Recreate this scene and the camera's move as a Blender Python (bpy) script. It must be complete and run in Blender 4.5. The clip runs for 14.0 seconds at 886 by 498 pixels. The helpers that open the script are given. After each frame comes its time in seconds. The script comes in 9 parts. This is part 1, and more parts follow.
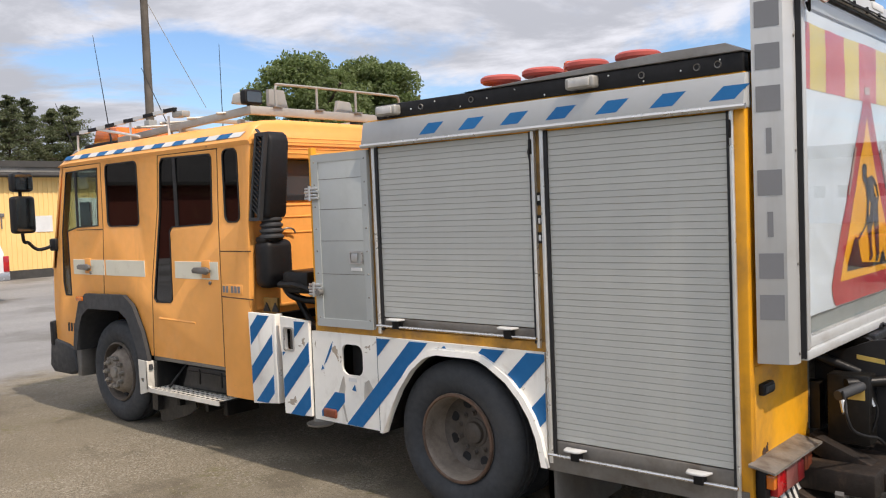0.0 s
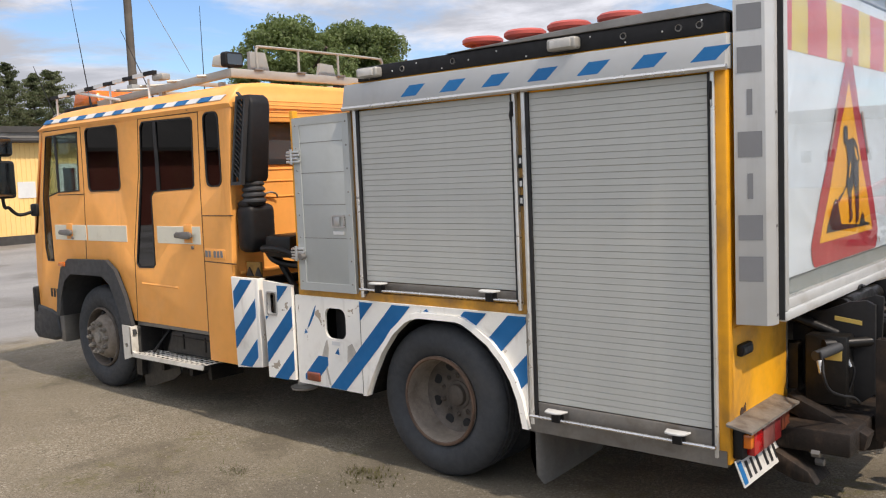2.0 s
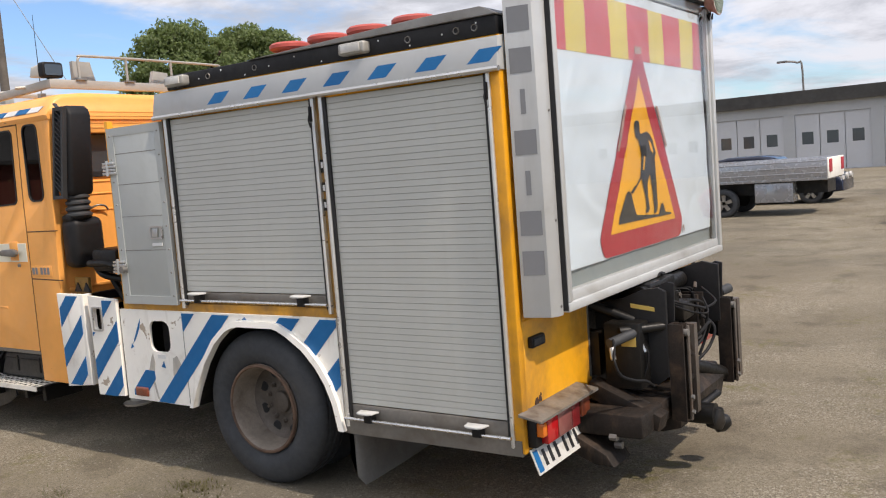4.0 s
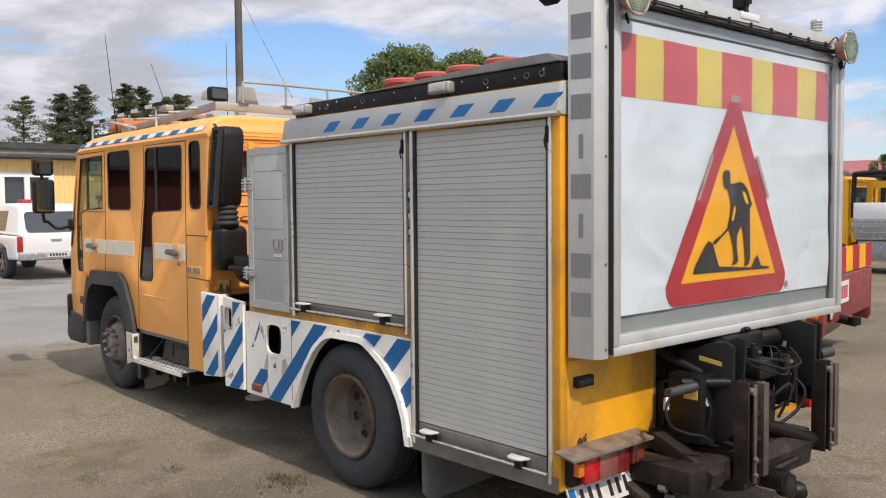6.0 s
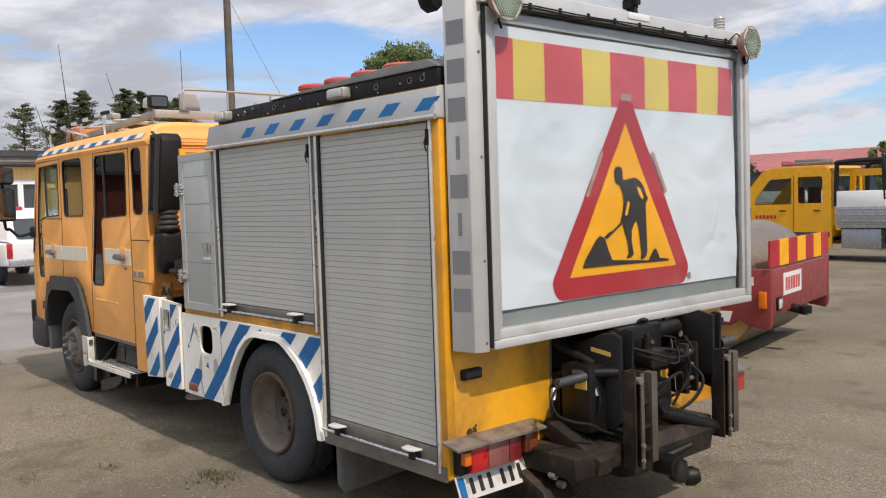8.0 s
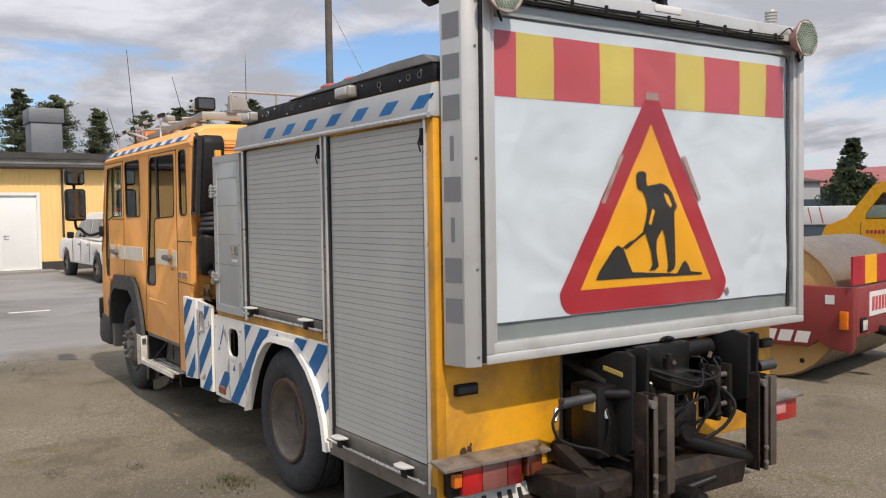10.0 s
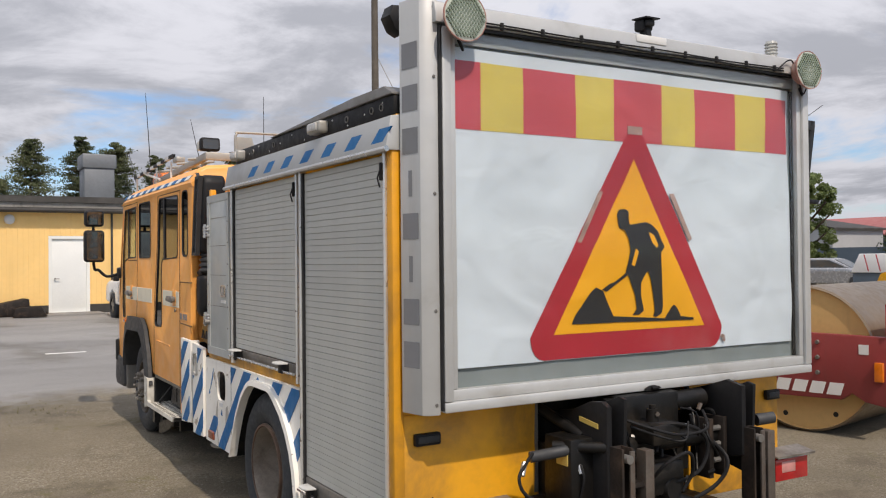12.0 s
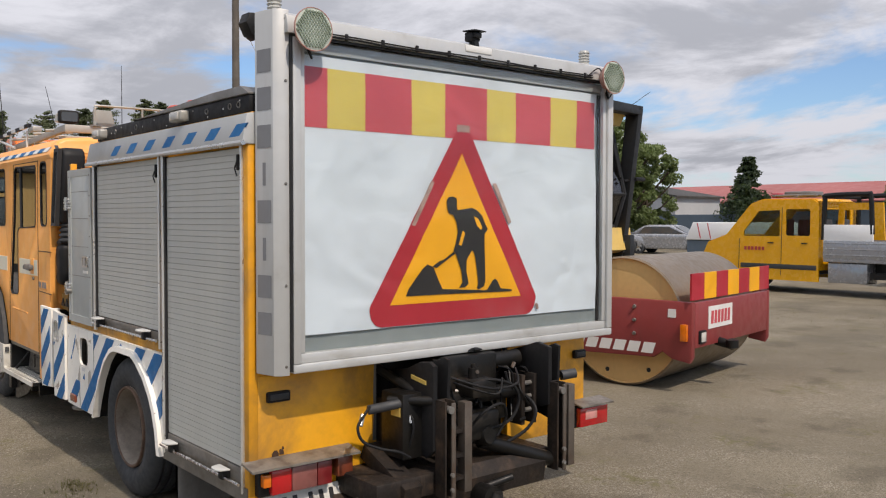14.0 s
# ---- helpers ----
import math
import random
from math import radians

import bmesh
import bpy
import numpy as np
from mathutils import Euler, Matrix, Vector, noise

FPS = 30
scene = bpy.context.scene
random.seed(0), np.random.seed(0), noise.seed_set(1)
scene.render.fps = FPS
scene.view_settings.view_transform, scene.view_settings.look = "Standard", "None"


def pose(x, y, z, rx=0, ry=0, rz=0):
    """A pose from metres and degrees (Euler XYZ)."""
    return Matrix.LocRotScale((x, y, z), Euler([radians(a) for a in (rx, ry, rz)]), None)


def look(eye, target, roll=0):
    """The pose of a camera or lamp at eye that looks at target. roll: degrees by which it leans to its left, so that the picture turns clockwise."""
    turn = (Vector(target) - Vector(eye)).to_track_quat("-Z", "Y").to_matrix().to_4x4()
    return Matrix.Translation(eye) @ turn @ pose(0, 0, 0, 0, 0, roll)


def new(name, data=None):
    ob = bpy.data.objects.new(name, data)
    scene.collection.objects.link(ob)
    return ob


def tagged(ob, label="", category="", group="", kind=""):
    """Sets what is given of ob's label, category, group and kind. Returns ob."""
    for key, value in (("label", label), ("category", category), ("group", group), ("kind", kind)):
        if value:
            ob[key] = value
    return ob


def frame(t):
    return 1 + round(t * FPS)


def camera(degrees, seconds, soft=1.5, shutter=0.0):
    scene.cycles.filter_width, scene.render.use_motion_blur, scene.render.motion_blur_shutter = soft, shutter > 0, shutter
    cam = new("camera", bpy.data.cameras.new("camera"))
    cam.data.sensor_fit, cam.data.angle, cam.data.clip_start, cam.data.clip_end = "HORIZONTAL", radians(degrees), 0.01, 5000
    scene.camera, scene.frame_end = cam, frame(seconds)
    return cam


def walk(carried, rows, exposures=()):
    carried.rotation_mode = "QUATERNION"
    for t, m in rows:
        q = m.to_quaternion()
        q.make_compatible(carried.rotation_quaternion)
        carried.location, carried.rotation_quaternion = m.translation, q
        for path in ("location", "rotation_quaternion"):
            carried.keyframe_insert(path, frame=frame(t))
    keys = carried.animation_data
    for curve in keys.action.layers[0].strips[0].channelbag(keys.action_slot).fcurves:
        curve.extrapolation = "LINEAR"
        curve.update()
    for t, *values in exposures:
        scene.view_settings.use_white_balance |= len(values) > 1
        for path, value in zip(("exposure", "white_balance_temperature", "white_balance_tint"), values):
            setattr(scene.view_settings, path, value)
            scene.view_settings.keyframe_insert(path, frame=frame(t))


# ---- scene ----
cam = camera(53.79, 14.0, 1.15)
# seconds, eye, target, roll
PATH = [
    (0, (0.0196, 0.0222, 1.8074), (-1.2891, 1.5317, 1.7135), -2.23),
    (0.5, (0.0207, 0.0205, 1.7995), (-1.2749, 1.5404, 1.6930), -1.96),
    (1, (0.0290, 0.0161, 1.8031), (-1.2626, 1.5381, 1.6779), -2.16),
    (1.5, (0.0394, 0.0350, 1.7909), (-1.2509, 1.5560, 1.6436), -2.25),
    (2, (0.0405, 0.0483, 1.7911), (-1.2460, 1.5698, 1.6182), -2.34),
    (2.5, (0.0376, 0.0511, 1.7869), (-1.2372, 1.5804, 1.5970), -2.95),
    (3, (0.0737, 0.0545, 1.7732), (-1.1081, 1.6571, 1.5865), -4.38),
    (3.2, (0.1483, 0.0791, 1.7742), (-0.9607, 1.7333, 1.5907), -4.85),
    (5.3, (1.0096, 0.7628, 1.7775), (-0.3130, 2.2538, 1.6112), -0.46),
    (5.5, (1.0692, 0.7483, 1.7928), (-0.3339, 2.1661, 1.6479), -0.40),
    (6, (1.1925, 0.6948, 1.7886), (-0.2969, 2.0255, 1.6844), -0.49),
    (6.5, (1.3090, 0.6446, 1.8088), (-0.1926, 1.9620, 1.7099), -0.85),
    (7, (1.4277, 0.7209, 1.8032), (-0.0780, 2.0334, 1.7014), -1.40),
    (7.5, (1.6053, 0.9087, 1.7952), (0.1008, 2.2222, 1.6889), -1.74),
    (7.7, (1.6557, 0.9602, 1.7990), (0.1580, 2.2810, 1.6885), -1.81),
    (10, (1.8500, 1.6220, 1.7633), (0.1945, 2.7408, 1.6774), -0.87),
    (10.5, (1.8084, 1.7519, 1.7518), (0.1316, 2.8398, 1.6841), -0.63),
    (11, (1.8459, 1.9662, 1.7240), (0.1319, 2.9962, 1.6869), -0.77),
    (11.5, (1.8922, 2.1482, 1.7303), (0.1504, 3.1312, 1.7228), -0.37),
    (12, (1.9011, 2.0957, 1.7226), (0.1769, 3.1090, 1.7445), -0.55),
    (12.5, (1.9385, 2.0010, 1.7794), (0.2501, 3.0722, 1.8200), -1.04),
    (13, (2.0434, 2.0198, 1.8198), (0.3581, 3.0963, 1.8479), -0.38),
    (13.5, (2.2710, 1.9169, 1.8050), (0.6339, 3.0658, 1.7963), 0.49),
    (14, (2.4700, 1.8354, 1.8278), (0.9245, 3.1030, 1.7598), 0.14),
]
EXPOSURES = [(0, 0.36), (3.2, 0.40), (5.5, 0.36), (6.5, 0.25), (7.7, 0.25), (10, 0.15), (11, 0.11), (12, 0.05), (13.5, 0.05), (14, 0.10)]
walk(cam, [(t, look(eye, target, roll)) for t, eye, target, roll in PATH], EXPOSURES)
# light levels
SKY_STRENGTH, SKY_GAIN = 0.12, (0.70, 0.92, 1.18)
CLOUD_LOW, CLOUD_HIGH, ZENITH, CLOUD_FRONT = 0.42, 0.53, 1.0, 0.34
CLOUD_DARK, CLOUD_LIGHT = (2.72, 3.1, 3.78), (4.5, 5.02, 5.95)
SUN_POWER, SUN_SOFT = 2.7, radians(1.2)
KELVIN, TINT = 7400, 15

# ---------------------------------------------------------------- light
SUN_ELEV, SUN_AZ = radians(52), radians(-5.5)      # azimuth from +x towards +y
world = bpy.data.worlds.new("world")
scene.world = world
world.use_nodes = True
wn, wl = world.node_tree.nodes, world.node_tree.links
wn.clear()
w_out = wn.new("ShaderNodeOutputWorld")
w_bg = wn.new("ShaderNodeBackground")
w_sky = wn.new("ShaderNodeTexSky")
w_sky.sky_type = "NISHITA"
w_sky.sun_disc = False
w_sky.sun_elevation = SUN_ELEV
w_sky.sun_rotation = radians(90) - SUN_AZ
w_sky.air_density, w_sky.dust_density, w_sky.ozone_density = 1.0, 0.6, 1.6
w_co = wn.new("ShaderNodeTexCoord")
w_sep = wn.new("ShaderNodeSeparateXYZ")
wl.new(w_co.outputs["Generated"], w_sep.inputs[0])


def w_math(op, a, b=None, clamp=False):
    n = wn.new("ShaderNodeMath")
    n.operation, n.use_clamp = op, clamp
    for i, v in enumerate((a, b)):
        if v is None:
            continue
        if isinstance(v, (int, float)):
            n.inputs[i].default_value = v
        else:
            wl.new(v, n.inputs[i])
    return n.outputs[0]


# clouds lie on a flat layer above: the direction divided by its height
w_h = w_math("ADD", w_math("MAXIMUM", w_sep.outputs["Z"], 0.0), 0.14)
w_vec = wn.new("ShaderNodeCombineXYZ")
wl.new(w_math("DIVIDE", w_sep.outputs["X"], w_h), w_vec.inputs[0])
wl.new(w_math("DIVIDE", w_sep.outputs["Y"], w_h), w_vec.inputs[1])
w_vec.inputs[2].default_value = 3.7


def w_noise(scale, detail, rough, dist=0.0):
    n = wn.new("ShaderNodeTexNoise")
    n.inputs["Scale"].default_value, n.inputs["Detail"].default_value = scale, detail
    n.inputs["Roughness"].default_value, n.inputs["Distortion"].default_value = rough, dist
    wl.new(w_vec.outputs[0], n.inputs["Vector"])
    return n.outputs["Fac"]


def w_range(v, a, b, c=0.0, d=1.0):
    n = wn.new("ShaderNodeMapRange")
    n.interpolation_type = "SMOOTHSTEP"
    for i, x in enumerate((a, b, c, d)):
        n.inputs[i + 1].default_value = x
    wl.new(v, n.inputs[0])
    return n.outputs[0]


# the cloud thickens towards -x, where the front comes from
w_front = w_math("MULTIPLY", w_math("MAXIMUM", w_math("ADD", w_math("MULTIPLY", w_sep.outputs["X"], -1.0), -0.74), 0.0), CLOUD_FRONT)
w_cover = w_range(w_math("ADD", w_noise(0.55, 10.0, 0.58, 0.5), w_front), CLOUD_LOW, CLOUD_HIGH)
w_shade = w_range(w_math("SUBTRACT", w_noise(1.25, 8.0, 0.62, 0.3), w_math("MULTIPLY", w_front, 1.1)), 0.36, 0.58)
w_ccol = wn.new("ShaderNodeMix")
w_ccol.data_type = "RGBA"
wl.new(w_shade, w_ccol.inputs[0])
w_ccol.inputs[6].default_value = (*CLOUD_DARK, 1)
w_ccol.inputs[7].default_value = (*CLOUD_LIGHT, 1)
w_up = w_math("ADD", w_math("MULTIPLY", w_math("MAXIMUM", w_sep.outputs["Z"], 0.0), ZENITH), 1.0)
w_lift = wn.new("ShaderNodeVectorMath")
w_lift.operation = "SCALE"
wl.new(w_ccol.outputs[2], w_lift.inputs[0])
wl.new(w_up, w_lift.inputs["Scale"])
w_mix = wn.new("ShaderNodeMix")
w_mix.data_type = "RGBA"
wl.new(w_cover, w_mix.inputs[0])
w_gain = wn.new("ShaderNodeMix")
w_gain.data_type, w_gain.blend_type = "RGBA", "MULTIPLY"
w_gain.inputs[0].default_value = 1.0
wl.new(w_sky.outputs[0], w_gain.inputs[6])
w_gain.inputs[7].default_value = (*SKY_GAIN, 1)
wl.new(w_gain.outputs[2], w_mix.inputs[6])
wl.new(w_lift.outputs[0], w_mix.inputs[7])
wl.new(w_mix.outputs[2], w_bg.inputs[0])
w_bg.inputs[1].default_value = SKY_STRENGTH
wl.new(w_bg.outputs[0], w_out.inputs[0])

sun = new("sun", bpy.data.lights.new("sun", "SUN"))
sun.data.energy, sun.data.angle, sun.data.color = SUN_POWER, SUN_SOFT, (1.0, 0.96, 0.90)
sun.matrix_world = look((math.cos(SUN_ELEV) * math.cos(SUN_AZ) * 60, math.cos(SUN_ELEV) * math.sin(SUN_AZ) * 60, math.sin(SUN_ELEV) * 60), (0, 0, 0))
scene.view_settings.use_white_balance = True
scene.view_settings.white_balance_temperature, scene.view_settings.white_balance_tint = KELVIN, TINT

# ---------------------------------------------------------------- materials
class Nodes:
    """A node tree with short ways to add to it."""

    def __init__(self, name):
        self.mat = bpy.data.materials.new(name)
        self.mat.use_nodes = True
        self.t = self.mat.node_tree
        self.t.nodes.clear()
        self.out = self.add("ShaderNodeOutputMaterial")
        self.bsdf = self.add("ShaderNodeBsdfPrincipled")
        self.link(self.bsdf.outputs[0], self.out.inputs[0])
        self.co = self.add("ShaderNodeTexCoord").outputs["Object"]

    def add(self, kind):
        return self.t.nodes.new(kind)

    def link(self, a, b):
        self.t.links.new(a, b)

    def put(self, v, socket):
        if isinstance(v, (int, float)):
            socket.default_value = v
        elif isinstance(v, tuple):
            socket.default_value = (*v, 1) if len(v) == 3 and len(socket.default_value) == 4 else v
        else:
            self.link(v, socket)

    def noise(self, scale, detail=4.0, rough=0.55, stretch=(1, 1, 1), dist=0.0, shift=0.0):
        m = self.add("ShaderNodeMapping")
        m.inputs["Scale"].default_value = stretch
        m.inputs["Location"].default_value = (shift, shift * 0.7, shift * 1.3)
        self.link(self.co, m.inputs[0])
        n = self.add("ShaderNodeTexNoise")
        n.inputs["Scale"].default_value, n.inputs["Detail"].default_value = scale, detail
        n.inputs["Roughness"].default_value, n.inputs["Distortion"].default_value = rough, dist
        self.link(m.outputs[0], n.inputs["Vector"])
        return n.outputs["Fac"]

    def range(self, v, a, b, c=0.0, d=1.0):
        n = self.add("ShaderNodeMapRange")
        n.interpolation_type = "SMOOTHSTEP"
        for i, x in enumerate((a, b, c, d)):
            n.inputs[i + 1].default_value = x
        self.link(v, n.inputs[0])
        return n.outputs[0]

    def math(self, op, a, b=0.0):
        n = self.add("ShaderNodeMath")
        n.operation = op
        self.put(a, n.inputs[0])
        self.put(b, n.inputs[1])
        return n.outputs[0]

    def mix(self, f, a, b, blend="MIX"):
        n = self.add("ShaderNodeMix")
        n.data_type, n.blend_type = "RGBA", blend
        self.put(f, n.inputs[0])
        self.put(a, n.inputs[6])
        self.put(b, n.inputs[7])
        return n.outputs[2]

    def axis(self, k):
        n = self.add("ShaderNodeSeparateXYZ")
        self.link(self.co, n.inputs[0])
        return n.outputs[k]

    def bump(self, h, strength, dist=0.01):
        n = self.add("ShaderNodeBump")
        n.inputs["Strength"].default_value, n.inputs["Distance"].default_value = strength, dist
        self.link(h, n.inputs["Height"])
        self.link(n.outputs[0], self.bsdf.inputs["Normal"])

    def done(self, color, rough=0.5, metal=0.0, spec=0.5):
        self.put(color, self.bsdf.inputs["Base Color"])
        self.put(rough, self.bsdf.inputs["Roughness"])
        self.put(metal, self.bsdf.inputs["Metallic"])
        self.bsdf.inputs["Specular IOR Level"].default_value = spec
        return self.mat


def dim(c, k):
    return tuple(x * k for x in c)


def surface(name, color, rough=0.5, metal=0.0, vary=0.12, scale=1.5, dirt=None, dirt_amount=0.0, dirt_scale=3.0,
            streak=0.0, bump=0.0, bump_scale=60.0, spec=0.5, each=0.0, chips=None, chip_scale=14.0, chip_level=0.70):
    """A worn surface: broad and fine variation of colour, dirt in patches and running streaks, fine relief."""
    n = Nodes(name)
    col = n.mix(n.range(n.noise(scale, 5.0), 0.3, 0.7), dim(color, 1 - vary), dim(color, 1 + vary * 0.6))
    col = n.mix(n.range(n.noise(scale * 17, 4.0, shift=3.1), 0.35, 0.7, 0.0, 0.35), col, dim(color, 1 - vary * 1.3))
    r = n.range(n.noise(scale * 7, 3.0, shift=7.7), 0.3, 0.7, max(rough - 0.08, 0.02), min(rough + 0.1, 1))
    if each:
        o = n.add("ShaderNodeObjectInfo")
        col = n.mix(n.math("MULTIPLY", o.outputs["Random"], each), col, dim(color, 0.6))
    if dirt:
        f = n.range(n.noise(dirt_scale, 7.0, 0.62, dist=0.4, shift=1.3), 0.62 - dirt_amount * 0.35, 0.78, 0.0, min(dirt_amount * 1.3, 0.9))
        if streak:
            g = n.range(n.noise(dirt_scale * 2.2, 5.0, 0.6, stretch=(1, 1, 0.09), shift=5.0), 0.56, 0.75, 0.0, streak)
            f = n.math("MAXIMUM", f, g)
        col = n.mix(f, col, dirt)
        r = n.math("MAXIMUM", r, n.math("MULTIPLY", f, 0.85))
    if chips:
        c = n.range(n.noise(chip_scale, 6.0, 0.55, dist=0.6, shift=11.0), chip_level, chip_level + 0.02)
        col = n.mix(n.math("MULTIPLY", c, 0.85), col, chips)
    if bump:
        n.bump(n.noise(bump_scale, 5.0, 0.6), bump)
    return n.done(col, r, metal, spec)


def tinted_glass(name, tint, gloss=0.03, mirror=0.045):
    """Thin glass: what lies behind shows through its tint, and it mirrors more at a slant."""
    n = Nodes(name)
    tr = n.add("ShaderNodeBsdfTransparent")
    tr.inputs[0].default_value = (*tint, 1)
    gl = n.add("ShaderNodeBsdfGlossy")
    gl.inputs["Roughness"].default_value = gloss
    gl.inputs["Color"].default_value = (0.95, 0.97, 1, 1)
    lw = n.add("ShaderNodeLayerWeight")
    lw.inputs[0].default_value = 0.5
    slant = n.math("MULTIPLY", n.math("POWER", lw.outputs["Facing"], 4.0), 0.55)
    mx = n.add("ShaderNodeMixShader")
    n.link(n.math("ADD", slant, mirror), mx.inputs[0])
    n.link(tr.outputs[0], mx.inputs[1])
    n.link(gl.outputs[0], mx.inputs[2])
    n.link(mx.outputs[0], n.out.inputs[0])
    n.t.nodes.remove(n.bsdf)
    return n.mat


def lens(name, color, rough=0.12):
    """Ribbed coloured plastic of a lamp."""
    n = Nodes(name)
    w = n.add("ShaderNodeTexWave")
    w.inputs["Scale"].default_value = 60
    n.link(n.co, w.inputs["Vector"])
    n.bump(w.outputs["Fac"], 0.25, 0.004)
    n.bsdf.inputs["Coat Weight"].default_value = 0.6
    return n.done(n.mix(n.range(n.noise(9, 3.0), 0.3, 0.7), dim(color, 0.8), dim(color, 1.1)), rough)


GRIME = (0.09, 0.075, 0.055)
RUST = (0.16, 0.065, 0.025)
M_ORANGE = surface("faded_orange_paint", (0.97, 0.425, 0.105), 0.42, vary=0.10, scale=0.8, dirt=(0.34, 0.15, 0.05), dirt_amount=0.16, dirt_scale=1.6, streak=0.32, bump=0.02, chips=(0.30, 0.12, 0.045), chip_scale=9.0, chip_level=0.73)
M_YELLOW = surface("worn_yellow_paint", (0.76, 0.335, 0.013), 0.45, vary=0.12, scale=1.1, dirt=(0.16, 0.095, 0.04), dirt_amount=0.55, dirt_scale=2.2, streak=0.55, bump=0.03)
M_YELLOWSILL = surface("stained_yellow_sill", (0.60, 0.29, 0.03), 0.55, vary=0.2, scale=3.0, dirt=(0.17, 0.10, 0.05), dirt_amount=0.75, dirt_scale=5.0, streak=0.5, bump=0.03)
M_YELLOWREAR = surface("grimy_yellow_paint", (0.92, 0.425, 0.020), 0.5, vary=0.15, scale=1.6, dirt=(0.19, 0.098, 0.038), dirt_amount=0.62, dirt_scale=2.2, streak=0.7, bump=0.04)
M_SILLBROWN = surface("brown_stained_yellow", (0.30, 0.16, 0.03), 0.6, vary=0.3, scale=6.0, dirt=(0.09, 0.055, 0.03), dirt_amount=0.6, dirt_scale=8.0)
M_SLAT = surface("grey_aluminium_slat", (0.530, 0.533, 0.495), 0.46, metal=0.1, vary=0.07, scale=1.3, dirt=(0.23, 0.21, 0.18), dirt_amount=0.22, dirt_scale=1.1, streak=0.20, bump=0.02, each=0.10)
M_SHEET = surface("grey_painted_sheet", (0.44, 0.462, 0.448), 0.42, metal=0.1, vary=0.06, scale=1.0, dirt=(0.22, 0.20, 0.17), dirt_amount=0.2, dirt_scale=1.5, streak=0.25)
M_RAIL = surface("bright_guide_rail", (0.74, 0.74, 0.72), 0.34, metal=0.7, vary=0.1, scale=2.0, dirt=(0.25, 0.21, 0.16), dirt_amount=0.3, dirt_scale=4.0, streak=0.3)
M_ALU = surface("bare_aluminium", (0.60, 0.60, 0.59), 0.32, metal=0.85, vary=0.10, scale=2.0, dirt=GRIME, dirt_amount=0.16, dirt_scale=4.0)
M_ALUWHITE = surface("pale_anodised_frame", (0.505, 0.515, 0.51), 0.4, metal=0.2, vary=0.08, scale=1.2, dirt=(0.24, 0.21, 0.17), dirt_amount=0.3, dirt_scale=2.2, streak=0.25)
M_SHELF = surface("stained_steel_shelf", (0.25, 0.225, 0.195), 0.5, metal=0.3, vary=0.2, scale=5.0, dirt=(0.075, 0.05, 0.035), dirt_amount=0.6, dirt_scale=9.0, bump=0.06)
M_STEEL = surface("dull_steel", (0.24, 0.23, 0.215), 0.5, metal=0.6, vary=0.15, scale=2.5, dirt=GRIME, dirt_amount=0.35, dirt_scale=5.0)
M_GRIMYRAIL = surface("grimy_grey_rail", (0.20, 0.185, 0.165), 0.5, metal=0.3, vary=0.2, scale=3.0, dirt=(0.10, 0.075, 0.05), dirt_amount=0.5, dirt_scale=6.0, streak=0.4)
M_CHROMEBAR = surface("polished_bar", (0.78, 0.77, 0.75), 0.22, metal=1.0, vary=0.1, scale=5.0, dirt=(0.30, 0.24, 0.18), dirt_amount=0.3, dirt_scale=8.0)
M_WHITE = surface("chipped_white_paint", (0.90, 0.87, 0.80), 0.42, vary=0.05, scale=1.6, dirt=(0.34, 0.27, 0.19), dirt_amount=0.22, dirt_scale=5.0, streak=0.4, chips=(0.33, 0.25, 0.17), chip_scale=8.0, chip_level=0.655)
M_TAB = surface("worn_pale_plastic", (0.60, 0.60, 0.58), 0.35, vary=0.1, scale=6.0, dirt=(0.25, 0.22, 0.18), dirt_amount=0.3, dirt_scale=9.0)
M_BLUE = surface("blue_reflective_film", (0.002, 0.128, 0.335), 0.55, spec=0.3, vary=0.10, scale=3.0, dirt=(0.06, 0.10, 0.16), dirt_amount=0.12, dirt_scale=5.0)
M_WHITEFILM = surface("white_film", (0.72, 0.72, 0.70), 0.4, vary=0.06, scale=3.0, dirt=(0.3, 0.27, 0.22), dirt_amount=0.15)
M_GREYFILM = surface("grey_film", (0.20, 0.205, 0.215), 0.45, vary=0.06, scale=3.0)
M_BLACK = surface("black_plastic", (0.010, 0.010, 0.011), 0.55, spec=0.3, vary=0.25, scale=3.0, dirt=(0.035, 0.032, 0.028), dirt_amount=0.12, dirt_scale=4.0, bump=0.05, bump_scale=220)
M_GREYPLASTIC = surface("grey_black_plastic", (0.034, 0.036, 0.039), 0.6, vary=0.18, scale=3.0, dirt=(0.12, 0.11, 0.09), dirt_amount=0.25, dirt_scale=3.0, bump=0.06, bump_scale=200)
M_CHASSIS = surface("oily_black_chassis", (0.0085, 0.008, 0.0075), 0.42, spec=0.3, vary=0.3, scale=4.0, dirt=(0.052, 0.041, 0.03), dirt_amount=0.42, dirt_scale=6.0, bump=0.15, bump_scale=50)
M_RUSTY = surface("rusty_steel", (0.020, 0.0155, 0.013), 0.62, metal=0.1, spec=0.3, vary=0.3, scale=5.0, dirt=(0.125, 0.078, 0.05), dirt_amount=0.42, dirt_scale=7.0, streak=0.3, bump=0.2, bump_scale=70)
M_WORNSTEEL = surface("worn_channel_steel", (0.13, 0.108, 0.09), 0.5, metal=0.4, vary=0.25, scale=5.0, dirt=(0.10, 0.045, 0.022), dirt_amount=0.5, dirt_scale=9.0, bump=0.1)
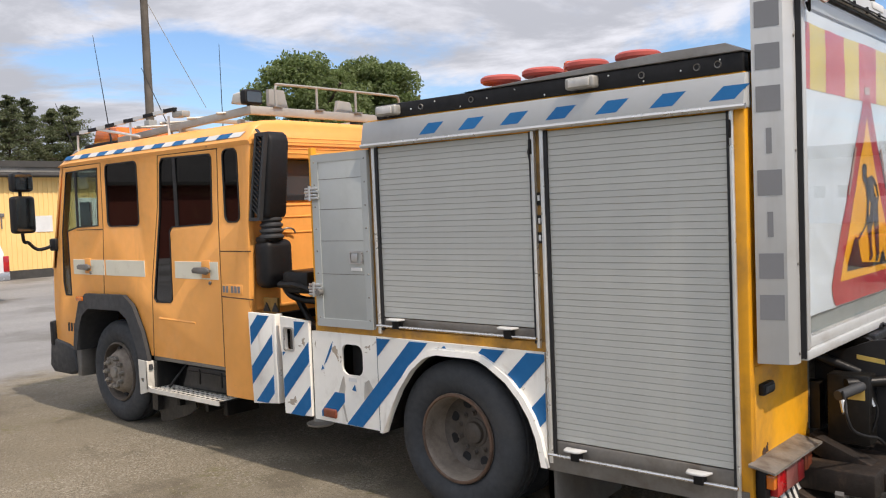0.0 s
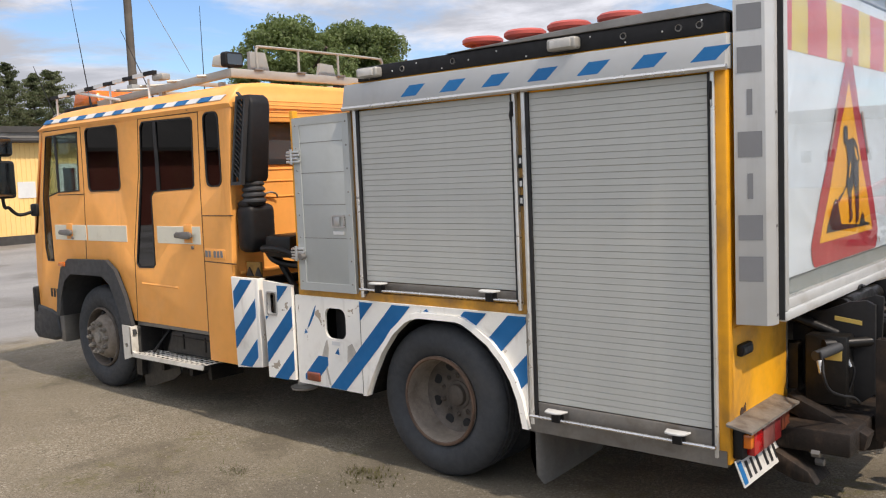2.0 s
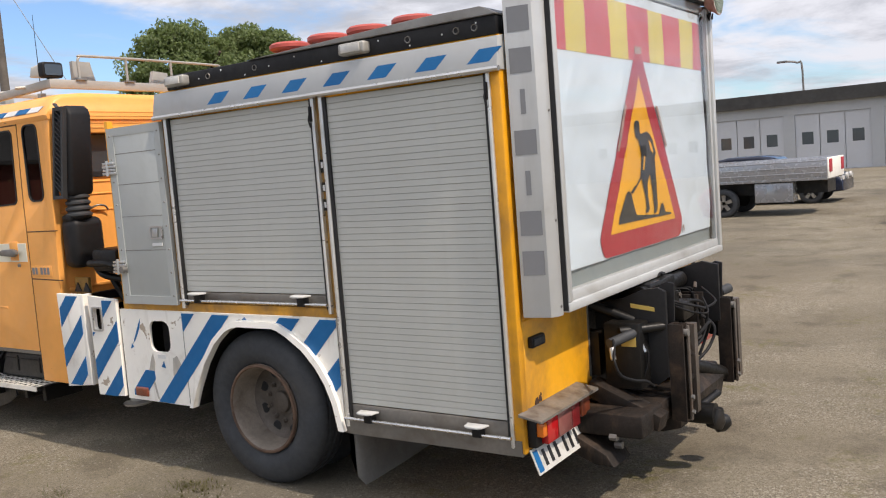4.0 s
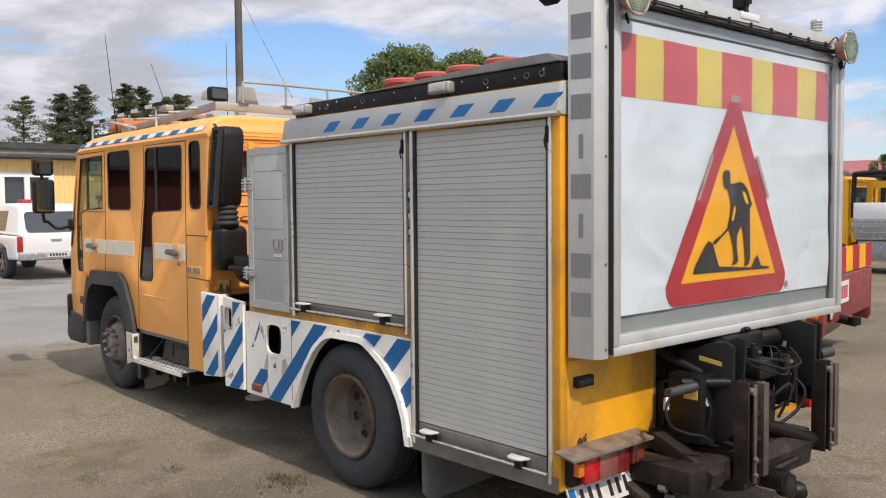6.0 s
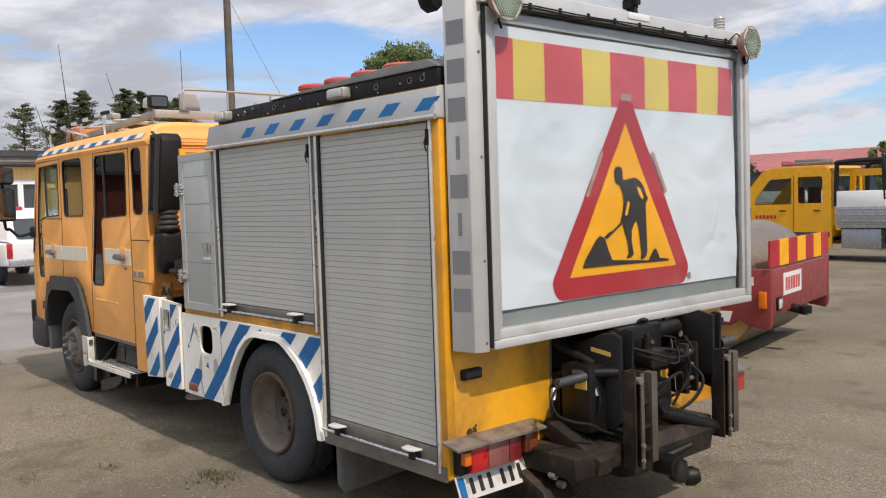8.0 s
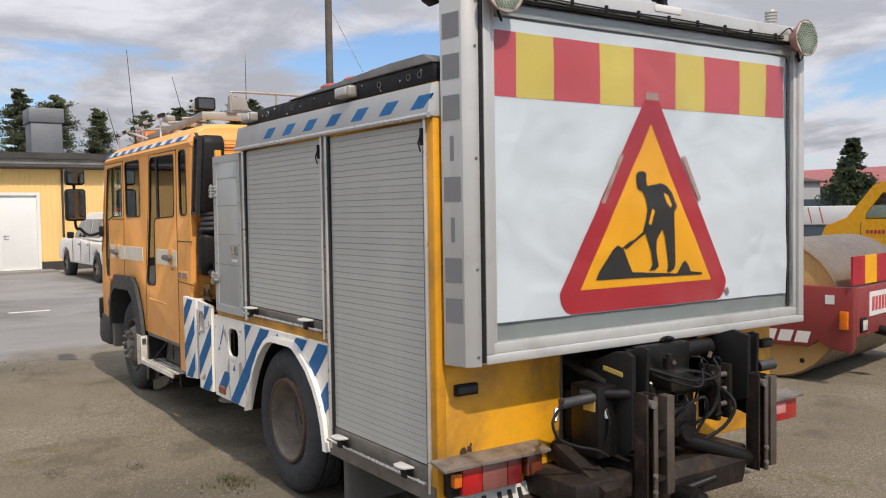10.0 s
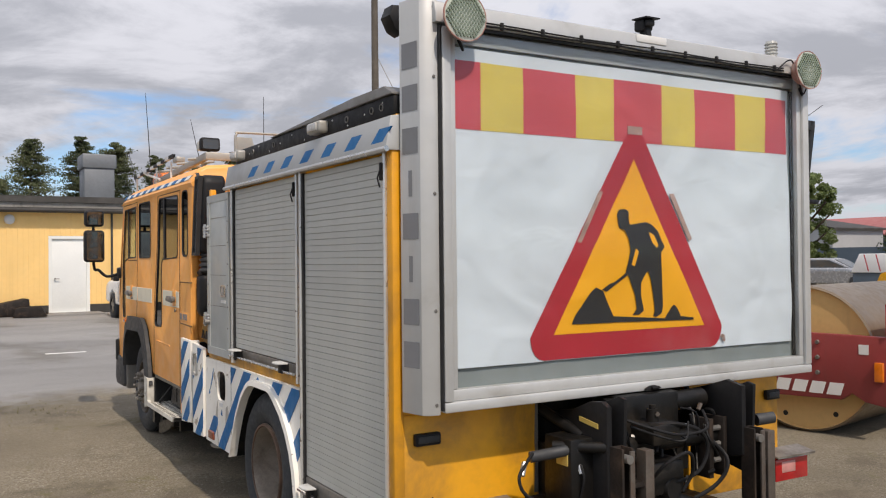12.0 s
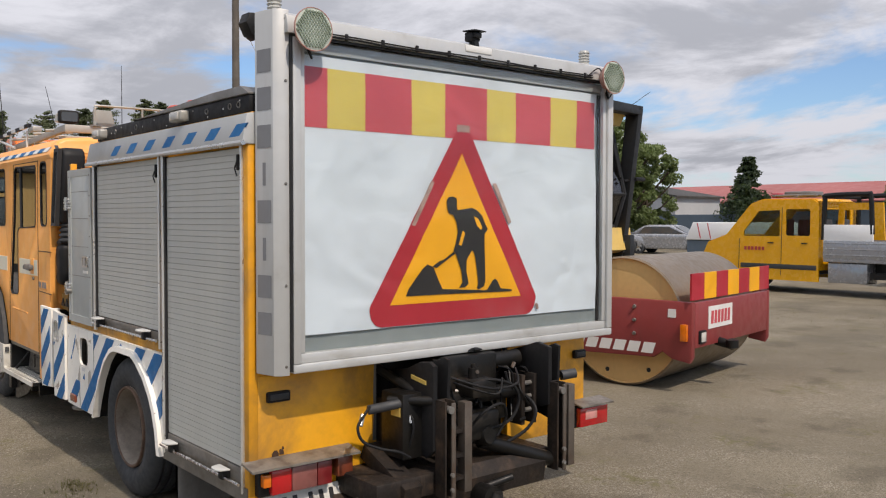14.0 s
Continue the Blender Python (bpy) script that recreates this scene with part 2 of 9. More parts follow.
M_RUBBER = surface("tyre_rubber", (0.040, 0.044, 0.049), 0.72, vary=0.25, scale=4.0, dirt=(0.085, 0.082, 0.077), dirt_amount=0.34, dirt_scale=3.0, bump=0.12, bump_scale=90)
M_RIM = surface("dirty_grey_rim", (0.27, 0.228, 0.185), 0.62, metal=0.12, vary=0.28, scale=5.0, dirt=(0.085, 0.05, 0.032), dirt_amount=0.55, dirt_scale=6.0, bump=0.08, bump_scale=60)
M_RIMDISC = surface("grimy_wheel_disc", (0.135, 0.112, 0.092), 0.65, metal=0.1, vary=0.3, scale=6.0, dirt=(0.04, 0.028, 0.02), dirt_amount=0.6, dirt_scale=7.0, bump=0.1, bump_scale=60)
M_RUSTLIP = surface("rusty_rim_lip", (0.13, 0.075, 0.048), 0.75, vary=0.35, scale=9.0, dirt=(0.22, 0.19, 0.16), dirt_amount=0.35, dirt_scale=9.0)
M_HUB = surface("grey_hub", (0.27, 0.245, 0.21), 0.55, metal=0.2, vary=0.2, scale=6.0, dirt=GRIME, dirt_amount=0.4, dirt_scale=9.0)
M_TANK = surface("scuffed_black_plastic", (0.020, 0.020, 0.020), 0.38, vary=0.3, scale=4.0, dirt=(0.09, 0.08, 0.065), dirt_amount=0.35, dirt_scale=7.0, bump=0.1)
M_HOSE = surface("black_hose", (0.011, 0.011, 0.012), 0.6, vary=0.2, scale=8.0, spec=0.25)
# this black also stands for shade in holes, gaps and recesses
M_GASKETSHADE = surface("black_gasket_and_shade", (0.012, 0.012, 0.013), 0.6, vary=0.1)
M_GLASS = tinted_glass("tinted_glass", (0.075, 0.08, 0.08), 0.02, 0.085)
M_CLEAR = tinted_glass("clear_glass", (0.72, 0.78, 0.76))
M_SIGNGLASS = tinted_glass("sign_front_pane", (0.975, 0.98, 0.98), 0.02, 0.012)
M_SEAM = surface("dark_door_gap", (0.10, 0.046, 0.016), 0.7, vary=0.2)
# darkened base colour stands for the dark things the glass reflects
M_MIRROR = surface("darkened_mirror_glass", (0.30, 0.31, 0.32), 0.08, metal=1.0, vary=0.05)
M_RED = lens("red_lamp_lens", (0.46, 0.010, 0.013))
M_AMBER = lens("amber_lamp_lens", (0.75, 0.17, 0.01))
M_BEACON = lens("orange_red_dome", (0.62, 0.085, 0.012), 0.25)
M_AMBERDIRTY = lens("dirty_amber_lens", (0.20, 0.042, 0.016), 0.45)
M_PINKLENS = lens("dull_pink_lens", (0.25, 0.085, 0.075), 0.3)
M_PALELENS = lens("pale_red_lens", (0.62, 0.27, 0.25), 0.3)
M_DARKRED = lens("dirty_red_lens", (0.20, 0.016, 0.018), 0.3)
M_CLEARLENS = lens("clear_lamp_lens", (0.62, 0.60, 0.56))
M_DISC = surface("faded_red_plastic", (0.50, 0.085, 0.065), 0.5, vary=0.12, scale=6.0, dirt=(0.3, 0.16, 0.13), dirt_amount=0.3)
M_LAMPRIM = surface("sun_bleached_red_plastic", (0.42, 0.20, 0.165), 0.5, vary=0.2, scale=9.0, dirt=(0.38, 0.33, 0.28), dirt_amount=0.55, dirt_scale=12.0)
M_RACK = surface("weathered_rack", (0.40, 0.385, 0.35), 0.45, metal=0.3, vary=0.12, scale=4.0, dirt=(0.22, 0.17, 0.12), dirt_amount=0.3, dirt_scale=5.0)
M_CREAM = surface("worn_cream_paint", (0.62, 0.595, 0.53), 0.45, vary=0.08, scale=5.0, dirt=(0.22, 0.16, 0.10), dirt_amount=0.3, dirt_scale=6.0)
M_BARE = surface("worn_through_paint", (0.52, 0.48, 0.42), 0.55, vary=0.2, scale=12.0)
M_FLAP = surface("dusty_rubber_sheet", (0.13, 0.124, 0.113), 0.7, vary=0.2, scale=3.0, dirt=(0.20, 0.185, 0.16), dirt_amount=0.4, dirt_scale=4.0, streak=0.3)
M_STRIPE = surface("cream_reflective_stripe", (0.78, 0.74, 0.60), 0.45, vary=0.05, scale=4.0, dirt=(0.42, 0.32, 0.18), dirt_amount=0.2, dirt_scale=7.0)
M_RUSTSPOT = surface("rust_spot", (0.07, 0.034, 0.018), 0.85, vary=0.3, scale=20.0)
M_SEAT = surface("grey_seat_cloth", (0.05, 0.05, 0.055), 0.9, vary=0.2, scale=5.0)
M_PLATE = surface("number_plate", (0.60, 0.59, 0.55), 0.5, vary=0.1, scale=6.0, dirt=GRIME, dirt_amount=0.4, dirt_scale=9.0)
M_INK = surface("black_ink", (0.015, 0.015, 0.016), 0.5, vary=0.1)
M_YLABEL = surface("yellow_label", (0.62, 0.45, 0.12), 0.5, vary=0.12, scale=9.0)


def sign_cloth(name, color, dirt, amount):
    """Printed cloth behind the pane: soft creases that run through all its colours, faint stains."""
    n = Nodes(name)
    col = n.mix(n.range(n.noise(1.3, 5.0), 0.3, 0.7), dim(color, 0.94), dim(color, 1.05))
    col = n.mix(n.range(n.noise(2.2, 7.0, 0.65, shift=2.0), 0.5, 0.75, 0.0, amount), col, dirt)
    col = n.mix(n.range(n.noise(9.0, 6.0, 0.7, stretch=(1, 1, 0.3), shift=6.0), 0.66, 0.74, 0.0, amount), col, dirt)
    fold = n.math("ADD", n.noise(1.7, 2.0, 0.45, dist=0.8), n.math("MULTIPLY", n.noise(5.0, 2.0, 0.5, stretch=(1, 0.7, 1.4), dist=0.8, shift=4.0), 0.10))
    n.bump(fold, 0.85, 0.055)
    return n.done(col, 0.5)


M_SIGNWHITE = sign_cloth("sign_white_cloth", (0.60, 0.672, 0.725), (0.38, 0.42, 0.44), 0.42)
M_SIGNRED = sign_cloth("sign_red", (0.41, 0.017, 0.030), (0.46, 0.14, 0.14), 0.38)
M_SIGNPINK = sign_cloth("sign_faded_red", (0.52, 0.075, 0.09), (0.5, 0.16, 0.16), 0.25)
M_SIGNYEL = sign_cloth("sign_pale_yellow", (0.60, 0.48, 0.10), (0.5, 0.42, 0.2), 0.25)
M_SIGNORANGE = sign_cloth("sign_warm_yellow", (0.86, 0.40, 0.008), (0.7, 0.32, 0.02), 0.2)
M_SIGNGREY = surface("sign_grey_edge", (0.205, 0.24, 0.243), 0.5, vary=0.15, scale=2.5, dirt=(0.30, 0.32, 0.31), dirt_amount=0.3, dirt_scale=3.0)
M_SIGNBAND = surface("sign_grey_band", (0.36, 0.395, 0.405), 0.5, vary=0.08, scale=1.5)

# ---------------------------------------------------------------- mesh helpers
UP = Vector((0, 0, 1))


def box(bm, x0, x1, y0, y1, z0, z1, bev=0.0, seg=2):
    """A block between two corners, with rounded edges."""
    vs = [bm.verts.new((x, y, z)) for x in (x0, x1) for y in (y0, y1) for z in (z0, z1)]
    fs = [bm.faces.new([vs[i] for i in q]) for q in ((0, 1, 3, 2), (4, 6, 7, 5), (0, 4, 5, 1), (2, 3, 7, 6), (0, 2, 6, 4), (1, 5, 7, 3))]
    if bev:
        es = list({e for f in fs for e in f.edges})
        bmesh.ops.bevel(bm, geom=es, offset=bev, segments=seg, affect="EDGES", profile=0.5)
    return bm


def slab(bm, pts, axis, a, b, bev=0.0, seg=2):
    """A flat outline in the two other axes (in the order x, y, z), drawn out along axis from a to b."""
    k = "xyz".index(axis)

    def at(p, v):
        q = list(p)
        q.insert(k, v)
        return q
    lo = [bm.verts.new(at(p, a)) for p in pts]
    hi = [bm.verts.new(at(p, b)) for p in pts]
    n = len(pts)
    fs = [bm.faces.new(lo[::-1]), bm.faces.new(hi)]
    fs += [bm.faces.new((lo[i], lo[(i + 1) % n], hi[(i + 1) % n], hi[i])) for i in range(n)]
    bmesh.ops.recalc_face_normals(bm, faces=fs)
    if bev:
        es = list({e for f in fs[:2] for e in f.edges})
        bmesh.ops.bevel(bm, geom=es, offset=bev, segments=seg, affect="EDGES", profile=0.5)
    return bm


def sheet(bm, outline, holes, axis, a, b):
    """A plate with openings that go through it: outline and holes in the two other axes, thick from a to b."""
    k = "xyz".index(axis)
    edges, rims = [], []
    for loop in [outline, *holes]:
        vs = []
        for p in loop:
            q = list(p)
            q.insert(k, a)
            vs.append(bm.verts.new(q))
        es = [bm.edges.new((vs[i], vs[(i + 1) % len(vs)])) for i in range(len(vs))]
        edges += es
        rims.append(vs)
    fill = bmesh.ops.triangle_fill(bm, use_beauty=True, use_dissolve=False, edges=edges)
    faces = [f for f in fill["geom"] if isinstance(f, bmesh.types.BMFace)]
    bmesh.ops.dissolve_limit(bm, angle_limit=0.01, verts=list({v for f in faces for v in f.verts}), edges=[e for e in {e for f in faces for e in f.edges} if len(e.link_faces) == 2])
    faces = [f for f in bm.faces if all(abs(v.co[k] - a) < 1e-6 for v in f.verts)]
    r = bmesh.ops.extrude_face_region(bm, geom=faces, use_keep_orig=True)
    for v in r["geom"]:
        if isinstance(v, bmesh.types.BMVert):
            v.co[k] += b - a
    bmesh.ops.recalc_face_normals(bm, faces=bm.faces[:])
    return bm


def rounded(x0, x1, y0, y1, r, seg=4):
    """A rectangle with round corners, as an outline."""
    out = []
    for cx, cy, s in ((x1 - r, y1 - r, 0), (x0 + r, y1 - r, 90), (x0 + r, y0 + r, 180), (x1 - r, y0 + r, 270)):
        out += [(cx + r * math.cos(radians(s + 90 * i / seg)), cy + r * math.sin(radians(s + 90 * i / seg))) for i in range(seg + 1)]
    return out


def ring(c, r, n, a, b, turn=0.0):
    return [Vector(c) + a * (r * math.cos(turn + 2 * math.pi * i / n)) + b * (r * math.sin(turn + 2 * math.pi * i / n)) for i in range(n)]


def cross_axes(d):
    d = Vector(d).normalized()
    a = d.cross(UP if abs(d.z) < 0.95 else Vector((1, 0, 0))).normalized()
    return a, d.cross(a)


def lathe(bm, profile, c, d, seg=32):
    """Turn a profile of (radius, distance along d) round the line through c along d."""
    d = Vector(d).normalized()
    a, b = cross_axes(d)
    rows = []
    for r, s in profile:
        p = Vector(c) + d * s
        rows.append([bm.verts.new(p)] if r < 1e-6 else [bm.verts.new(v) for v in ring(p, r, seg, a, b)])
    for p, q in zip(rows, rows[1:]):
        for i in range(seg):
            j = (i + 1) % seg
            if len(p) == 1 and len(q) == 1:
                continue
            if len(p) == 1:
                bm.faces.new((p[0], q[i], q[j]))
            elif len(q) == 1:
                bm.faces.new((p[j], p[i], q[0]))
            else:
                bm.faces.new((p[i], q[i], q[j], p[j]))
    bmesh.ops.recalc_face_normals(bm, faces=bm.faces[:])
    return bm


def rod(bm, p, q, r, r2=None, seg=12):
    d = Vector(q) - Vector(p)
    n = d.length
    return lathe(bm, [(0, 0), (r, 0), (r if r2 is None else r2, n), (0, n)], p, d, seg)


def tube(bm, pts, r, seg=8):
    """A bent round bar through the points."""
    pts = [Vector(p) for p in pts]
    rows = []
    a = None
    for i, p in enumerate(pts):
        d = (pts[min(i + 1, len(pts) - 1)] - pts[max(i - 1, 0)]).normalized()
        if a is None:
            a, b = cross_axes(d)
        else:
            a = (a - d * a.dot(d)).normalized()
            b = d.cross(a)
        rows.append([bm.verts.new(v) for v in ring(p, r, seg, a, b)])
    for u, v in zip(rows, rows[1:]):
        for i in range(seg):
            bm.faces.new((u[i], u[(i + 1) % seg], v[(i + 1) % seg], v[i]))
    bm.faces.new(rows[0][::-1])
    bm.faces.new(rows[-1])
    bmesh.ops.recalc_face_normals(bm, faces=bm.faces[:])
    return bm


def bend(pts, n=6):
    """A smooth line through the points."""
    pts = [Vector(p) for p in pts]
    out = []
    for i in range(len(pts) - 1):
        p0, p1, p2, p3 = pts[max(i - 1, 0)], pts[i], pts[i + 1], pts[min(i + 2, len(pts) - 1)]
        for k in range(n):
            t = k / n
            out.append(0.5 * ((2 * p1) + (p2 - p0) * t + (2 * p0 - 5 * p1 + 4 * p2 - p3) * t * t + (3 * p1 - p0 - 3 * p2 + p3) * t ** 3))
    return out + [pts[-1]]


def mesh_of(name, bm, mat, angle=35):
    me = bpy.data.meshes.new(name)
    bm.to_mesh(me)
    bm.free()
    me.materials.append(mat)
    me.polygons.foreach_set("use_smooth", [True] * len(me.polygons))
    me.set_sharp_from_angle(angle=radians(angle))
    return me


def thing(name, at, label, category, group="", kind=""):
    """An empty at the base of a thing, to hold its parts."""
    ob = new(name)
    ob.empty_display_size = 0.2
    ob.location = at
    return tagged(ob, label, category, group, kind)


def origin_of(ob):
    p = Vector((0, 0, 0))
    while ob is not None:
        p += ob.location
        ob = ob.parent
    return p


def under(ob, parent):
    ob.parent = parent
    ob.location = ob.location - origin_of(parent)
    return ob


def part(name, bm, mat, parent, label="", angle=35):
    """One mesh, given in the coordinates of the place, as a part of a thing or of a part."""
    ob = new(name, mesh_of(name, bm, mat, angle))
    under(ob, parent)
    if label:
        ob["label"] = label
    return ob


def pieces(name, bm, mat, parent, label="", angle=35):
    """Each separate piece of the mesh as a part of its own; gives back the first."""
    bm.verts.index_update()
    bm.verts.ensure_lookup_table()
    group = [-1] * len(bm.verts)
    count = 0
    for v in bm.verts:
        if group[v.index] >= 0:
            continue
        todo = [v]
        group[v.index] = count
        while todo:
            for e in todo.pop().link_edges:
                for w in e.verts:
                    if group[w.index] < 0:
                        group[w.index] = count
                        todo.append(w)
        count += 1
    out = [bmesh.new() for _ in range(count)]
    twin = [out[group[v.index]].verts.new(v.co) for v in bm.verts]
    for f in bm.faces:
        out[group[f.verts[0].index]].faces.new([twin[v.index] for v in f.verts])
    bm.free()
    made = [part(name, b, mat, parent, label, angle) for b in out]
    return made[0]


def whole(name, bm, mat, label, category, group="", kind="", angle=35):
    """One mesh that is a thing of its own, or a piece of the setting."""
    return tagged(new(name, mesh_of(name, bm, mat, angle)), label, category, group, kind)


def bm_new():
    return bmesh.new()
M_TAPE = surface("brownish_tape", (0.40, 0.27, 0.23), 0.35, vary=0.3, scale=14.0)
M_LAMPFACE = surface("honeycomb_lens", (0.50, 0.54, 0.47), 0.25, vary=0.15, scale=20.0)
M_LAMPFACE2 = surface("lens_facets", (0.22, 0.27, 0.20), 0.15, vary=0.2, scale=30.0)
M_STROBE = surface("cloudy_strobe_plastic", (0.40, 0.405, 0.38), 0.3, vary=0.08, scale=9.0)
M_BOARDS = surface("yellow_painted_boards", (0.93, 0.63, 0.25), 0.75, vary=0.06, scale=0.5, dirt=(0.45, 0.28, 0.10), dirt_amount=0.12, dirt_scale=0.6, streak=0.15)
M_FASCIA = surface("dark_roof_felt", (0.055, 0.052, 0.048), 0.8, vary=0.25, scale=0.6, dirt=(0.14, 0.13, 0.12), dirt_amount=0.3, dirt_scale=0.8)
M_DOORWHITE = surface("white_door_paint", (0.82, 0.83, 0.80), 0.5, vary=0.05, scale=1.0)
M_VENTGREY = surface("galvanised_vent", (0.20, 0.215, 0.23), 0.55, metal=0.3, vary=0.12, scale=0.8)
M_CONCRETE = surface("grey_concrete", (0.24, 0.23, 0.215), 0.85, vary=0.15, scale=1.2, bump=0.2)
M_GARAGE = surface("pale_grey_cladding", (0.44, 0.45, 0.46), 0.6, vary=0.08, scale=0.3)
M_GARAGEDOOR = surface("grey_garage_door", (0.52, 0.53, 0.55), 0.55, vary=0.06, scale=0.4)
M_REDROOF = surface("faded_red_roof", (0.36, 0.115, 0.105), 0.7, vary=0.12, scale=0.2)
M_BLUEWALL = surface("blue_grey_wall", (0.10, 0.14, 0.18), 0.7, vary=0.1, scale=0.3)
M_CARWHITE = surface("white_car_paint", (0.84, 0.84, 0.83), 0.18, vary=0.03, dirt=(0.4, 0.36, 0.3), dirt_amount=0.1)
M_CARYEL = surface("yellow_van_paint", (0.80, 0.38, 0.012), 0.25, vary=0.05)
M_CARGREY = surface("silver_car_paint", (0.36, 0.37, 0.39), 0.22, metal=0.4, vary=0.04)
M_CARBLUE = surface("dark_blue_car_paint", (0.015, 0.02, 0.04), 0.15, vary=0.05)
M_CARRED = surface("red_car_paint", (0.30, 0.012, 0.018), 0.18, vary=0.05)
M_POLE = surface("weathered_wood_pole", (0.13, 0.11, 0.09), 0.85, vary=0.25, scale=1.5, dirt=(0.06, 0.05, 0.045), dirt_amount=0.3, streak=0.4, bump=0.3, bump_scale=25)
M_GREYBOARD = surface("weathered_grey_board", (0.30, 0.285, 0.26), 0.85, vary=0.3, scale=0.9, dirt=(0.08, 0.07, 0.06), dirt_amount=0.45, dirt_scale=1.5, streak=0.5)
M_BARK = surface("bark", (0.09, 0.065, 0.045), 0.9, vary=0.3, scale=2.0, bump=0.5, bump_scale=12)
M_DRUM = surface("ochre_drum_paint", (0.66, 0.43, 0.18), 0.5, metal=0.1, vary=0.10, scale=1.2, dirt=(0.22, 0.15, 0.09), dirt_amount=0.22, dirt_scale=2.0, streak=0.25)
M_DRUMSHELL = surface("bare_steel_shell", (0.26, 0.20, 0.14), 0.4, metal=0.5, vary=0.15, scale=1.5, dirt=(0.12, 0.09, 0.07), dirt_amount=0.3)
M_ROLLYEL = surface("roller_yellow_paint", (0.78, 0.53, 0.16), 0.45, vary=0.08, scale=1.2, dirt=(0.20, 0.12, 0.07), dirt_amount=0.18, streak=0.2)
M_ROLLRED = surface("roller_maroon_paint", (0.26, 0.042, 0.042), 0.45, vary=0.10, scale=1.2, dirt=(0.12, 0.05, 0.04), dirt_amount=0.25, streak=0.25)
M_ROLLBLACK = surface("matt_black_frame", (0.012, 0.0135, 0.0155), 0.55, vary=0.2, scale=2.0)
M_ROLLSEAT = surface("dark_maroon_trim", (0.06, 0.016, 0.018), 0.7, vary=0.2, scale=4.0)
M_ROLLGLASS = tinted_glass("roller_tinted_glass", (0.50, 0.455, 0.45), 0.02, 0.05)


def leaf_material(name, a, b, through_light=0.35):
    n = Nodes(name)
    g = n.add("ShaderNodeNewGeometry")
    col = n.mix(g.outputs["Random Per Island"], a, b)
    col = n.mix(n.range(n.noise(0.25, 3.0), 0.35, 0.65), col, dim(a, 0.7))
    tl = n.add("ShaderNodeBsdfTranslucent")
    n.link(n.mix(0.5, col, (0.16, 0.22, 0.05), "MIX"), tl.inputs[0])
    mx = n.add("ShaderNodeMixShader")
    mx.inputs[0].default_value = through_light
    n.link(n.bsdf.outputs[0], mx.inputs[1])
    n.link(tl.outputs[0], mx.inputs[2])
    n.link(mx.outputs[0], n.out.inputs[0])
    return n.done(col, 0.6)


M_LEAF = leaf_material("broad_leaves", (0.165, 0.225, 0.08), (0.31, 0.375, 0.17), 0.45)
M_NEEDLE = leaf_material("pine_needles", (0.085, 0.105, 0.055), (0.20, 0.215, 0.115), 0.35)
M_FALU = surface("dark_red_boards", (0.16, 0.04, 0.025), 0.85, vary=0.15, scale=0.5)
M_BIRCH = leaf_material("birch_leaves", (0.13, 0.155, 0.08), (0.27, 0.28, 0.16))
M_SPRUCE = leaf_material("spruce_needles", (0.022, 0.045, 0.024), (0.055, 0.085, 0.045))
M_GRASS = leaf_material("grass_blades", (0.10, 0.088, 0.030), (0.24, 0.19, 0.075))


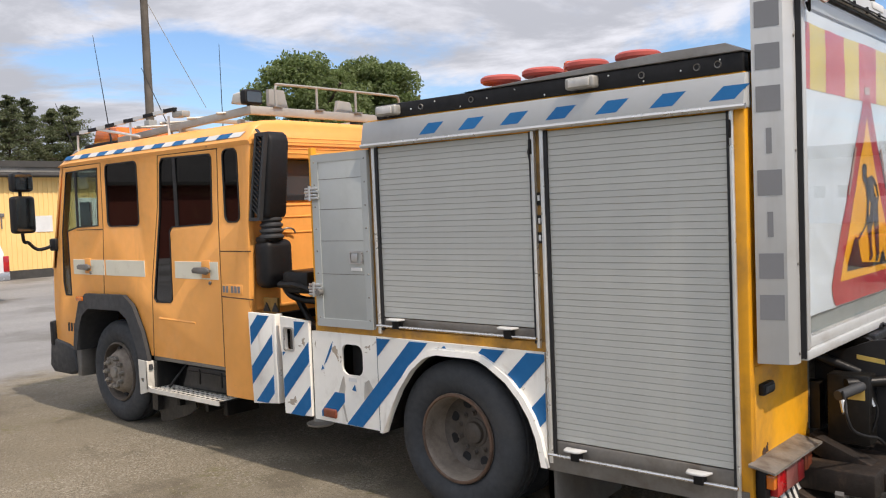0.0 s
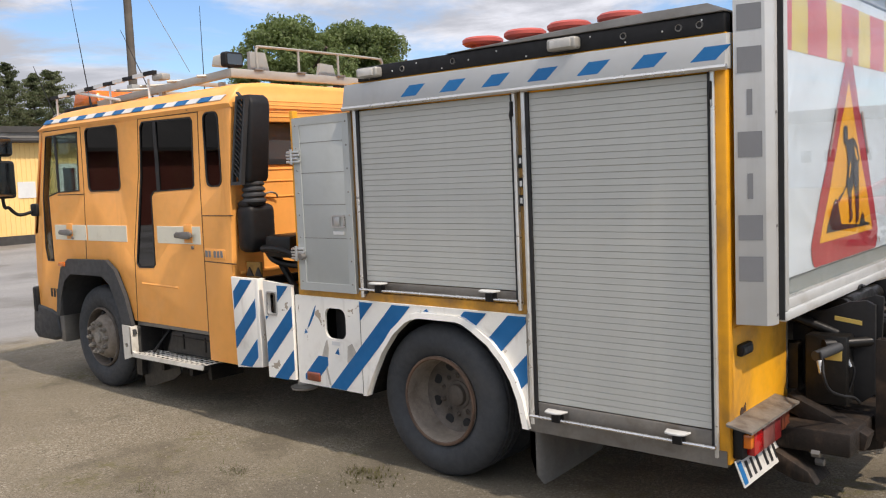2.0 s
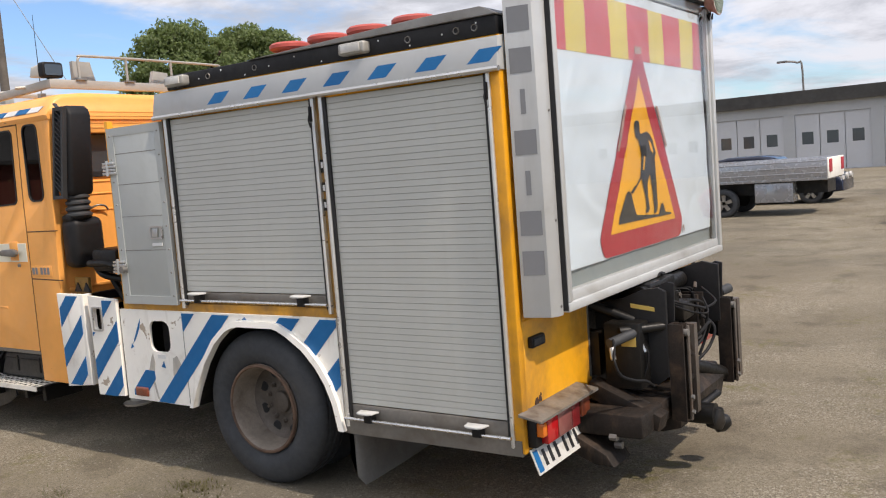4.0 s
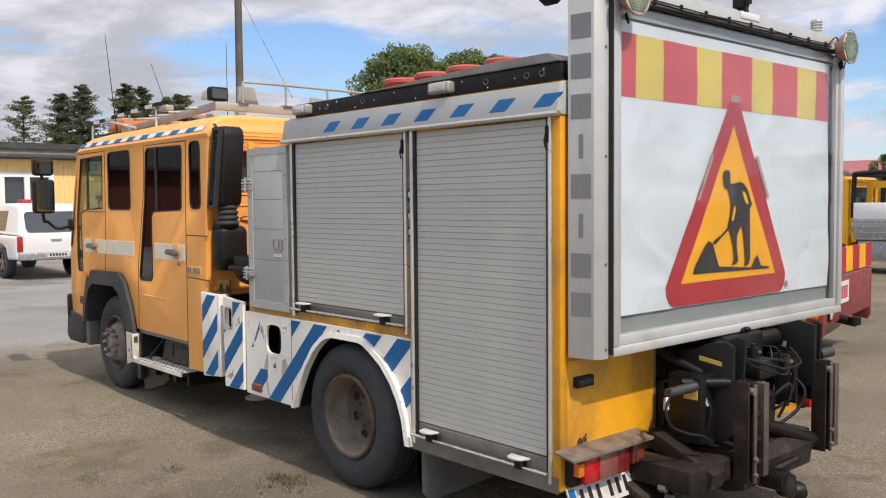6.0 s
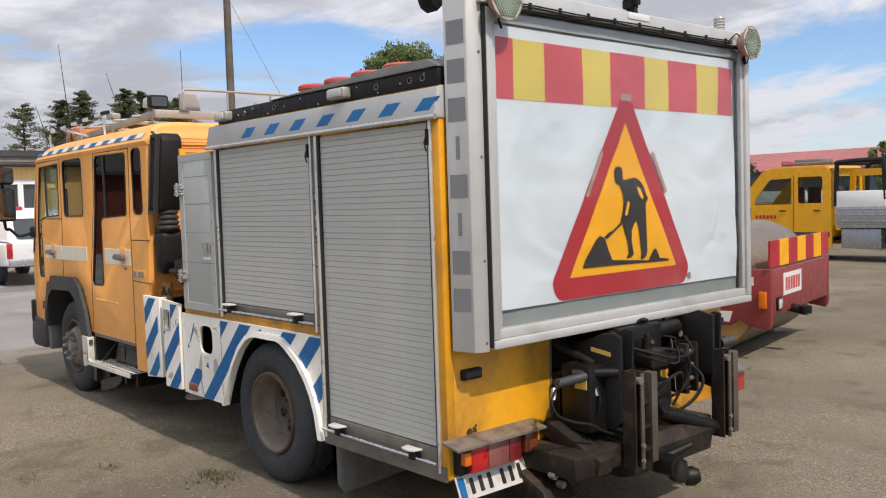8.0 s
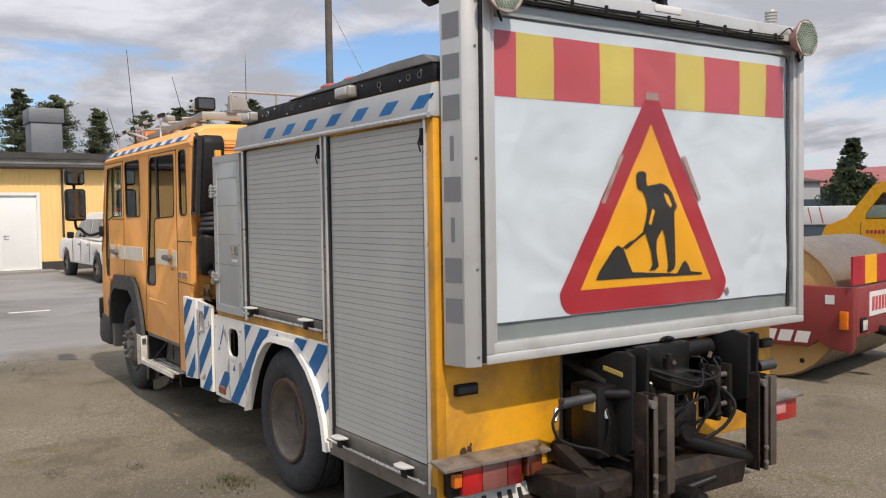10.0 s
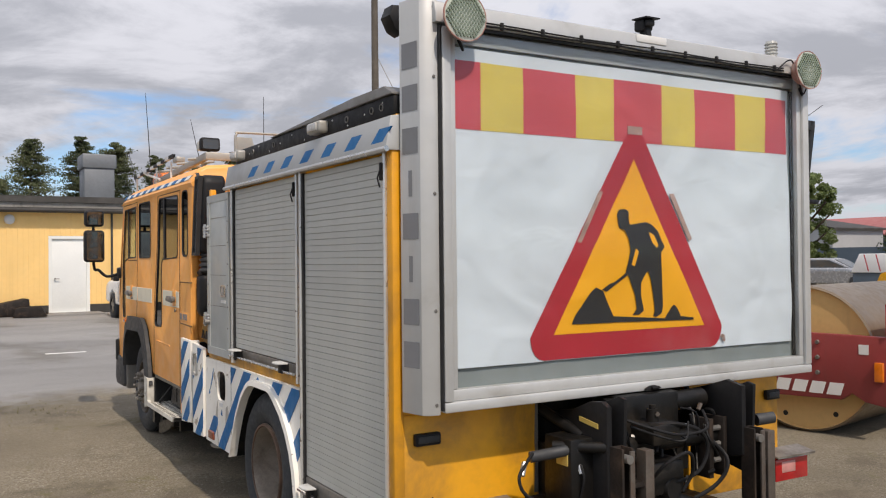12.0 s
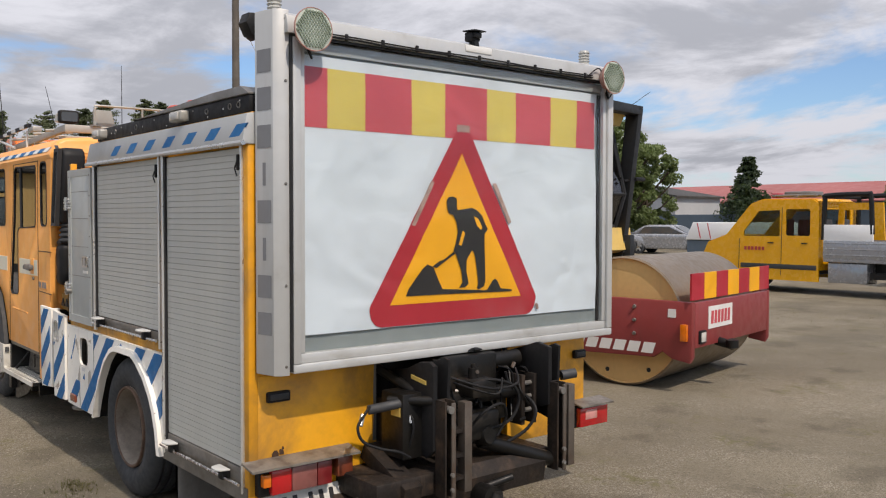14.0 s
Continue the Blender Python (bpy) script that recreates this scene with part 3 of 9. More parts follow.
def ground_material():
    """Gravel with worn asphalt ahead of the truck, patches of fine sand, moss and damp."""
    n = Nodes("gravel_yard")
    x, y = n.axis(0), n.axis(1)
    fine = n.noise(38, 8.0, 0.75)
    mid = n.noise(5.5, 6.0, 0.6, shift=2.0)
    broad = n.noise(0.45, 4.0, 0.55, shift=9.0)
    grit = n.noise(170, 3.0, 0.6, shift=6.0)
    stones = []
    for size, off in ((52, 0.0), (96, 3.7)):
        v = n.add("ShaderNodeTexVoronoi")
        v.inputs["Scale"].default_value = size
        v.inputs["Randomness"].default_value = 1.0
        n.link(n.co, v.inputs["Vector"])
        bw = n.add("ShaderNodeRGBToBW")
        n.link(v.outputs["Color"], bw.inputs[0])
        stones.append((bw.outputs[0], n.range(v.outputs["Distance"], 0.55, 0.30)))
    (tone, body_), (tone2, body2) = stones
    sand = n.mix(n.range(fine, 0.32, 0.68), (0.108, 0.090, 0.062), (0.262, 0.224, 0.163))
    sand = n.mix(n.range(grit, 0.40, 0.66, 0.0, 0.7), sand, (0.321, 0.282, 0.211))
    sand = n.mix(n.range(grit, 0.47, 0.32, 0.0, 0.7), sand, (0.057, 0.047, 0.034))
    # loose stones of two sizes, pale and dark, lying in drifts
    drift = n.range(n.noise(1.3, 5.0, 0.6, shift=21.0), 0.42, 0.60, 0.12, 1.0)
    small = n.math("MULTIPLY", body2, drift)
    gravel = n.mix(n.math("MULTIPLY", small, n.range(tone2, 0.50, 0.70, 0.0, 0.85)), sand, (0.368, 0.331, 0.264))
    gravel = n.mix(n.math("MULTIPLY", small, n.range(tone2, 0.40, 0.25, 0.0, 0.8)), gravel, (0.069, 0.059, 0.046))
    pebble = n.math("MULTIPLY", n.math("MULTIPLY", body_, drift), n.range(tone, 0.60, 0.70))
    gravel = n.mix(n.math("MULTIPLY", pebble, 0.8), gravel, (0.395, 0.359, 0.288))
    gravel = n.mix(n.range(broad, 0.35, 0.7, 0.0, 0.55), gravel, (0.117, 0.096, 0.066))
    gravel = n.mix(n.range(n.noise(1.6, 5.0, 0.6, shift=17.0), 0.52, 0.68, 0.0, 0.5), gravel, (0.083, 0.068, 0.047))
    moss = n.math("MULTIPLY", n.range(n.noise(1.5, 6.0, 0.65, shift=4.4), 0.54, 0.68), n.range(n.noise(14.0, 4.0, shift=1.0), 0.42, 0.62))
    gravel = n.mix(n.math("MULTIPLY", moss, 0.6), gravel, (0.124, 0.112, 0.035))
    asphalt = n.mix(n.range(n.noise(60, 5.0, 0.7), 0.3, 0.7), (0.205, 0.20, 0.193), (0.375, 0.367, 0.352))
    asphalt = n.mix(n.range(n.noise(0.35, 5.0, 0.6, stretch=(1, 0.35, 1)), 0.4, 0.65, 0.0, 0.65), asphalt, (0.185, 0.182, 0.178))
    crack = n.add("ShaderNodeTexVoronoi")
    crack.feature = "DISTANCE_TO_EDGE"
    crack.inputs["Scale"].default_value = 0.42
    n.link(n.co, crack.inputs["Vector"])
    asphalt = n.mix(n.range(crack.outputs["Distance"], 0.0, 0.010, 0.16, 0.0), asphalt, (0.05, 0.048, 0.045))
    edge = n.math("ADD", n.math("MULTIPLY", x, -1.0), n.math("MULTIPLY", n.math("SUBTRACT", mid, 0.5), 1.6))
    edge = n.math("ADD", edge, n.math("MULTIPLY", n.math("SUBTRACT", broad, 0.5), 3.0))
    where = n.math("MULTIPLY", n.range(edge, 9.6, 11.0), n.range(y, 21.0, 15.0))
    col = n.mix(where, gravel, asphalt)
    wet = n.range(n.noise(0.28, 5.0, 0.6, shift=13.0), 0.53, 0.66, 0.0, 0.5)
    col = n.mix(wet, col, (0.10, 0.088, 0.068))
    h = n.math("ADD", n.math("ADD", n.math("MULTIPLY", pebble, 0.5), fine), n.math("MULTIPLY", grit, 0.35))
    n.bump(n.math("ADD", h, n.math("MULTIPLY", mid, 0.25)), 0.7, 0.016)
    return n.done(col, 0.92, 0.0, 0.25)


M_GROUND = ground_material()
M_DARKPANE = surface("dark_window_pane", (0.05, 0.06, 0.07), 0.06, vary=0.1, spec=0.8)

# ---------------------------------------------------------------- the service truck
truck = thing("service_truck", (-4.8, 5.09, 0), "faded orange crew-cab service truck with grey roller shutters, parked on gravel", "truck")
YL, YR = 3.84, 6.34            # the body's two sides
XR = -1.50                     # its rear

# chassis
bm = bm_new()
for y in (4.62, 5.48):
    slab(bm, [(-8.1, 0.62), (-8.1, 0.84), (-1.45, 0.84), (-1.45, 0.60), (-3.9, 0.56)], "y", y, y + 0.08)
for x in (-7.9, -6.2, -4.9, -3.9, -2.6, -1.7):
    box(bm, x - 0.05, x + 0.05, 4.68, 5.5, 0.64, 0.8)
chassis = part("chassis_frame", bm, M_CHASSIS, truck, "oily black steel chassis frame")
for x in (-7.24, -3.2):
    bm = bm_new()
    rod(bm, (x, 4.15, 0.46), (x, 6.03, 0.46), 0.075)
    if x > -5:
        lathe(bm, [(0, -0.26), (0.15, -0.22), (0.24, -0.05), (0.24, 0.08), (0.14, 0.22), (0, 0.26)], (x, 5.09, 0.47), (1, 0, 0), 20)
    part("axle", bm, M_CHASSIS, truck)
bm = bm_new()
for x0, x1, y0, y1, z0, z1 in ((-5.5, -4.6, 4.0, 4.55, 0.5, 0.86), (-6.6, -5.72, 4.12, 4.58, 0.36, 0.62), (-5.6, -4.5, 5.62, 6.2, 0.42, 0.95), (-8.0, -6.0, 4.75, 5.45, 0.55, 1.05), (-5.4, -3.9, 4.75, 5.4, 0.5, 0.95)):
    box(bm, x0, x1, y0, y1, z0, z1, 0.03)
pieces("underbody_tank", bm, M_CHASSIS, truck, "dirty black tank under the truck")
bm = bm_new()
box(bm, -4.4, -2.62, 4.55, 4.6, 0.6, 1.2)
box(bm, -4.4, -2.62, 3.9, 6.3, 1.06, 1.1)
box(bm, -4.42, -4.38, 3.95, 6.2, 0.5, 1.08)
box(bm, -2.66, -2.60, 3.90, 4.7, 0.45, 1.08)
box(bm, -2.66, -2.60, 5.6, 6.3, 0.45, 1.08)
pieces("wheel_well_plate", bm, M_CHASSIS, truck)

# body: an upper box and two low lockers behind the wheels, with the hoist bay between them
bm = bm_new()
box(bm, -3.90, XR, YL + 0.02, YR, 1.03, 2.365, 0.012)
box(bm, -4.44, -3.89, YL + 0.02, YR, 1.03, 2.195, 0.012)
body = part("box_body", bm, M_YELLOW, truck, "yellow painted box body, dirty at the seams")
for y0, y1 in ((YL + 0.02, 4.62), (5.62, YR)):
    bm = bm_new()
    box(bm, -2.58, XR, y0, y1, 0.41, 1.034, 0.012)
    part("rear_locker", bm, M_YELLOWREAR, body, "yellow rear locker with grime runs")
bm = bm_new()
box(bm, -4.46, -4.425, YL + 0.016, YL + 0.06, 1.02, 2.24, 0.006)
box(bm, XR - 0.052, XR + 0.004, YL - 0.004, YL + 0.05, 0.405, 2.21, 0.008)
pieces("corner_post", bm, M_YELLOW, body, "yellow painted corner post")
bm = bm_new()
box(bm, -2.645, -2.575, YL + 0.010, YL + 0.05, 0.42, 2.2, 0.004)
box(bm, -3.882, -3.83, YL + 0.010, YL + 0.05, 1.05, 2.2, 0.004)
pieces("shutter_post", bm, M_SILLBROWN, body, "brown-stained post between the shutters")
bm = bm_new()
box(bm, -4.45, -2.56, YL + 0.006, YL + 0.05, 1.015, 1.075, 0.006)
part("lower_rail", bm, M_YELLOWSILL, body, "stained dull yellow rail")

# top band with blue marks, black rail and plate above it
bm = bm_new()
slab(bm, [(YL - 0.03, 2.20), (YL - 0.035, 2.215), (YL - 0.01, 2.35), (YL + 0.05, 2.36), (YL + 0.05, 2.20)], "x", -3.90, XR + 0.012, 0.003)
band = part("top_band", bm, M_ALUWHITE, body, "pale grey aluminium band along the top edge")
bm = bm_new()
tube(bm, [(-3.90, YL - 0.035, 2.205), (XR + 0.02, YL - 0.035, 2.203)], 0.013)
part("rain_gutter", bm, M_ALU, band)
for i in range(7):
    x = -3.415 + i * 0.2945
    bm = bm_new()
    dy = 0.004
    pts = [(x, 2.238), (x + 0.118, 2.238), (x + 0.182, 2.300), (x + 0.064, 2.300)]
    lo = [bm.verts.new((px, YL - 0.0315 + (pz - 2.215) * 0.185 - dy, pz)) for px, pz in pts]
    hi = [bm.verts.new((px, YL - 0.0315 + (pz - 2.215) * 0.185 + 0.004, pz)) for px, pz in pts]
    bm.faces.new(lo)
    for k in range(4):
        bm.faces.new((lo[k], hi[k], hi[(k + 1) % 4], lo[(k + 1) % 4]))
    part("blue_mark", bm, M_BLUE, band, "blue slanted reflective mark")
bm = bm_new()
box(bm, -3.80, XR - 0.005, YL + 0.012, YL + 0.08, 2.362, 2.447, 0.006)
box(bm, -3.80, XR - 0.005, YR - 0.09, YR - 0.03, 2.362, 2.447, 0.006)
pieces("roof_rail", bm, M_BLACK, body, "black steel rail with round holes")
bm = bm_new()
for x in (-3.43, -3.05, -2.0, -1.72, -1.62):
    lathe(bm, [(0.012, 0.004), (0.016, 0.006), (0.018, 0)], (x, YL + 0.012, 2.405), (0, -1, 0), 12)
pieces("rail_grommet", bm, M_STEEL, body)
bm = bm_new()
for i in range(12):
    x = -3.7 + i * 0.19
    lathe(bm, [(0, 0.003), (0.004, 0.002), (0.005, 0)], (x, YL + 0.012, 2.375 + 0.05 * (i * 7 % 3) / 2), (0, -1, 0), 6)
pieces("rail_rivet", bm, M_WHITEFILM, body)
bm = bm_new()
slab(bm, [(-3.1, 2.449), (-1.9, 2.495), (-1.58, 2.494), (-1.50, 2.456), (-1.50, 2.449)], "y", YL + 0.0, YR - 0.03, 0.004)
part("roof_plate", bm, M_STEEL, body, "bent grey steel roof plate")
for x in (-3.10, -2.80, -2.51, -2.20):
    bm = bm_new()
    lathe(bm, [(0, 0.0), (0.105, 0.0), (0.12, 0.012), (0.12, 0.03), (0.105, 0.042), (0.085, 0.036), (0, 0.036)], (x, 4.20, 2.525 + 0.012 * (x + 3.1)), (0, 0, 1), 28)
    rod(bm, (x, 4.20, 2.46), (x, 4.20, 2.53), 0.05)
    part("red_roof_disc", bm, M_DISC, body, "round faded red plastic cap")
bm = bm_new()
for y in (4.5, 5.09, 5.7):
    box(bm, -3.75, -2.0, y - 0.03, y + 0.03, 2.44, 2.49, 0.005)
for k in range(6):
    lathe(bm, [(0, 0), (0.05, 0), (0.05, 0.035), (0, 0.035)], (-3.62 + 0.1 * k, 4.25, 2.44), (0, 0, 1), 10)
pieces("roof_bearer", bm, M_BLACK, body)
for x in (-2.32, -3.68):
    bm = bm_new()
    box(bm, x - 0.085, x + 0.085, YL - 0.04, YL + 0.03, 2.375, 2.435, 0.014, 3)
    lamp = part("side_lamp", bm, M_RACK, body, "small pale grey side lamp")
    bm = bm_new()
    box(bm, x - 0.06, x + 0.06, YL - 0.047, YL - 0.038, 2.385, 2.425, 0.003)
    part("lamp_glass", bm, M_CLEARLENS, lamp)

# roller shutters: each slat is a piece of its own
SLAT = 0.0325


def slat_mesh(length):
    b = bm_new()
    prof = [(0.014, 0.0), (0.0048, 0.0), (0.0042, 0.0014), (0.0, 0.0026), (0.0, SLAT - 0.0010), (0.0018, SLAT - 0.0002), (0.014, SLAT - 0.0002)]
    slab(b, prof, "x", 0.0, length)
    return mesh_of("slat", b, M_SLAT)


def shutter(x0, x1, z0, z1, rail):
    b = bm_new()
    box(b, x0, x1, YL + 0.02, YL + 0.03, z0, z1)
    sh = part("roller_shutter", b, M_BLACK, truck, "closed grey aluminium roller shutter")
    me = slat_mesh(x1 - x0)
    n = int((z1 - (z0 + rail)) / SLAT)
    for i in range(n + 1):
        zz = z0 + rail + i * SLAT
        if zz + SLAT > z1 + 0.02:
            break
        o = new("slat", me)
        o.location = (x0, YL + 0.004, zz)
        under(o, sh)
    b = bm_new()
    box(b, x0, x1, YL - 0.002, YL + 0.02, z0, z0 + rail - 0.004, 0.004)
    part("bottom_rail", b, M_GRIMYRAIL, sh, "dull steel bottom rail")
    for x, w in ((x0 - 0.044, 0.024), (x1 + 0.015, 0.020)):
        b = bm_new()
        slab(b, [(x, YL + 0.02), (x, YL - 0.012), (x + 0.006, YL - 0.018), (x + w - 0.006, YL - 0.018), (x + w, YL - 0.012), (x + w, YL + 0.02)], "z", z0 - 0.04, z1 + 0.015)
        part("guide_rail", b, M_RAIL, sh, "bright aluminium guide rail")
    for x, w in ((x0 - 0.0195, 0.019), (x1 + 0.0005, 0.014)):
        b = bm_new()
        box(b, x, x + w, YL - 0.008, YL + 0.018, z0 - 0.02, z1)
        part("brush_seal", b, M_GASKETSHADE, sh)
    b = bm_new()
    tube(b, [(x0 - 0.03, YL - 0.035, z0 + 0.012), (x1 + 0.03, YL - 0.035, z0 + 0.012)], 0.0085)
    part("lift_bar", b, M_CHROMEBAR, sh, "round bright lift bar")
    for x in (x0 + 0.13, x1 - 0.16):
        b = bm_new()
        slab(b, [(x - 0.058, YL - 0.02), (x - 0.045, YL - 0.072), (x - 0.02, YL - 0.085), (x + 0.03, YL - 0.085), (x + 0.052, YL - 0.072), (x + 0.065, YL - 0.02)], "z", z0 + 0.053, z0 + 0.064, 0.004)
        part("latch_tab", b, M_TAB, sh, "white plastic lift tab")
        b = bm_new()
        box(b, x - 0.02, x + 0.03, YL - 0.05, YL, z0 + 0.0, z0 + 0.056, 0.006)
        part("latch_block", b, M_BLACK, sh)
    b = bm_new()
    box(b, x1 + 0.012, x1 + 0.028, YL - 0.032, YL - 0.015, z1 - 0.12, z1 - 0.04, 0.005)
    tube(b, [(x1 + 0.02, YL - 0.028, z1 - 0.07), (x1 + 0.02, YL - 0.042, z1 - 0.11), (x1 + 0.02, YL - 0.03, z1 - 0.15)], 0.004)
    part("strap_clip", b, M_BLACK, sh)
    return sh


shutter(-3.793, -2.660, 1.085, 2.19, 0.062)
shutter(-2.545, -1.582, 0.475, 2.19, 0.085)
bm = bm_new()
for z, h in ((1.60, 0.06), (1.70, 0.05), (1.80, 0.07)):
    box(bm, -2.6245, -2.597, YL + 0.002, YL + 0.012, z, z + h)
pieces("dark_tape", bm, M_BLACK, body)
bm = bm_new()
for z in (1.615, 1.705, 1.825):
    box(bm, -2.618, -2.604, YL - 0.001, YL + 0.004, z, z + 0.03)
pieces("tape_mark", bm, M_WHITEFILM, body)
bm = bm_new()
slab(bm, [(YL - 0.01, 0.395), (YL - 0.012, 0.47), (YL + 0.04, 0.475), (YL + 0.04, 0.395)], "x", -2.60, XR - 0.01)
part("lower_sill", bm, M_GRIMYRAIL, body, "grey steel sill under the rear shutter")

# grey hinged door between cab and shutters
bm = bm_new()
box(bm, -4.40, -3.875, YL - 0.012, YL + 0.02, 1.062, 2.185, 0.006)
gdoor = part("locker_door", bm, M_SHEET, truck, "grey sheet-metal hinged locker door")
bm = bm_new()
sheet(bm, [(-4.40, 1.062), (-3.875, 1.062), (-3.875, 2.185), (-4.40, 2.185)], [[(-4.335, 1.115), (-3.93, 1.115), (-3.93, 2.135), (-4.335, 2.135)]], "y", YL - 0.018, YL - 0.011)
part("door_border", bm, M_SHEET, gdoor)
for z in (1.405, 1.62, 1.825, 2.02):
    bm = bm_new()
    box(bm, -4.335, -3.93, YL - 0.0135, YL - 0.010, z, z + 0.0035)
    part("sheet_seam", bm, M_STEEL, gdoor)
bm = bm_new()
for i in range(8):
    for x in (-4.37, -3.90):
        lathe(bm, [(0, 0.004), (0.005, 0.003), (0.007, 0)], (x, YL - 0.018, 1.12 + i * 0.145), (0, -1, 0), 6)
pieces("rivet", bm, M_STEEL, gdoor)
for z in (1.262, 1.895):
    bm = bm_new()
    for k in range(4):
        box(bm, -4.46 + 0.006 * (k % 2), -4.33 - 0.012 * (k % 2), YL - 0.034, YL - 0.016, z + k * 0.021, z + k * 0.021 + 0.016, 0.003)
    rod(bm, (-4.405, YL - 0.032, z - 0.008), (-4.405, YL - 0.032, z + 0.09), 0.010)
    part("hinge", bm, M_ALU, gdoor, "ribbed aluminium hinge")
bm = bm_new()
rod(bm, (-4.345, YL - 0.02, 1.285), (-4.345, YL - 0.055, 1.285), 0.022)
part("padlock_knob", bm, M_STEEL, gdoor)
bm = bm_new()
sheet(bm, rounded(-4.06, -3.94, 1.475, 1.555, 0.01, 2), [rounded(-4.048, -3.952, 1.485, 1.545, 0.008, 2)], "y", YL - 0.026, YL - 0.017)
handle = part("flush_handle", bm, M_ALU, gdoor, "chrome flush handle")
bm = bm_new()
slab(bm, [(-4.045, 1.488), (-3.99, 1.488), (-3.985, 1.542), (-4.045, 1.542)], "y", YL - 0.024, YL - 0.016, 0.003)
part("paddle", bm, M_ALU, handle)
bm = bm_new()
box(bm, -4.05, -3.955, YL - 0.0215, YL - 0.0165, 1.432, 1.452)
part("sticker", bm, M_WHITEFILM, gdoor)

# striped skirt with wheel arch and filler hole
ARCH = [(-3.80, 0.427), (-3.745, 0.55), (-3.655, 0.71), (-3.55, 0.84), (-3.455, 0.915), (-3.40, 0.94), (-3.34, 0.952), (-3.06, 0.952), (-3.02, 0.943), (-2.955, 0.911), (-2.843, 0.84), (-2.755, 0.75), (-2.695, 0.66), (-2.652, 0.555), (-2.622, 0.41)]
bm = bm_new()
sheet(bm, [(-4.47, 0.427), *ARCH, (-2.60, 0.41), (-2.60, 1.022), (-4.47, 1.022)], [rounded(-4.185, -3.99, 0.755, 0.955, 0.055)], "y", YL - 0.012, YL + 0.006)
skirt = part("side_skirt", bm, M_WHITE, truck, "white side skirt with blue diagonal stripes, chipped")
bm = bm_new()
rim_in = []
cx, cz = -3.23, 0.45
for x, z in ARCH:
    d = Vector((x - cx, z - cz)).normalized()
    rim_in.append((x + d.x * 0.034, z + d.y * 0.034))
a0 = [bm.verts.new((x, YL - 0.045, z)) for x, z in ARCH]
a1 = [bm.verts.new((x, YL - 0.040, z)) for x, z in rim_in]
a2 = [bm.verts.new((x, YL - 0.010, z)) for x, z in rim_in]
a3 = [bm.verts.new((x, YL - 0.012, z)) for x, z in ARCH]
for p, q in ((a0, a1), (a1, a2), (a3, a0)):
    for i in range(len(p) - 1):
        bm.faces.new((p[i], q[i], q[i + 1], p[i + 1]))
bmesh.ops.recalc_face_normals(bm, faces=bm.faces[:])
part("arch_rim", bm, M_WHITE, skirt, "white wheel-arch lip", 60)
bm = bm_new()
l0 = [bm.verts.new((x + (x - cx) * 0.012, YL - 0.011, z + (z - cz) * 0.012)) for x, z in ARCH]
l1 = [bm.verts.new((x + (x - cx) * 0.012, YL + 0.55, z + (z - cz) * 0.012)) for x, z in ARCH]
for i in range(len(ARCH) - 1):
    bm.faces.new((l0[i], l1[i], l1[i + 1], l0[i + 1]))
bmesh.ops.recalc_face_normals(bm, faces=bm.faces[:])
part("arch_liner", bm, M_CHASSIS, skirt, "black dirty wheel-arch liner", 60)


def clipped_stripes(bounds, first, step, width, lean, keep, y, name, parent, mat, thick=0.003):
    """Diagonal stripes, cut to a rectangle, and to where keep() says that there is panel."""
    x0, x1, z0, z1 = bounds
    k = 0
    while True:
        s = first + k * step
        if s > x1 + 0.2:
            break
        k += 1
        b = bm_new()
        quad = [b.verts.new((s + (z - z0) * lean + w, y, z)) for z, w in ((z0, 0), (z0, width), (z1, width), (z1, 0))]
        b.faces.new(quad)
        for co, no in (((x0, 0, 0), (-1, 0, 0)), ((x1, 0, 0), (1, 0, 0))):
            bmesh.ops.bisect_plane(b, geom=b.verts[:] + b.edges[:] + b.faces[:], plane_co=co, plane_no=no, clear_outer=True)
        for (px, pz), (qx, qz) in keep:
            d = Vector((qx - px, 0, qz - pz)).normalized()
            nrm = Vector((-d.z, 0, d.x))
            bmesh.ops.bisect_plane(b, geom=b.verts[:] + b.edges[:] + b.faces[:], plane_co=(px, 0, pz), plane_no=nrm, clear_inner=True)
        if not b.faces:
            b.free()
            continue
        r = bmesh.ops.extrude_face_region(b, geom=b.faces[:])
        for v in r["geom"]:
            if isinstance(v, bmesh.types.BMVert):
                v.co.y -= thick
        bmesh.ops.recalc_face_normals(b, faces=b.faces[:])
        part(name, b, mat, parent, "blue diagonal stripe")


YS = YL - 0.0122
clipped_stripes((-4.40, -4.172, 0.455, 0.63), -4.437, 9, 0.146, 1.0, [], YS, "stripe", skirt, M_BLUE)
clipped_stripes((-4.165, -3.40, 0.43, 1.012), -4.159, 9, 0.146, 1.0, [], YS, "stripe", skirt, M_BLUE)
clipped_stripes((-3.856, -3.69, 0.43, 1.012), -4.461, 9, 0.14, 1.0, [], YS, "stripe", skirt, M_BLUE)
clipped_stripes((-3.10, -2.84, 0.43, 1.012), -3.60, 9, 0.155, 1.0, [((-3.11, 1.0), (-2.86, 0.83))], YS, "stripe", skirt, M_BLUE)
clipped_stripes((-3.10, -2.60, 0.43, 1.012), -3.297, 0.318, 0.150, 1.0, [((-2.83, 0.855), (-2.64, 0.57))], YS, "stripe", skirt, M_BLUE)
bm = bm_new()
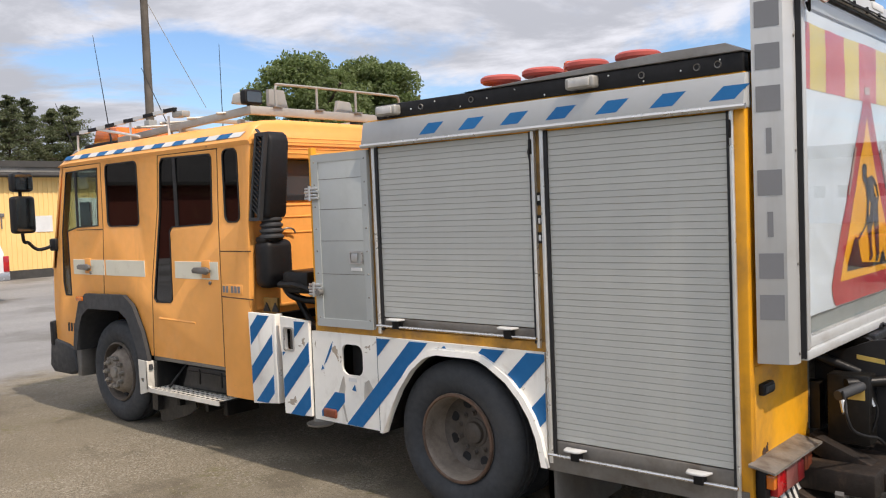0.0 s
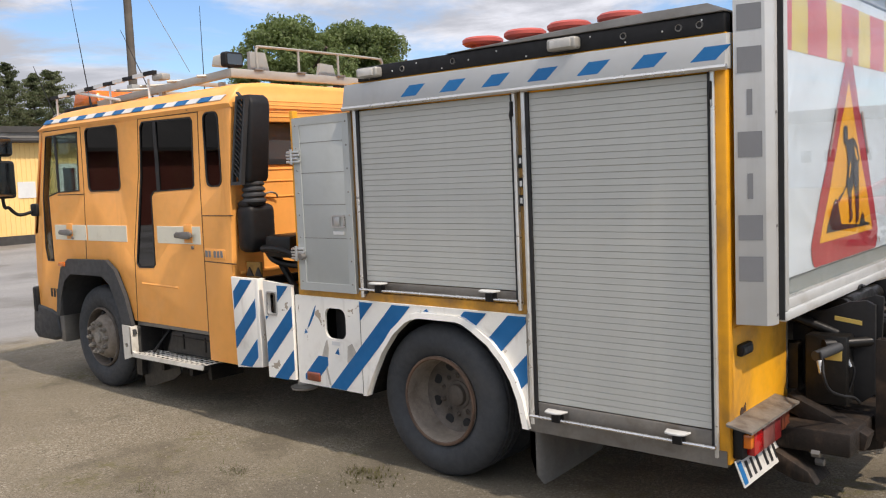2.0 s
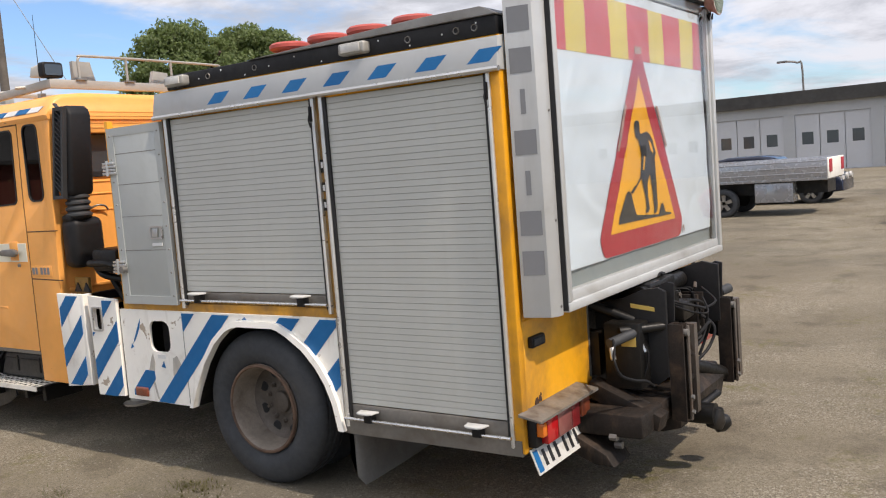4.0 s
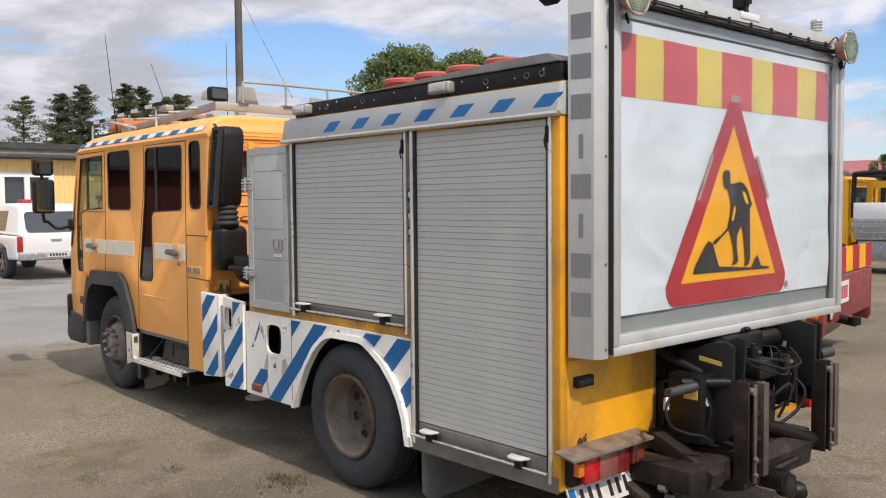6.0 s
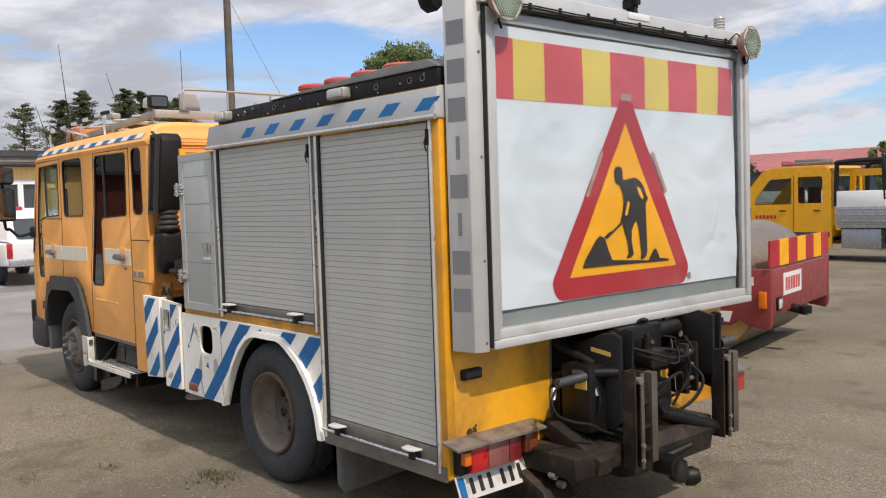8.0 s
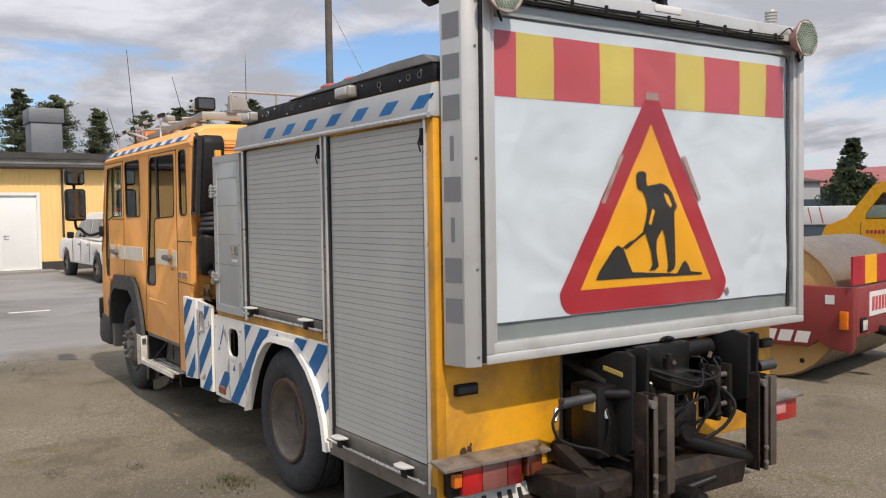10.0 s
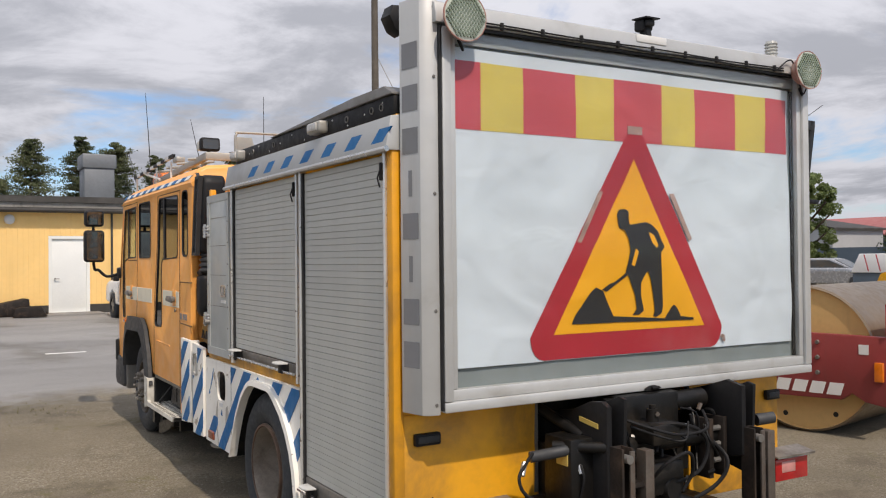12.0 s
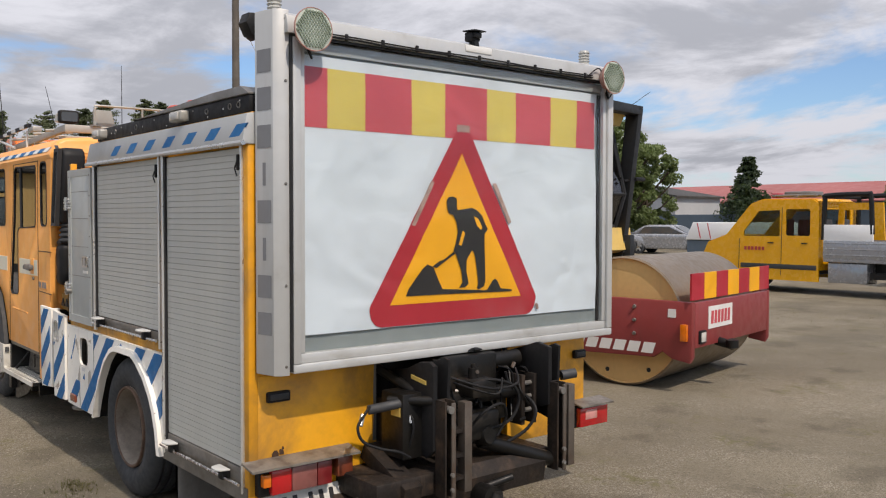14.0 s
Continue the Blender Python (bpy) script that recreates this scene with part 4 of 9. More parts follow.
for pts in ([(-4.36, 0.80), (-4.345, 0.83), (-4.29, 0.93), (-4.265, 0.965), (-4.285, 0.90), (-4.33, 0.83)], [(-4.39, 0.765), (-4.36, 0.775), (-4.375, 0.80)], [(-4.10, 0.66), (-4.07, 0.70), (-4.06, 0.655)], [(-3.33, 0.988), (-3.30, 1.006), (-3.285, 0.99)]):
    slab(bm, pts, "y", YS - 0.002, YS + 0.002)
pieces("torn_film", bm, M_BLUE, skirt, "torn remains of blue film")
bm = bm_new()
for pts in ([(-4.24, 0.60), (-4.19, 0.72), (-4.17, 0.75), (-4.16, 0.68), (-4.18, 0.56), (-4.15, 0.44), (-4.17, 0.45), (-4.20, 0.57)], [(-3.98, 0.72), (-3.94, 0.74), (-3.90, 0.68), (-3.92, 0.60), (-3.97, 0.55), (-3.99, 0.62)]):
    slab(bm, pts, "y", YS - 0.0012, YS + 0.002)
pieces("bare_patch", bm, M_BARE, skirt, "bare grey patch where paint has worn")
bm = bm_new()
box(bm, -4.2, -3.97, YL + 0.10, YL + 0.11, 0.7, 1.0)
part("filler_back", bm, M_GASKETSHADE, skirt)
bm = bm_new()
box(bm, -4.125, -4.05, YL - 0.0145, YL - 0.010, 0.715, 0.74)
box(bm, -3.37, -3.22, YL - 0.0145, YL - 0.010, 0.955, 0.99)
pieces("sticker", bm, M_WHITEFILM, skirt)
bm = bm_new()
box(bm, -3.8585, -3.8545, YL - 0.0135, YL - 0.010, 0.43, 1.018)
part("panel_seam", bm, M_STEEL, skirt)
bm = bm_new()
box(bm, -4.375, -4.25, YL - 0.028, YL - 0.010, 0.455, 0.515, 0.01, 3)
part("side_marker", bm, M_AMBERDIRTY, skirt, "dirty amber side marker lamp")

# two striped panels ahead of the skirt
bm = bm_new()
sheet(bm, [(-4.765, 0.432), (-4.487, 0.442), (-4.482, 1.085), (-4.78, 1.105)], [rounded(-4.737, -4.647, 0.878, 1.025, 0.02, 3)], "y", YL - 0.03, YL - 0.005)
pb = part("striped_panel", bm, M_WHITE, truck, "white and blue striped panel with a grip hole")
bm = bm_new()
sheet(bm, rounded(-4.749, -4.635, 0.868, 1.035, 0.022, 3), [rounded(-4.738, -4.646, 0.879, 1.024, 0.018, 3)], "y", YL - 0.036, YL - 0.029)
part("grip_frame", bm, M_ALU, pb)
bm = bm_new()
box(bm, -4.74, -4.64, YL + 0.02, YL + 0.03, 0.84, 1.05)
part("grip_back", bm, M_STEEL, pb)
clipped_stripes((-4.63, -4.489, 0.435, 1.078), -5.298, 0.298, 0.137, 1.0, [], YL - 0.0302, "stripe", pb, M_BLUE)
clipped_stripes((-4.763, -4.63, 0.435, 0.86), -5.298, 0.298, 0.137, 1.0, [], YL - 0.0302, "stripe", pb, M_BLUE)
bm = bm_new()
slab(bm, [(-5.12, 0.46), (-4.868, 0.485), (-4.868, 1.113), (-5.14, 1.115)], "y", YL - 0.03, YL - 0.002, 0.004)
box(bm, -4.872, -4.835, YL - 0.03, YL + 0.04, 0.487, 1.112, 0.004)
pa = part("striped_panel", bm, M_WHITE, truck, "white and blue striped panel behind the cab")
clipped_stripes((-5.118, -4.875, 0.48, 1.10), -5.650, 0.284, 0.130, 1.0, [], YL - 0.0302, "stripe", pa, M_BLUE)

# wheels


def tyre(c, out, width, r):
    """A truck tyre with a grooved tread, rounded shoulders and a marked sidewall; out is +1 or -1 along y."""
    b = bm_new()
    w, h = width, 0.568 * r
    prof = [(h, 0.03), (h + 0.025, 0.008), (h + 0.07, -0.004), (r - 0.10, -0.008), (r - 0.045, 0.004), (r - 0.018, 0.022), (r - 0.004, 0.045)]
    for g in (0.28, 0.5, 0.72):
        prof += [(r, g * w - 0.012), (r - 0.014, g * w - 0.009), (r - 0.014, g * w + 0.009), (r, g * w + 0.012)]
    prof += [(r - 0.004, w - 0.045), (r - 0.03, w - 0.01), (r - 0.09, w), (h + 0.02, w), (h, w - 0.03)]
    lathe(b, prof, c, (0, -out, 0), 56)
    return b


def wheel(c, out, rear):
    r = 0.459
    b = tyre(c, out, 0.265, r)
    wh = part("wheel", b, M_RUBBER, truck, "worn black truck tyre on a dirty steel rim", 50)
    d = (0, -out, 0)
    b = bm_new()
    if rear:
        prof = [(0.268, 0.016), (0.262, 0.002), (0.252, 0.0), (0.244, 0.010), (0.238, 0.05), (0.232, 0.13), (0.222, 0.160)]
        lathe(b, prof, c, d, 48)
        part("rim", b, M_RIM, wh, "dished rusty rear rim")
        b = bm_new()
        lathe(b, [(0.268, 0.012), (0.2635, -0.001), (0.252, -0.003), (0.246, 0.004)], c, d, 48)
        part("rim_lip", b, M_RUSTLIP, wh, "rusty rim lip")
        b = bm_new()
        lathe(b, [(0.225, 0.155), (0.214, 0.172), (0.190, 0.186), (0.150, 0.192), (0.13, 0.186), (0.0, 0.186)], c, d, 48)
        part("wheel_disc", b, M_RIMDISC, wh, "grimy brown wheel disc")
        b = bm_new()
        lathe(b, [(0.0, 0.148), (0.05, 0.150), (0.062, 0.156), (0.068, 0.176), (0.085, 0.180), (0.09, 0.190)], c, d, 32)
        part("hub", b, M_RIMDISC, wh)
        for i in range(8):
            t = radians(64 + i * 45)
            b = bm_new()
            p = Vector((c[0] + 0.180 * math.cos(t), c[1] - out * 0.186, c[2] + 0.180 * math.sin(t)))
            lathe(b, [(0, -0.003), (0.029, -0.003), (0.033, 0.002), (0.033, 0.02)], p, d, 16)
            part("hand_hole", b, M_GASKETSHADE, wh)
        for i in range(10):
            t = radians(18 + i * 36)
            b = bm_new()
            p = Vector((c[0] + 0.118 * math.cos(t), c[1] - out * 0.190, c[2] + 0.118 * math.sin(t)))
            lathe(b, [(0, -0.030), (0.010, -0.030), (0.012, -0.018), (0.016, -0.016), (0.016, 0.0)], p, d, 6)
            part("wheel_nut", b, M_RIMDISC, wh)
    else:
        prof = [(0.268, 0.016), (0.261, 0.002), (0.252, 0.0), (0.245, 0.012), (0.240, 0.055), (0.234, 0.10), (0.226, 0.105)]
        lathe(b, prof, c, d, 48)
        part("rim", b, M_RIMDISC, wh, "dirty grey front rim")
        b = bm_new()
        lathe(b, [(0.228, 0.10), (0.220, 0.08), (0.200, 0.045), (0.178, 0.010), (0.165, -0.012), (0.150, -0.020), (0.0, -0.020)], c, d, 48)
        part("wheel_disc", b, M_RIM, wh, "grimy grey-brown wheel disc")
        b = bm_new()
        lathe(b, [(0.0, -0.052), (0.042, -0.052), (0.050, -0.046), (0.054, -0.030), (0.084, -0.028), (0.09, -0.018)], c, d, 28)
        part("hub", b, M_HUB, wh, "grey front hub")
        for i in range(10):
            t = radians(i * 36)
            p = Vector((c[0] + 0.128 * math.cos(t), c[1], c[2] + 0.128 * math.sin(t)))
            b = bm_new()
            lathe(b, [(0, -0.072), (0.013, -0.072), (0.015, -0.052), (0.023, -0.050), (0.023, -0.018)], p, d, 6)
            part("wheel_nut", b, M_HUB, wh)
        for i in range(8):
            t = radians(10 + i * 45)
            b = bm_new()
            p = Vector((c[0] + 0.203 * math.cos(t), c[1] - out * 0.045, c[2] + 0.203 * math.sin(t)))
            lathe(b, [(0, -0.006), (0.021, -0.006), (0.025, 0.004), (0.025, 0.03)], p, d, 12)
            part("hand_hole", b, M_GASKETSHADE, wh)
    return wh


RW, FW = (-3.262, 3.857, 0.456), (-7.31, 3.965, 0.456)
wheel(RW, -1, True)
wheel(FW, -1, False)
wheel((RW[0], 2 * 5.09 - RW[1], RW[2]), 1, True)
wheel((FW[0], 2 * 5.09 - FW[1], FW[2]), 1, False)
for y in (4.19, 5.72):
    bm = tyre((RW[0], y, RW[2]), -1, 0.265, 0.459)
    part("inner_tyre", bm, M_RUBBER, truck, "inner twin tyre", 50)
for y0, y1 in ((5.68, 6.3),):
    bm = bm_new()
    slab(bm, [(-2.56, 0.44), (-2.53, 0.44), (-2.47, 0.15), (-2.44, 0.09), (-2.47, 0.09), (-2.51, 0.15)], "y", y0, y1)
    part("mud_flap", bm, M_RUBBER, truck, "black rubber mud flap")
bm = bm_new()
# its near edge curls forward, its lower corner is cut away
fl = [(-2.67, 3.935), (-2.635, 3.935), (-2.605, 3.96), (-2.59, 4.05), (-2.575, 4.25), (-2.555, 4.5)]
lows = [0.21, 0.11, 0.06, 0.07, 0.09, 0.12]
lay = [[bm.verts.new((x_ + o_, y_, z_)) for (x_, y_), lo_ in zip(fl, lows) for z_ in (lo_, 0.47)] for o_ in (0.0, 0.008)]
for i in range(len(fl) - 1):
    for q in lay:
        bm.faces.new((q[2 * i], q[2 * i + 2], q[2 * i + 3], q[2 * i + 1]))
    for k in (0, 1):
        bm.faces.new((lay[0][2 * i + k], lay[1][2 * i + k], lay[1][2 * i + 2 + k], lay[0][2 * i + 2 + k]))
for i in (0, len(fl) - 1):
    bm.faces.new((lay[0][2 * i], lay[0][2 * i + 1], lay[1][2 * i + 1], lay[1][2 * i]))
bmesh.ops.recalc_face_normals(bm, faces=bm.faces[:])
part("mud_flap", bm, M_FLAP, truck, "dusty grey curled mud flap", 50)
bm = bm_new()
lathe(bm, [(0, 0), (0.09, 0.0), (0.10, 0.015), (0.05, 0.03), (0.03, 0.12), (0, 0.12)], (-4.62, 4.0, 0.33), (0, 0, 1), 18)
part("drain_cup", bm, M_RACK, truck)

# ---------------------------------------------------------------- the cab
CL, CR = 3.92, 6.26
DRIP = 2.355


SIDE = [(-5.25, 0.435), (-5.265, 1.15), (-5.235, 1.75), (-5.19, 2.2), (-5.165, DRIP), (-8.045, DRIP), (-8.20, 1.85), (-8.345, 1.36), (-8.37, 1.0), (-8.35, 0.62), (-7.93, 0.62), (-7.885, 0.82), (-7.78, 1.06), (-7.62, 1.14),
        (-7.00, 1.15), (-6.86, 1.06), (-6.74, 0.86), (-6.66, 0.66), (-5.61, 0.655), (-5.61, 0.435)]
W1 = [(-7.985, 2.275), (-7.40, 2.285), (-7.43, 1.765), (-7.83, 1.755), (-8.01, 1.72), (-8.00, 1.12), (-8.12, 1.12), (-8.15, 1.25), (-8.12, 1.72)]
W2 = rounded(-7.265, -6.735, 1.755, 2.305, 0.05, 4)
W3 = [(-6.345, 2.30), (-5.68, 2.29), (-5.655, 2.26), (-5.68, 1.775), (-5.71, 1.75), (-6.235, 1.735), (-6.275, 1.70), (-6.285, 1.15), (-6.32, 1.12), (-6.53, 1.115), (-6.565, 1.15), (-6.42, 1.85), (-6.38, 2.26)]
W4 = rounded(-5.52, -5.33, 1.76, 2.31, 0.055, 4)
for y, sgn in ((CL, 1), (CR - 0.06, 1)):
    bm = bm_new()
    sheet(bm, SIDE, [W1, W2, W3, W4], "y", y, y + 0.06)
    bmesh.ops.bevel(bm, geom=[e for e in bm.edges if len(e.link_faces) == 2 and e.calc_face_angle(0) > 1.0], offset=0.008, segments=2, affect="EDGES", profile=0.5)
    cs = part("cab_side", bm, M_ORANGE, truck, "faded orange cab side with tinted windows")
    if y == CL:
        cab = cs
# roof, rear wall, floor, front
bm = bm_new()
sec = [(CL - 0.004, DRIP - 0.03), (CL - 0.016, DRIP), (CL - 0.006, DRIP + 0.022), (CL + 0.022, DRIP + 0.065), (CL + 0.06, DRIP + 0.115), (CL + 0.12, DRIP + 0.145), (CL + 0.3, DRIP + 0.16)]
sec = sec + [(CL + CR - a, b) for a, b in reversed(sec)]
rows = []
for x, k in ((-5.163, 0.80), (-5.172, 0.93), (-5.195, 1.0), (-6.0, 1.0), (-7.4, 0.98), (-7.85, 0.9), (-8.03, 0.70), (-8.09, 0.35), (-8.10, 0.05)):
    rows.append([bm.verts.new((x, a, DRIP - 0.03 + (b - DRIP + 0.03) * k)) for a, b in sec])
for p, q in zip(rows, rows[1:]):
    for i in range(len(p)):
        bm.faces.new((p[i], p[(i + 1) % len(p)], q[(i + 1) % len(p)], q[i]))
bm.faces.new(rows[0])
bm.faces.new(rows[-1][::-1])
bmesh.ops.recalc_face_normals(bm, faces=bm.faces[:])
roof = part("cab_roof", bm, M_ORANGE, truck, "orange cab roof with rounded edges", 42)
bm = bm_new()
for z in (2.345, 2.375):
    box(bm, -5.168, -5.160, CL + 0.06, CR - 0.06, z, z + 0.010, 0.003)
pieces("roof_swage", bm, M_ORANGE, roof)
bm = bm_new()
sheet(bm, [(CL + 0.03, 0.95), (CR - 0.03, 0.95), (CR - 0.03, DRIP), (CL + 0.03, DRIP)], [rounded(4.12, 6.06, 1.93, 2.24, 0.05)], "x", -5.33, -5.28)
rearw = part("cab_rear_wall", bm, M_ORANGE, truck, "orange cab rear wall")
bm = bm_new()
sheet(bm, rounded(4.10, 6.08, 1.91, 2.26, 0.06), [rounded(4.14, 6.04, 1.95, 2.22, 0.05)], "x", -5.285, -5.265)
part("rear_gasket", bm, M_GASKETSHADE, rearw)
bm = bm_new()
box(bm, -5.290, -5.284, 4.12, 6.06, 1.93, 2.24)
part("rear_window", bm, M_DARKPANE, rearw, "dark tinted rear window")
bm = bm_new()
for z in (1.10, 1.30):
    box(bm, -5.285, -5.27, 4.0, 6.1, z, z + 0.03, 0.008)
for z in (1.66, 1.78, 1.87):
    box(bm, -5.285, -5.272, 4.0, 6.1, z, z + 0.012, 0.004)
pieces("wall_rib", bm, M_ORANGE, rearw)
bm = bm_new()
tube(bm, bend([(-5.27, 4.24, 1.68), (-5.24, 4.28, 1.70), (-5.24, 4.34, 1.69), (-5.25, 4.37, 1.66)]), 0.007)
part("grab_hook", bm, M_STEEL, rearw)
bm = bm_new()
box(bm, -5.31, -5.178, CL + 0.025, CR - 0.025, 2.225, 2.42, 0.012)
for z in (2.262, 2.298):
    box(bm, -5.185, -5.172, CL + 0.05, CR - 0.05, z, z + 0.008, 0.003)
part("rear_upper_panel", bm, M_ORANGE, rearw, "orange panel above the rear window")
bm = bm_new()
box(bm, -8.2, -5.22, CL + 0.05, CR - 0.05, 1.0, 1.06)
box(bm, -6.75, -6.7, CL + 0.06, CR - 0.06, 1.06, 1.55)
box(bm, -8.2, -7.9, CL + 0.1, CR - 0.1, 1.06, 1.62, 0.05)
part("cab_floor", bm, M_BLACK, truck, "dark cab interior")
for y in (4.15, 5.45):
    for x in (-7.35, -6.0):
        bm = bm_new()
        box(bm, x - 0.25, x + 0.25, y, y + 0.5, 1.12, 1.32, 0.05, 3)
        slab(bm, [(x + 0.14, 1.28), (x + 0.27, 1.28), (x + 0.36, 2.0), (x + 0.24, 2.0)], "y", y + 0.02, y + 0.48, 0.03)
        part("cab_seat", bm, M_SEAT, truck, "dark cloth cab seat")
bm = bm_new()
lathe(bm, [(0.22, -0.012), (0.235, 0.0), (0.22, 0.012), (0.205, 0.0), (0.22, -0.012)], (-7.72, 4.45, 1.62), (-0.5, 0, -0.85), 28)
rod(bm, (-7.95, 4.45, 1.4), (-7.72, 4.45, 1.62), 0.03)
part("steering_wheel", bm, M_BLACK, truck)
# front: lower panel, windscreen, bumper
bm = bm_new()
slab(bm, [(-8.39, 0.62), (-8.41, 1.0), (-8.385, 1.36), (-8.33, 1.40), (-8.28, 1.36), (-8.28, 0.62)], "y", CL + 0.01, CR - 0.01, 0.03, 3)
part("cab_front", bm, M_ORANGE, truck, "orange front panel")
bm = bm_new()
slab(bm, [(-8.365, 1.40), (-8.36, 1.405), (-8.09, 2.32), (-8.095, 2.32)], "y", CL + 0.09, CR - 0.09)
part("windscreen", bm, M_CLEAR, truck, "clear windscreen")
bm = bm_new()
for y in (CL + 0.0, CR - 0.09):
    slab(bm, [(-8.375, 1.36), (-8.27, 1.36), (-8.01, 2.34), (-8.10, 2.34)], "y", y, y + 0.09, 0.015)
pieces("windscreen_post", bm, M_ORANGE, truck)
bm = bm_new()
slab(bm, [(-8.50, 0.42), (-8.47, 0.62), (-8.42, 0.70), (-8.1, 0.66), (-7.98, 0.62), (-7.96, 0.40), (-8.1, 0.36), (-8.42, 0.36)], "y", CL - 0.02, CR + 0.02, 0.03, 3)
bumper = part("front_bumper", bm, M_GREYPLASTIC, truck, "dark plastic bumper corner")
bm = bm_new()
box(bm, -8.44, -8.36, CL - 0.03, CL + 0.06, 0.62, 0.86, 0.02, 3)
part("corner_guard", bm, M_BLACK, bumper)
bm = bm_new()
box(bm, -7.99, -7.90, CL + 0.0, CL + 0.25, 0.36, 0.70, 0.02)
part("bumper_end", bm, M_STEEL, bumper)

# windows of the near side and their frames
for nm, W in (("front_window", W1), ("crew_window", W2), ("rear_door_window", W3), ("quarter_window", W4)):
    for y, g in ((CL, M_GLASS), (CR - 0.03, M_GLASS)):
        b = bm_new()
        slab(b, W, "y", y + 0.007, y + 0.012)
        part(nm, b, M_CLEAR if nm == "front_window" else M_GLASS, cab, "clear door window" if nm == "front_window" else "dark tinted window")
bm = bm_new()
box(bm, -7.825, -7.79, CL - 0.002, CL + 0.006, 1.76, 2.277)
box(bm, -6.19, -6.15, CL - 0.002, CL + 0.006, 1.742, 2.292)
box(bm, -6.445, -6.285, CL + 0.013, CL + 0.03, 1.66, 1.69)
pieces("window_bar", bm, M_GASKETSHADE, cab)


def inset(W, d):
    """The outline drawn in by d along its edges."""
    n = len(W)
    area = sum(W[i][0] * W[(i + 1) % n][1] - W[(i + 1) % n][0] * W[i][1] for i in range(n))
    s = 1 if area > 0 else -1
    out = []
    for i in range(n):
        p, q, r = Vector(W[i - 1]), Vector(W[i]), Vector(W[(i + 1) % n])
        a, b = (q - p).normalized(), (r - q).normalized()
        na, nb = Vector((-a.y, a.x)) * s, Vector((-b.y, b.x)) * s
        m = (na + nb).normalized()
        out.append(tuple(q + m * (d / max(0.45, m.dot(na)))))
    return out


for W in (W2, W4, W1, W3):
    bm = bm_new()
    sheet(bm, W, [inset(W, 0.009)], "y", CL - 0.003, CL + 0.006)
    part("window_gasket", bm, M_GASKETSHADE, cab)

# seams of the doors: dark gaps
bm = bm_new()
for pts in (((-7.335, DRIP - 0.03), (-7.345, 1.75), (-7.39, 1.15)), ((-6.40, DRIP - 0.03), (-6.44, 1.9), (-6.585, 1.25), (-6.61, 0.66)), ((-5.575, DRIP - 0.03), (-5.60, 1.75), (-5.61, 0.65)), ((-6.40, DRIP - 0.03), (-5.575, DRIP - 0.035)), ((-8.02, DRIP - 0.035), (-7.335, DRIP - 0.03)), ((-7.345, 1.735), (-7.83, 1.735)), ((-5.60, 1.545), (-5.22, 1.545)), ((-5.605, 1.20), (-5.22, 1.19))):
    tube(bm, [(x, CL + 0.0005, z) for x, z in pts], 0.0048, 6)
pieces("door_gap", bm, M_SEAM, cab)
bm = bm_new()
tube(bm, [(-6.50, CL + 0.007, 0.985), (-5.98, CL + 0.007, 0.975)], 0.012, 8)
part("door_crease", bm, M_ORANGE, cab)
for x0, x1 in ((-7.93, -7.36), (-7.33, -6.685), (-6.225, -5.635)):
    bm = bm_new()
    box(bm, x0, x1, CL - 0.004, CL + 0.004, 1.325, 1.462, 0.0015, 1)
    part("white_stripe", bm, M_STRIPE, cab, "cream-white reflective stripe")
for x in (-7.66, -5.80):
    bm = bm_new()
    box(bm, x - 0.05, x + 0.06, CL - 0.006, CL + 0.005, 1.335, 1.475, 0.003)
    part("handle_base", bm, M_ORANGE, cab)
    bm = bm_new()
    slab(bm, [(x - 0.13, 1.40), (x - 0.12, 1.375), (x + 0.06, 1.365), (x + 0.10, 1.385), (x + 0.10, 1.405), (x + 0.05, 1.425), (x - 0.10, 1.42)], "y", CL - 0.05, CL - 0.022, 0.01)
    box(bm, x - 0.02, x + 0.05, CL - 0.03, CL, 1.375, 1.415, 0.005)
    part("door_handle", bm, M_STEEL, cab, "grey metal door handle")
    bm = bm_new()
    rod(bm, (x + 0.06, CL - 0.004, 1.30 if x > -6 else 1.345), (x + 0.06, CL - 0.014, 1.30 if x > -6 else 1.345), 0.014)
    part("lock", bm, M_STEEL, cab)
bm = bm_new()
box(bm, -5.60, -5.34, CL - 0.002, CL + 0.004, 1.215, 1.295, 0.002)
part("model_badge_plate", bm, M_ORANGE, cab, "orange model badge strip")
bm = bm_new()
for k, (w, h) in enumerate(((0.03, 0.05), (0.025, 0.05), (0.03, 0.05), (0.03, 0.05), (0.028, 0.05))):
    x = -5.585 + k * 0.042 + (0.02 if k > 1 else 0)
    box(bm, x, x + w, CL - 0.004, CL, 1.232, 1.232 + h)
pieces("badge_bar", bm, M_GREYFILM, cab)
bm = bm_new()
for k in range(2):
    box(bm, -8.11 + k * 0.055, -8.075 + k * 0.055, CL - 0.003, CL, 0.78, 0.86)
box(bm, -8.0, -7.965, CL - 0.003, CL, 0.78, 0.86)
pieces("number_bar", bm, M_INK, cab)
bm = bm_new()
slab(bm, [(-5.2, 1.08), (-5.04, 1.06), (-5.04, 1.20), (-5.2, 1.20)], "y", 4.0, 4.02)
part("rear_corner_plate", bm, M_SILLBROWN, cab)
for x in (-5.16, -5.06):
    bm = bm_new()
    slab(bm, [(x - 0.04, 1.10), (x + 0.04, 1.10), (x, 1.165)], "y", 3.99, 4.0)
    part("warning_triangle", bm, M_INK, cab)

bm = bm_new()
box(bm, -6.64, -5.615, CL + 0.012, CL + 0.05, 0.625, 0.66, 0.006)
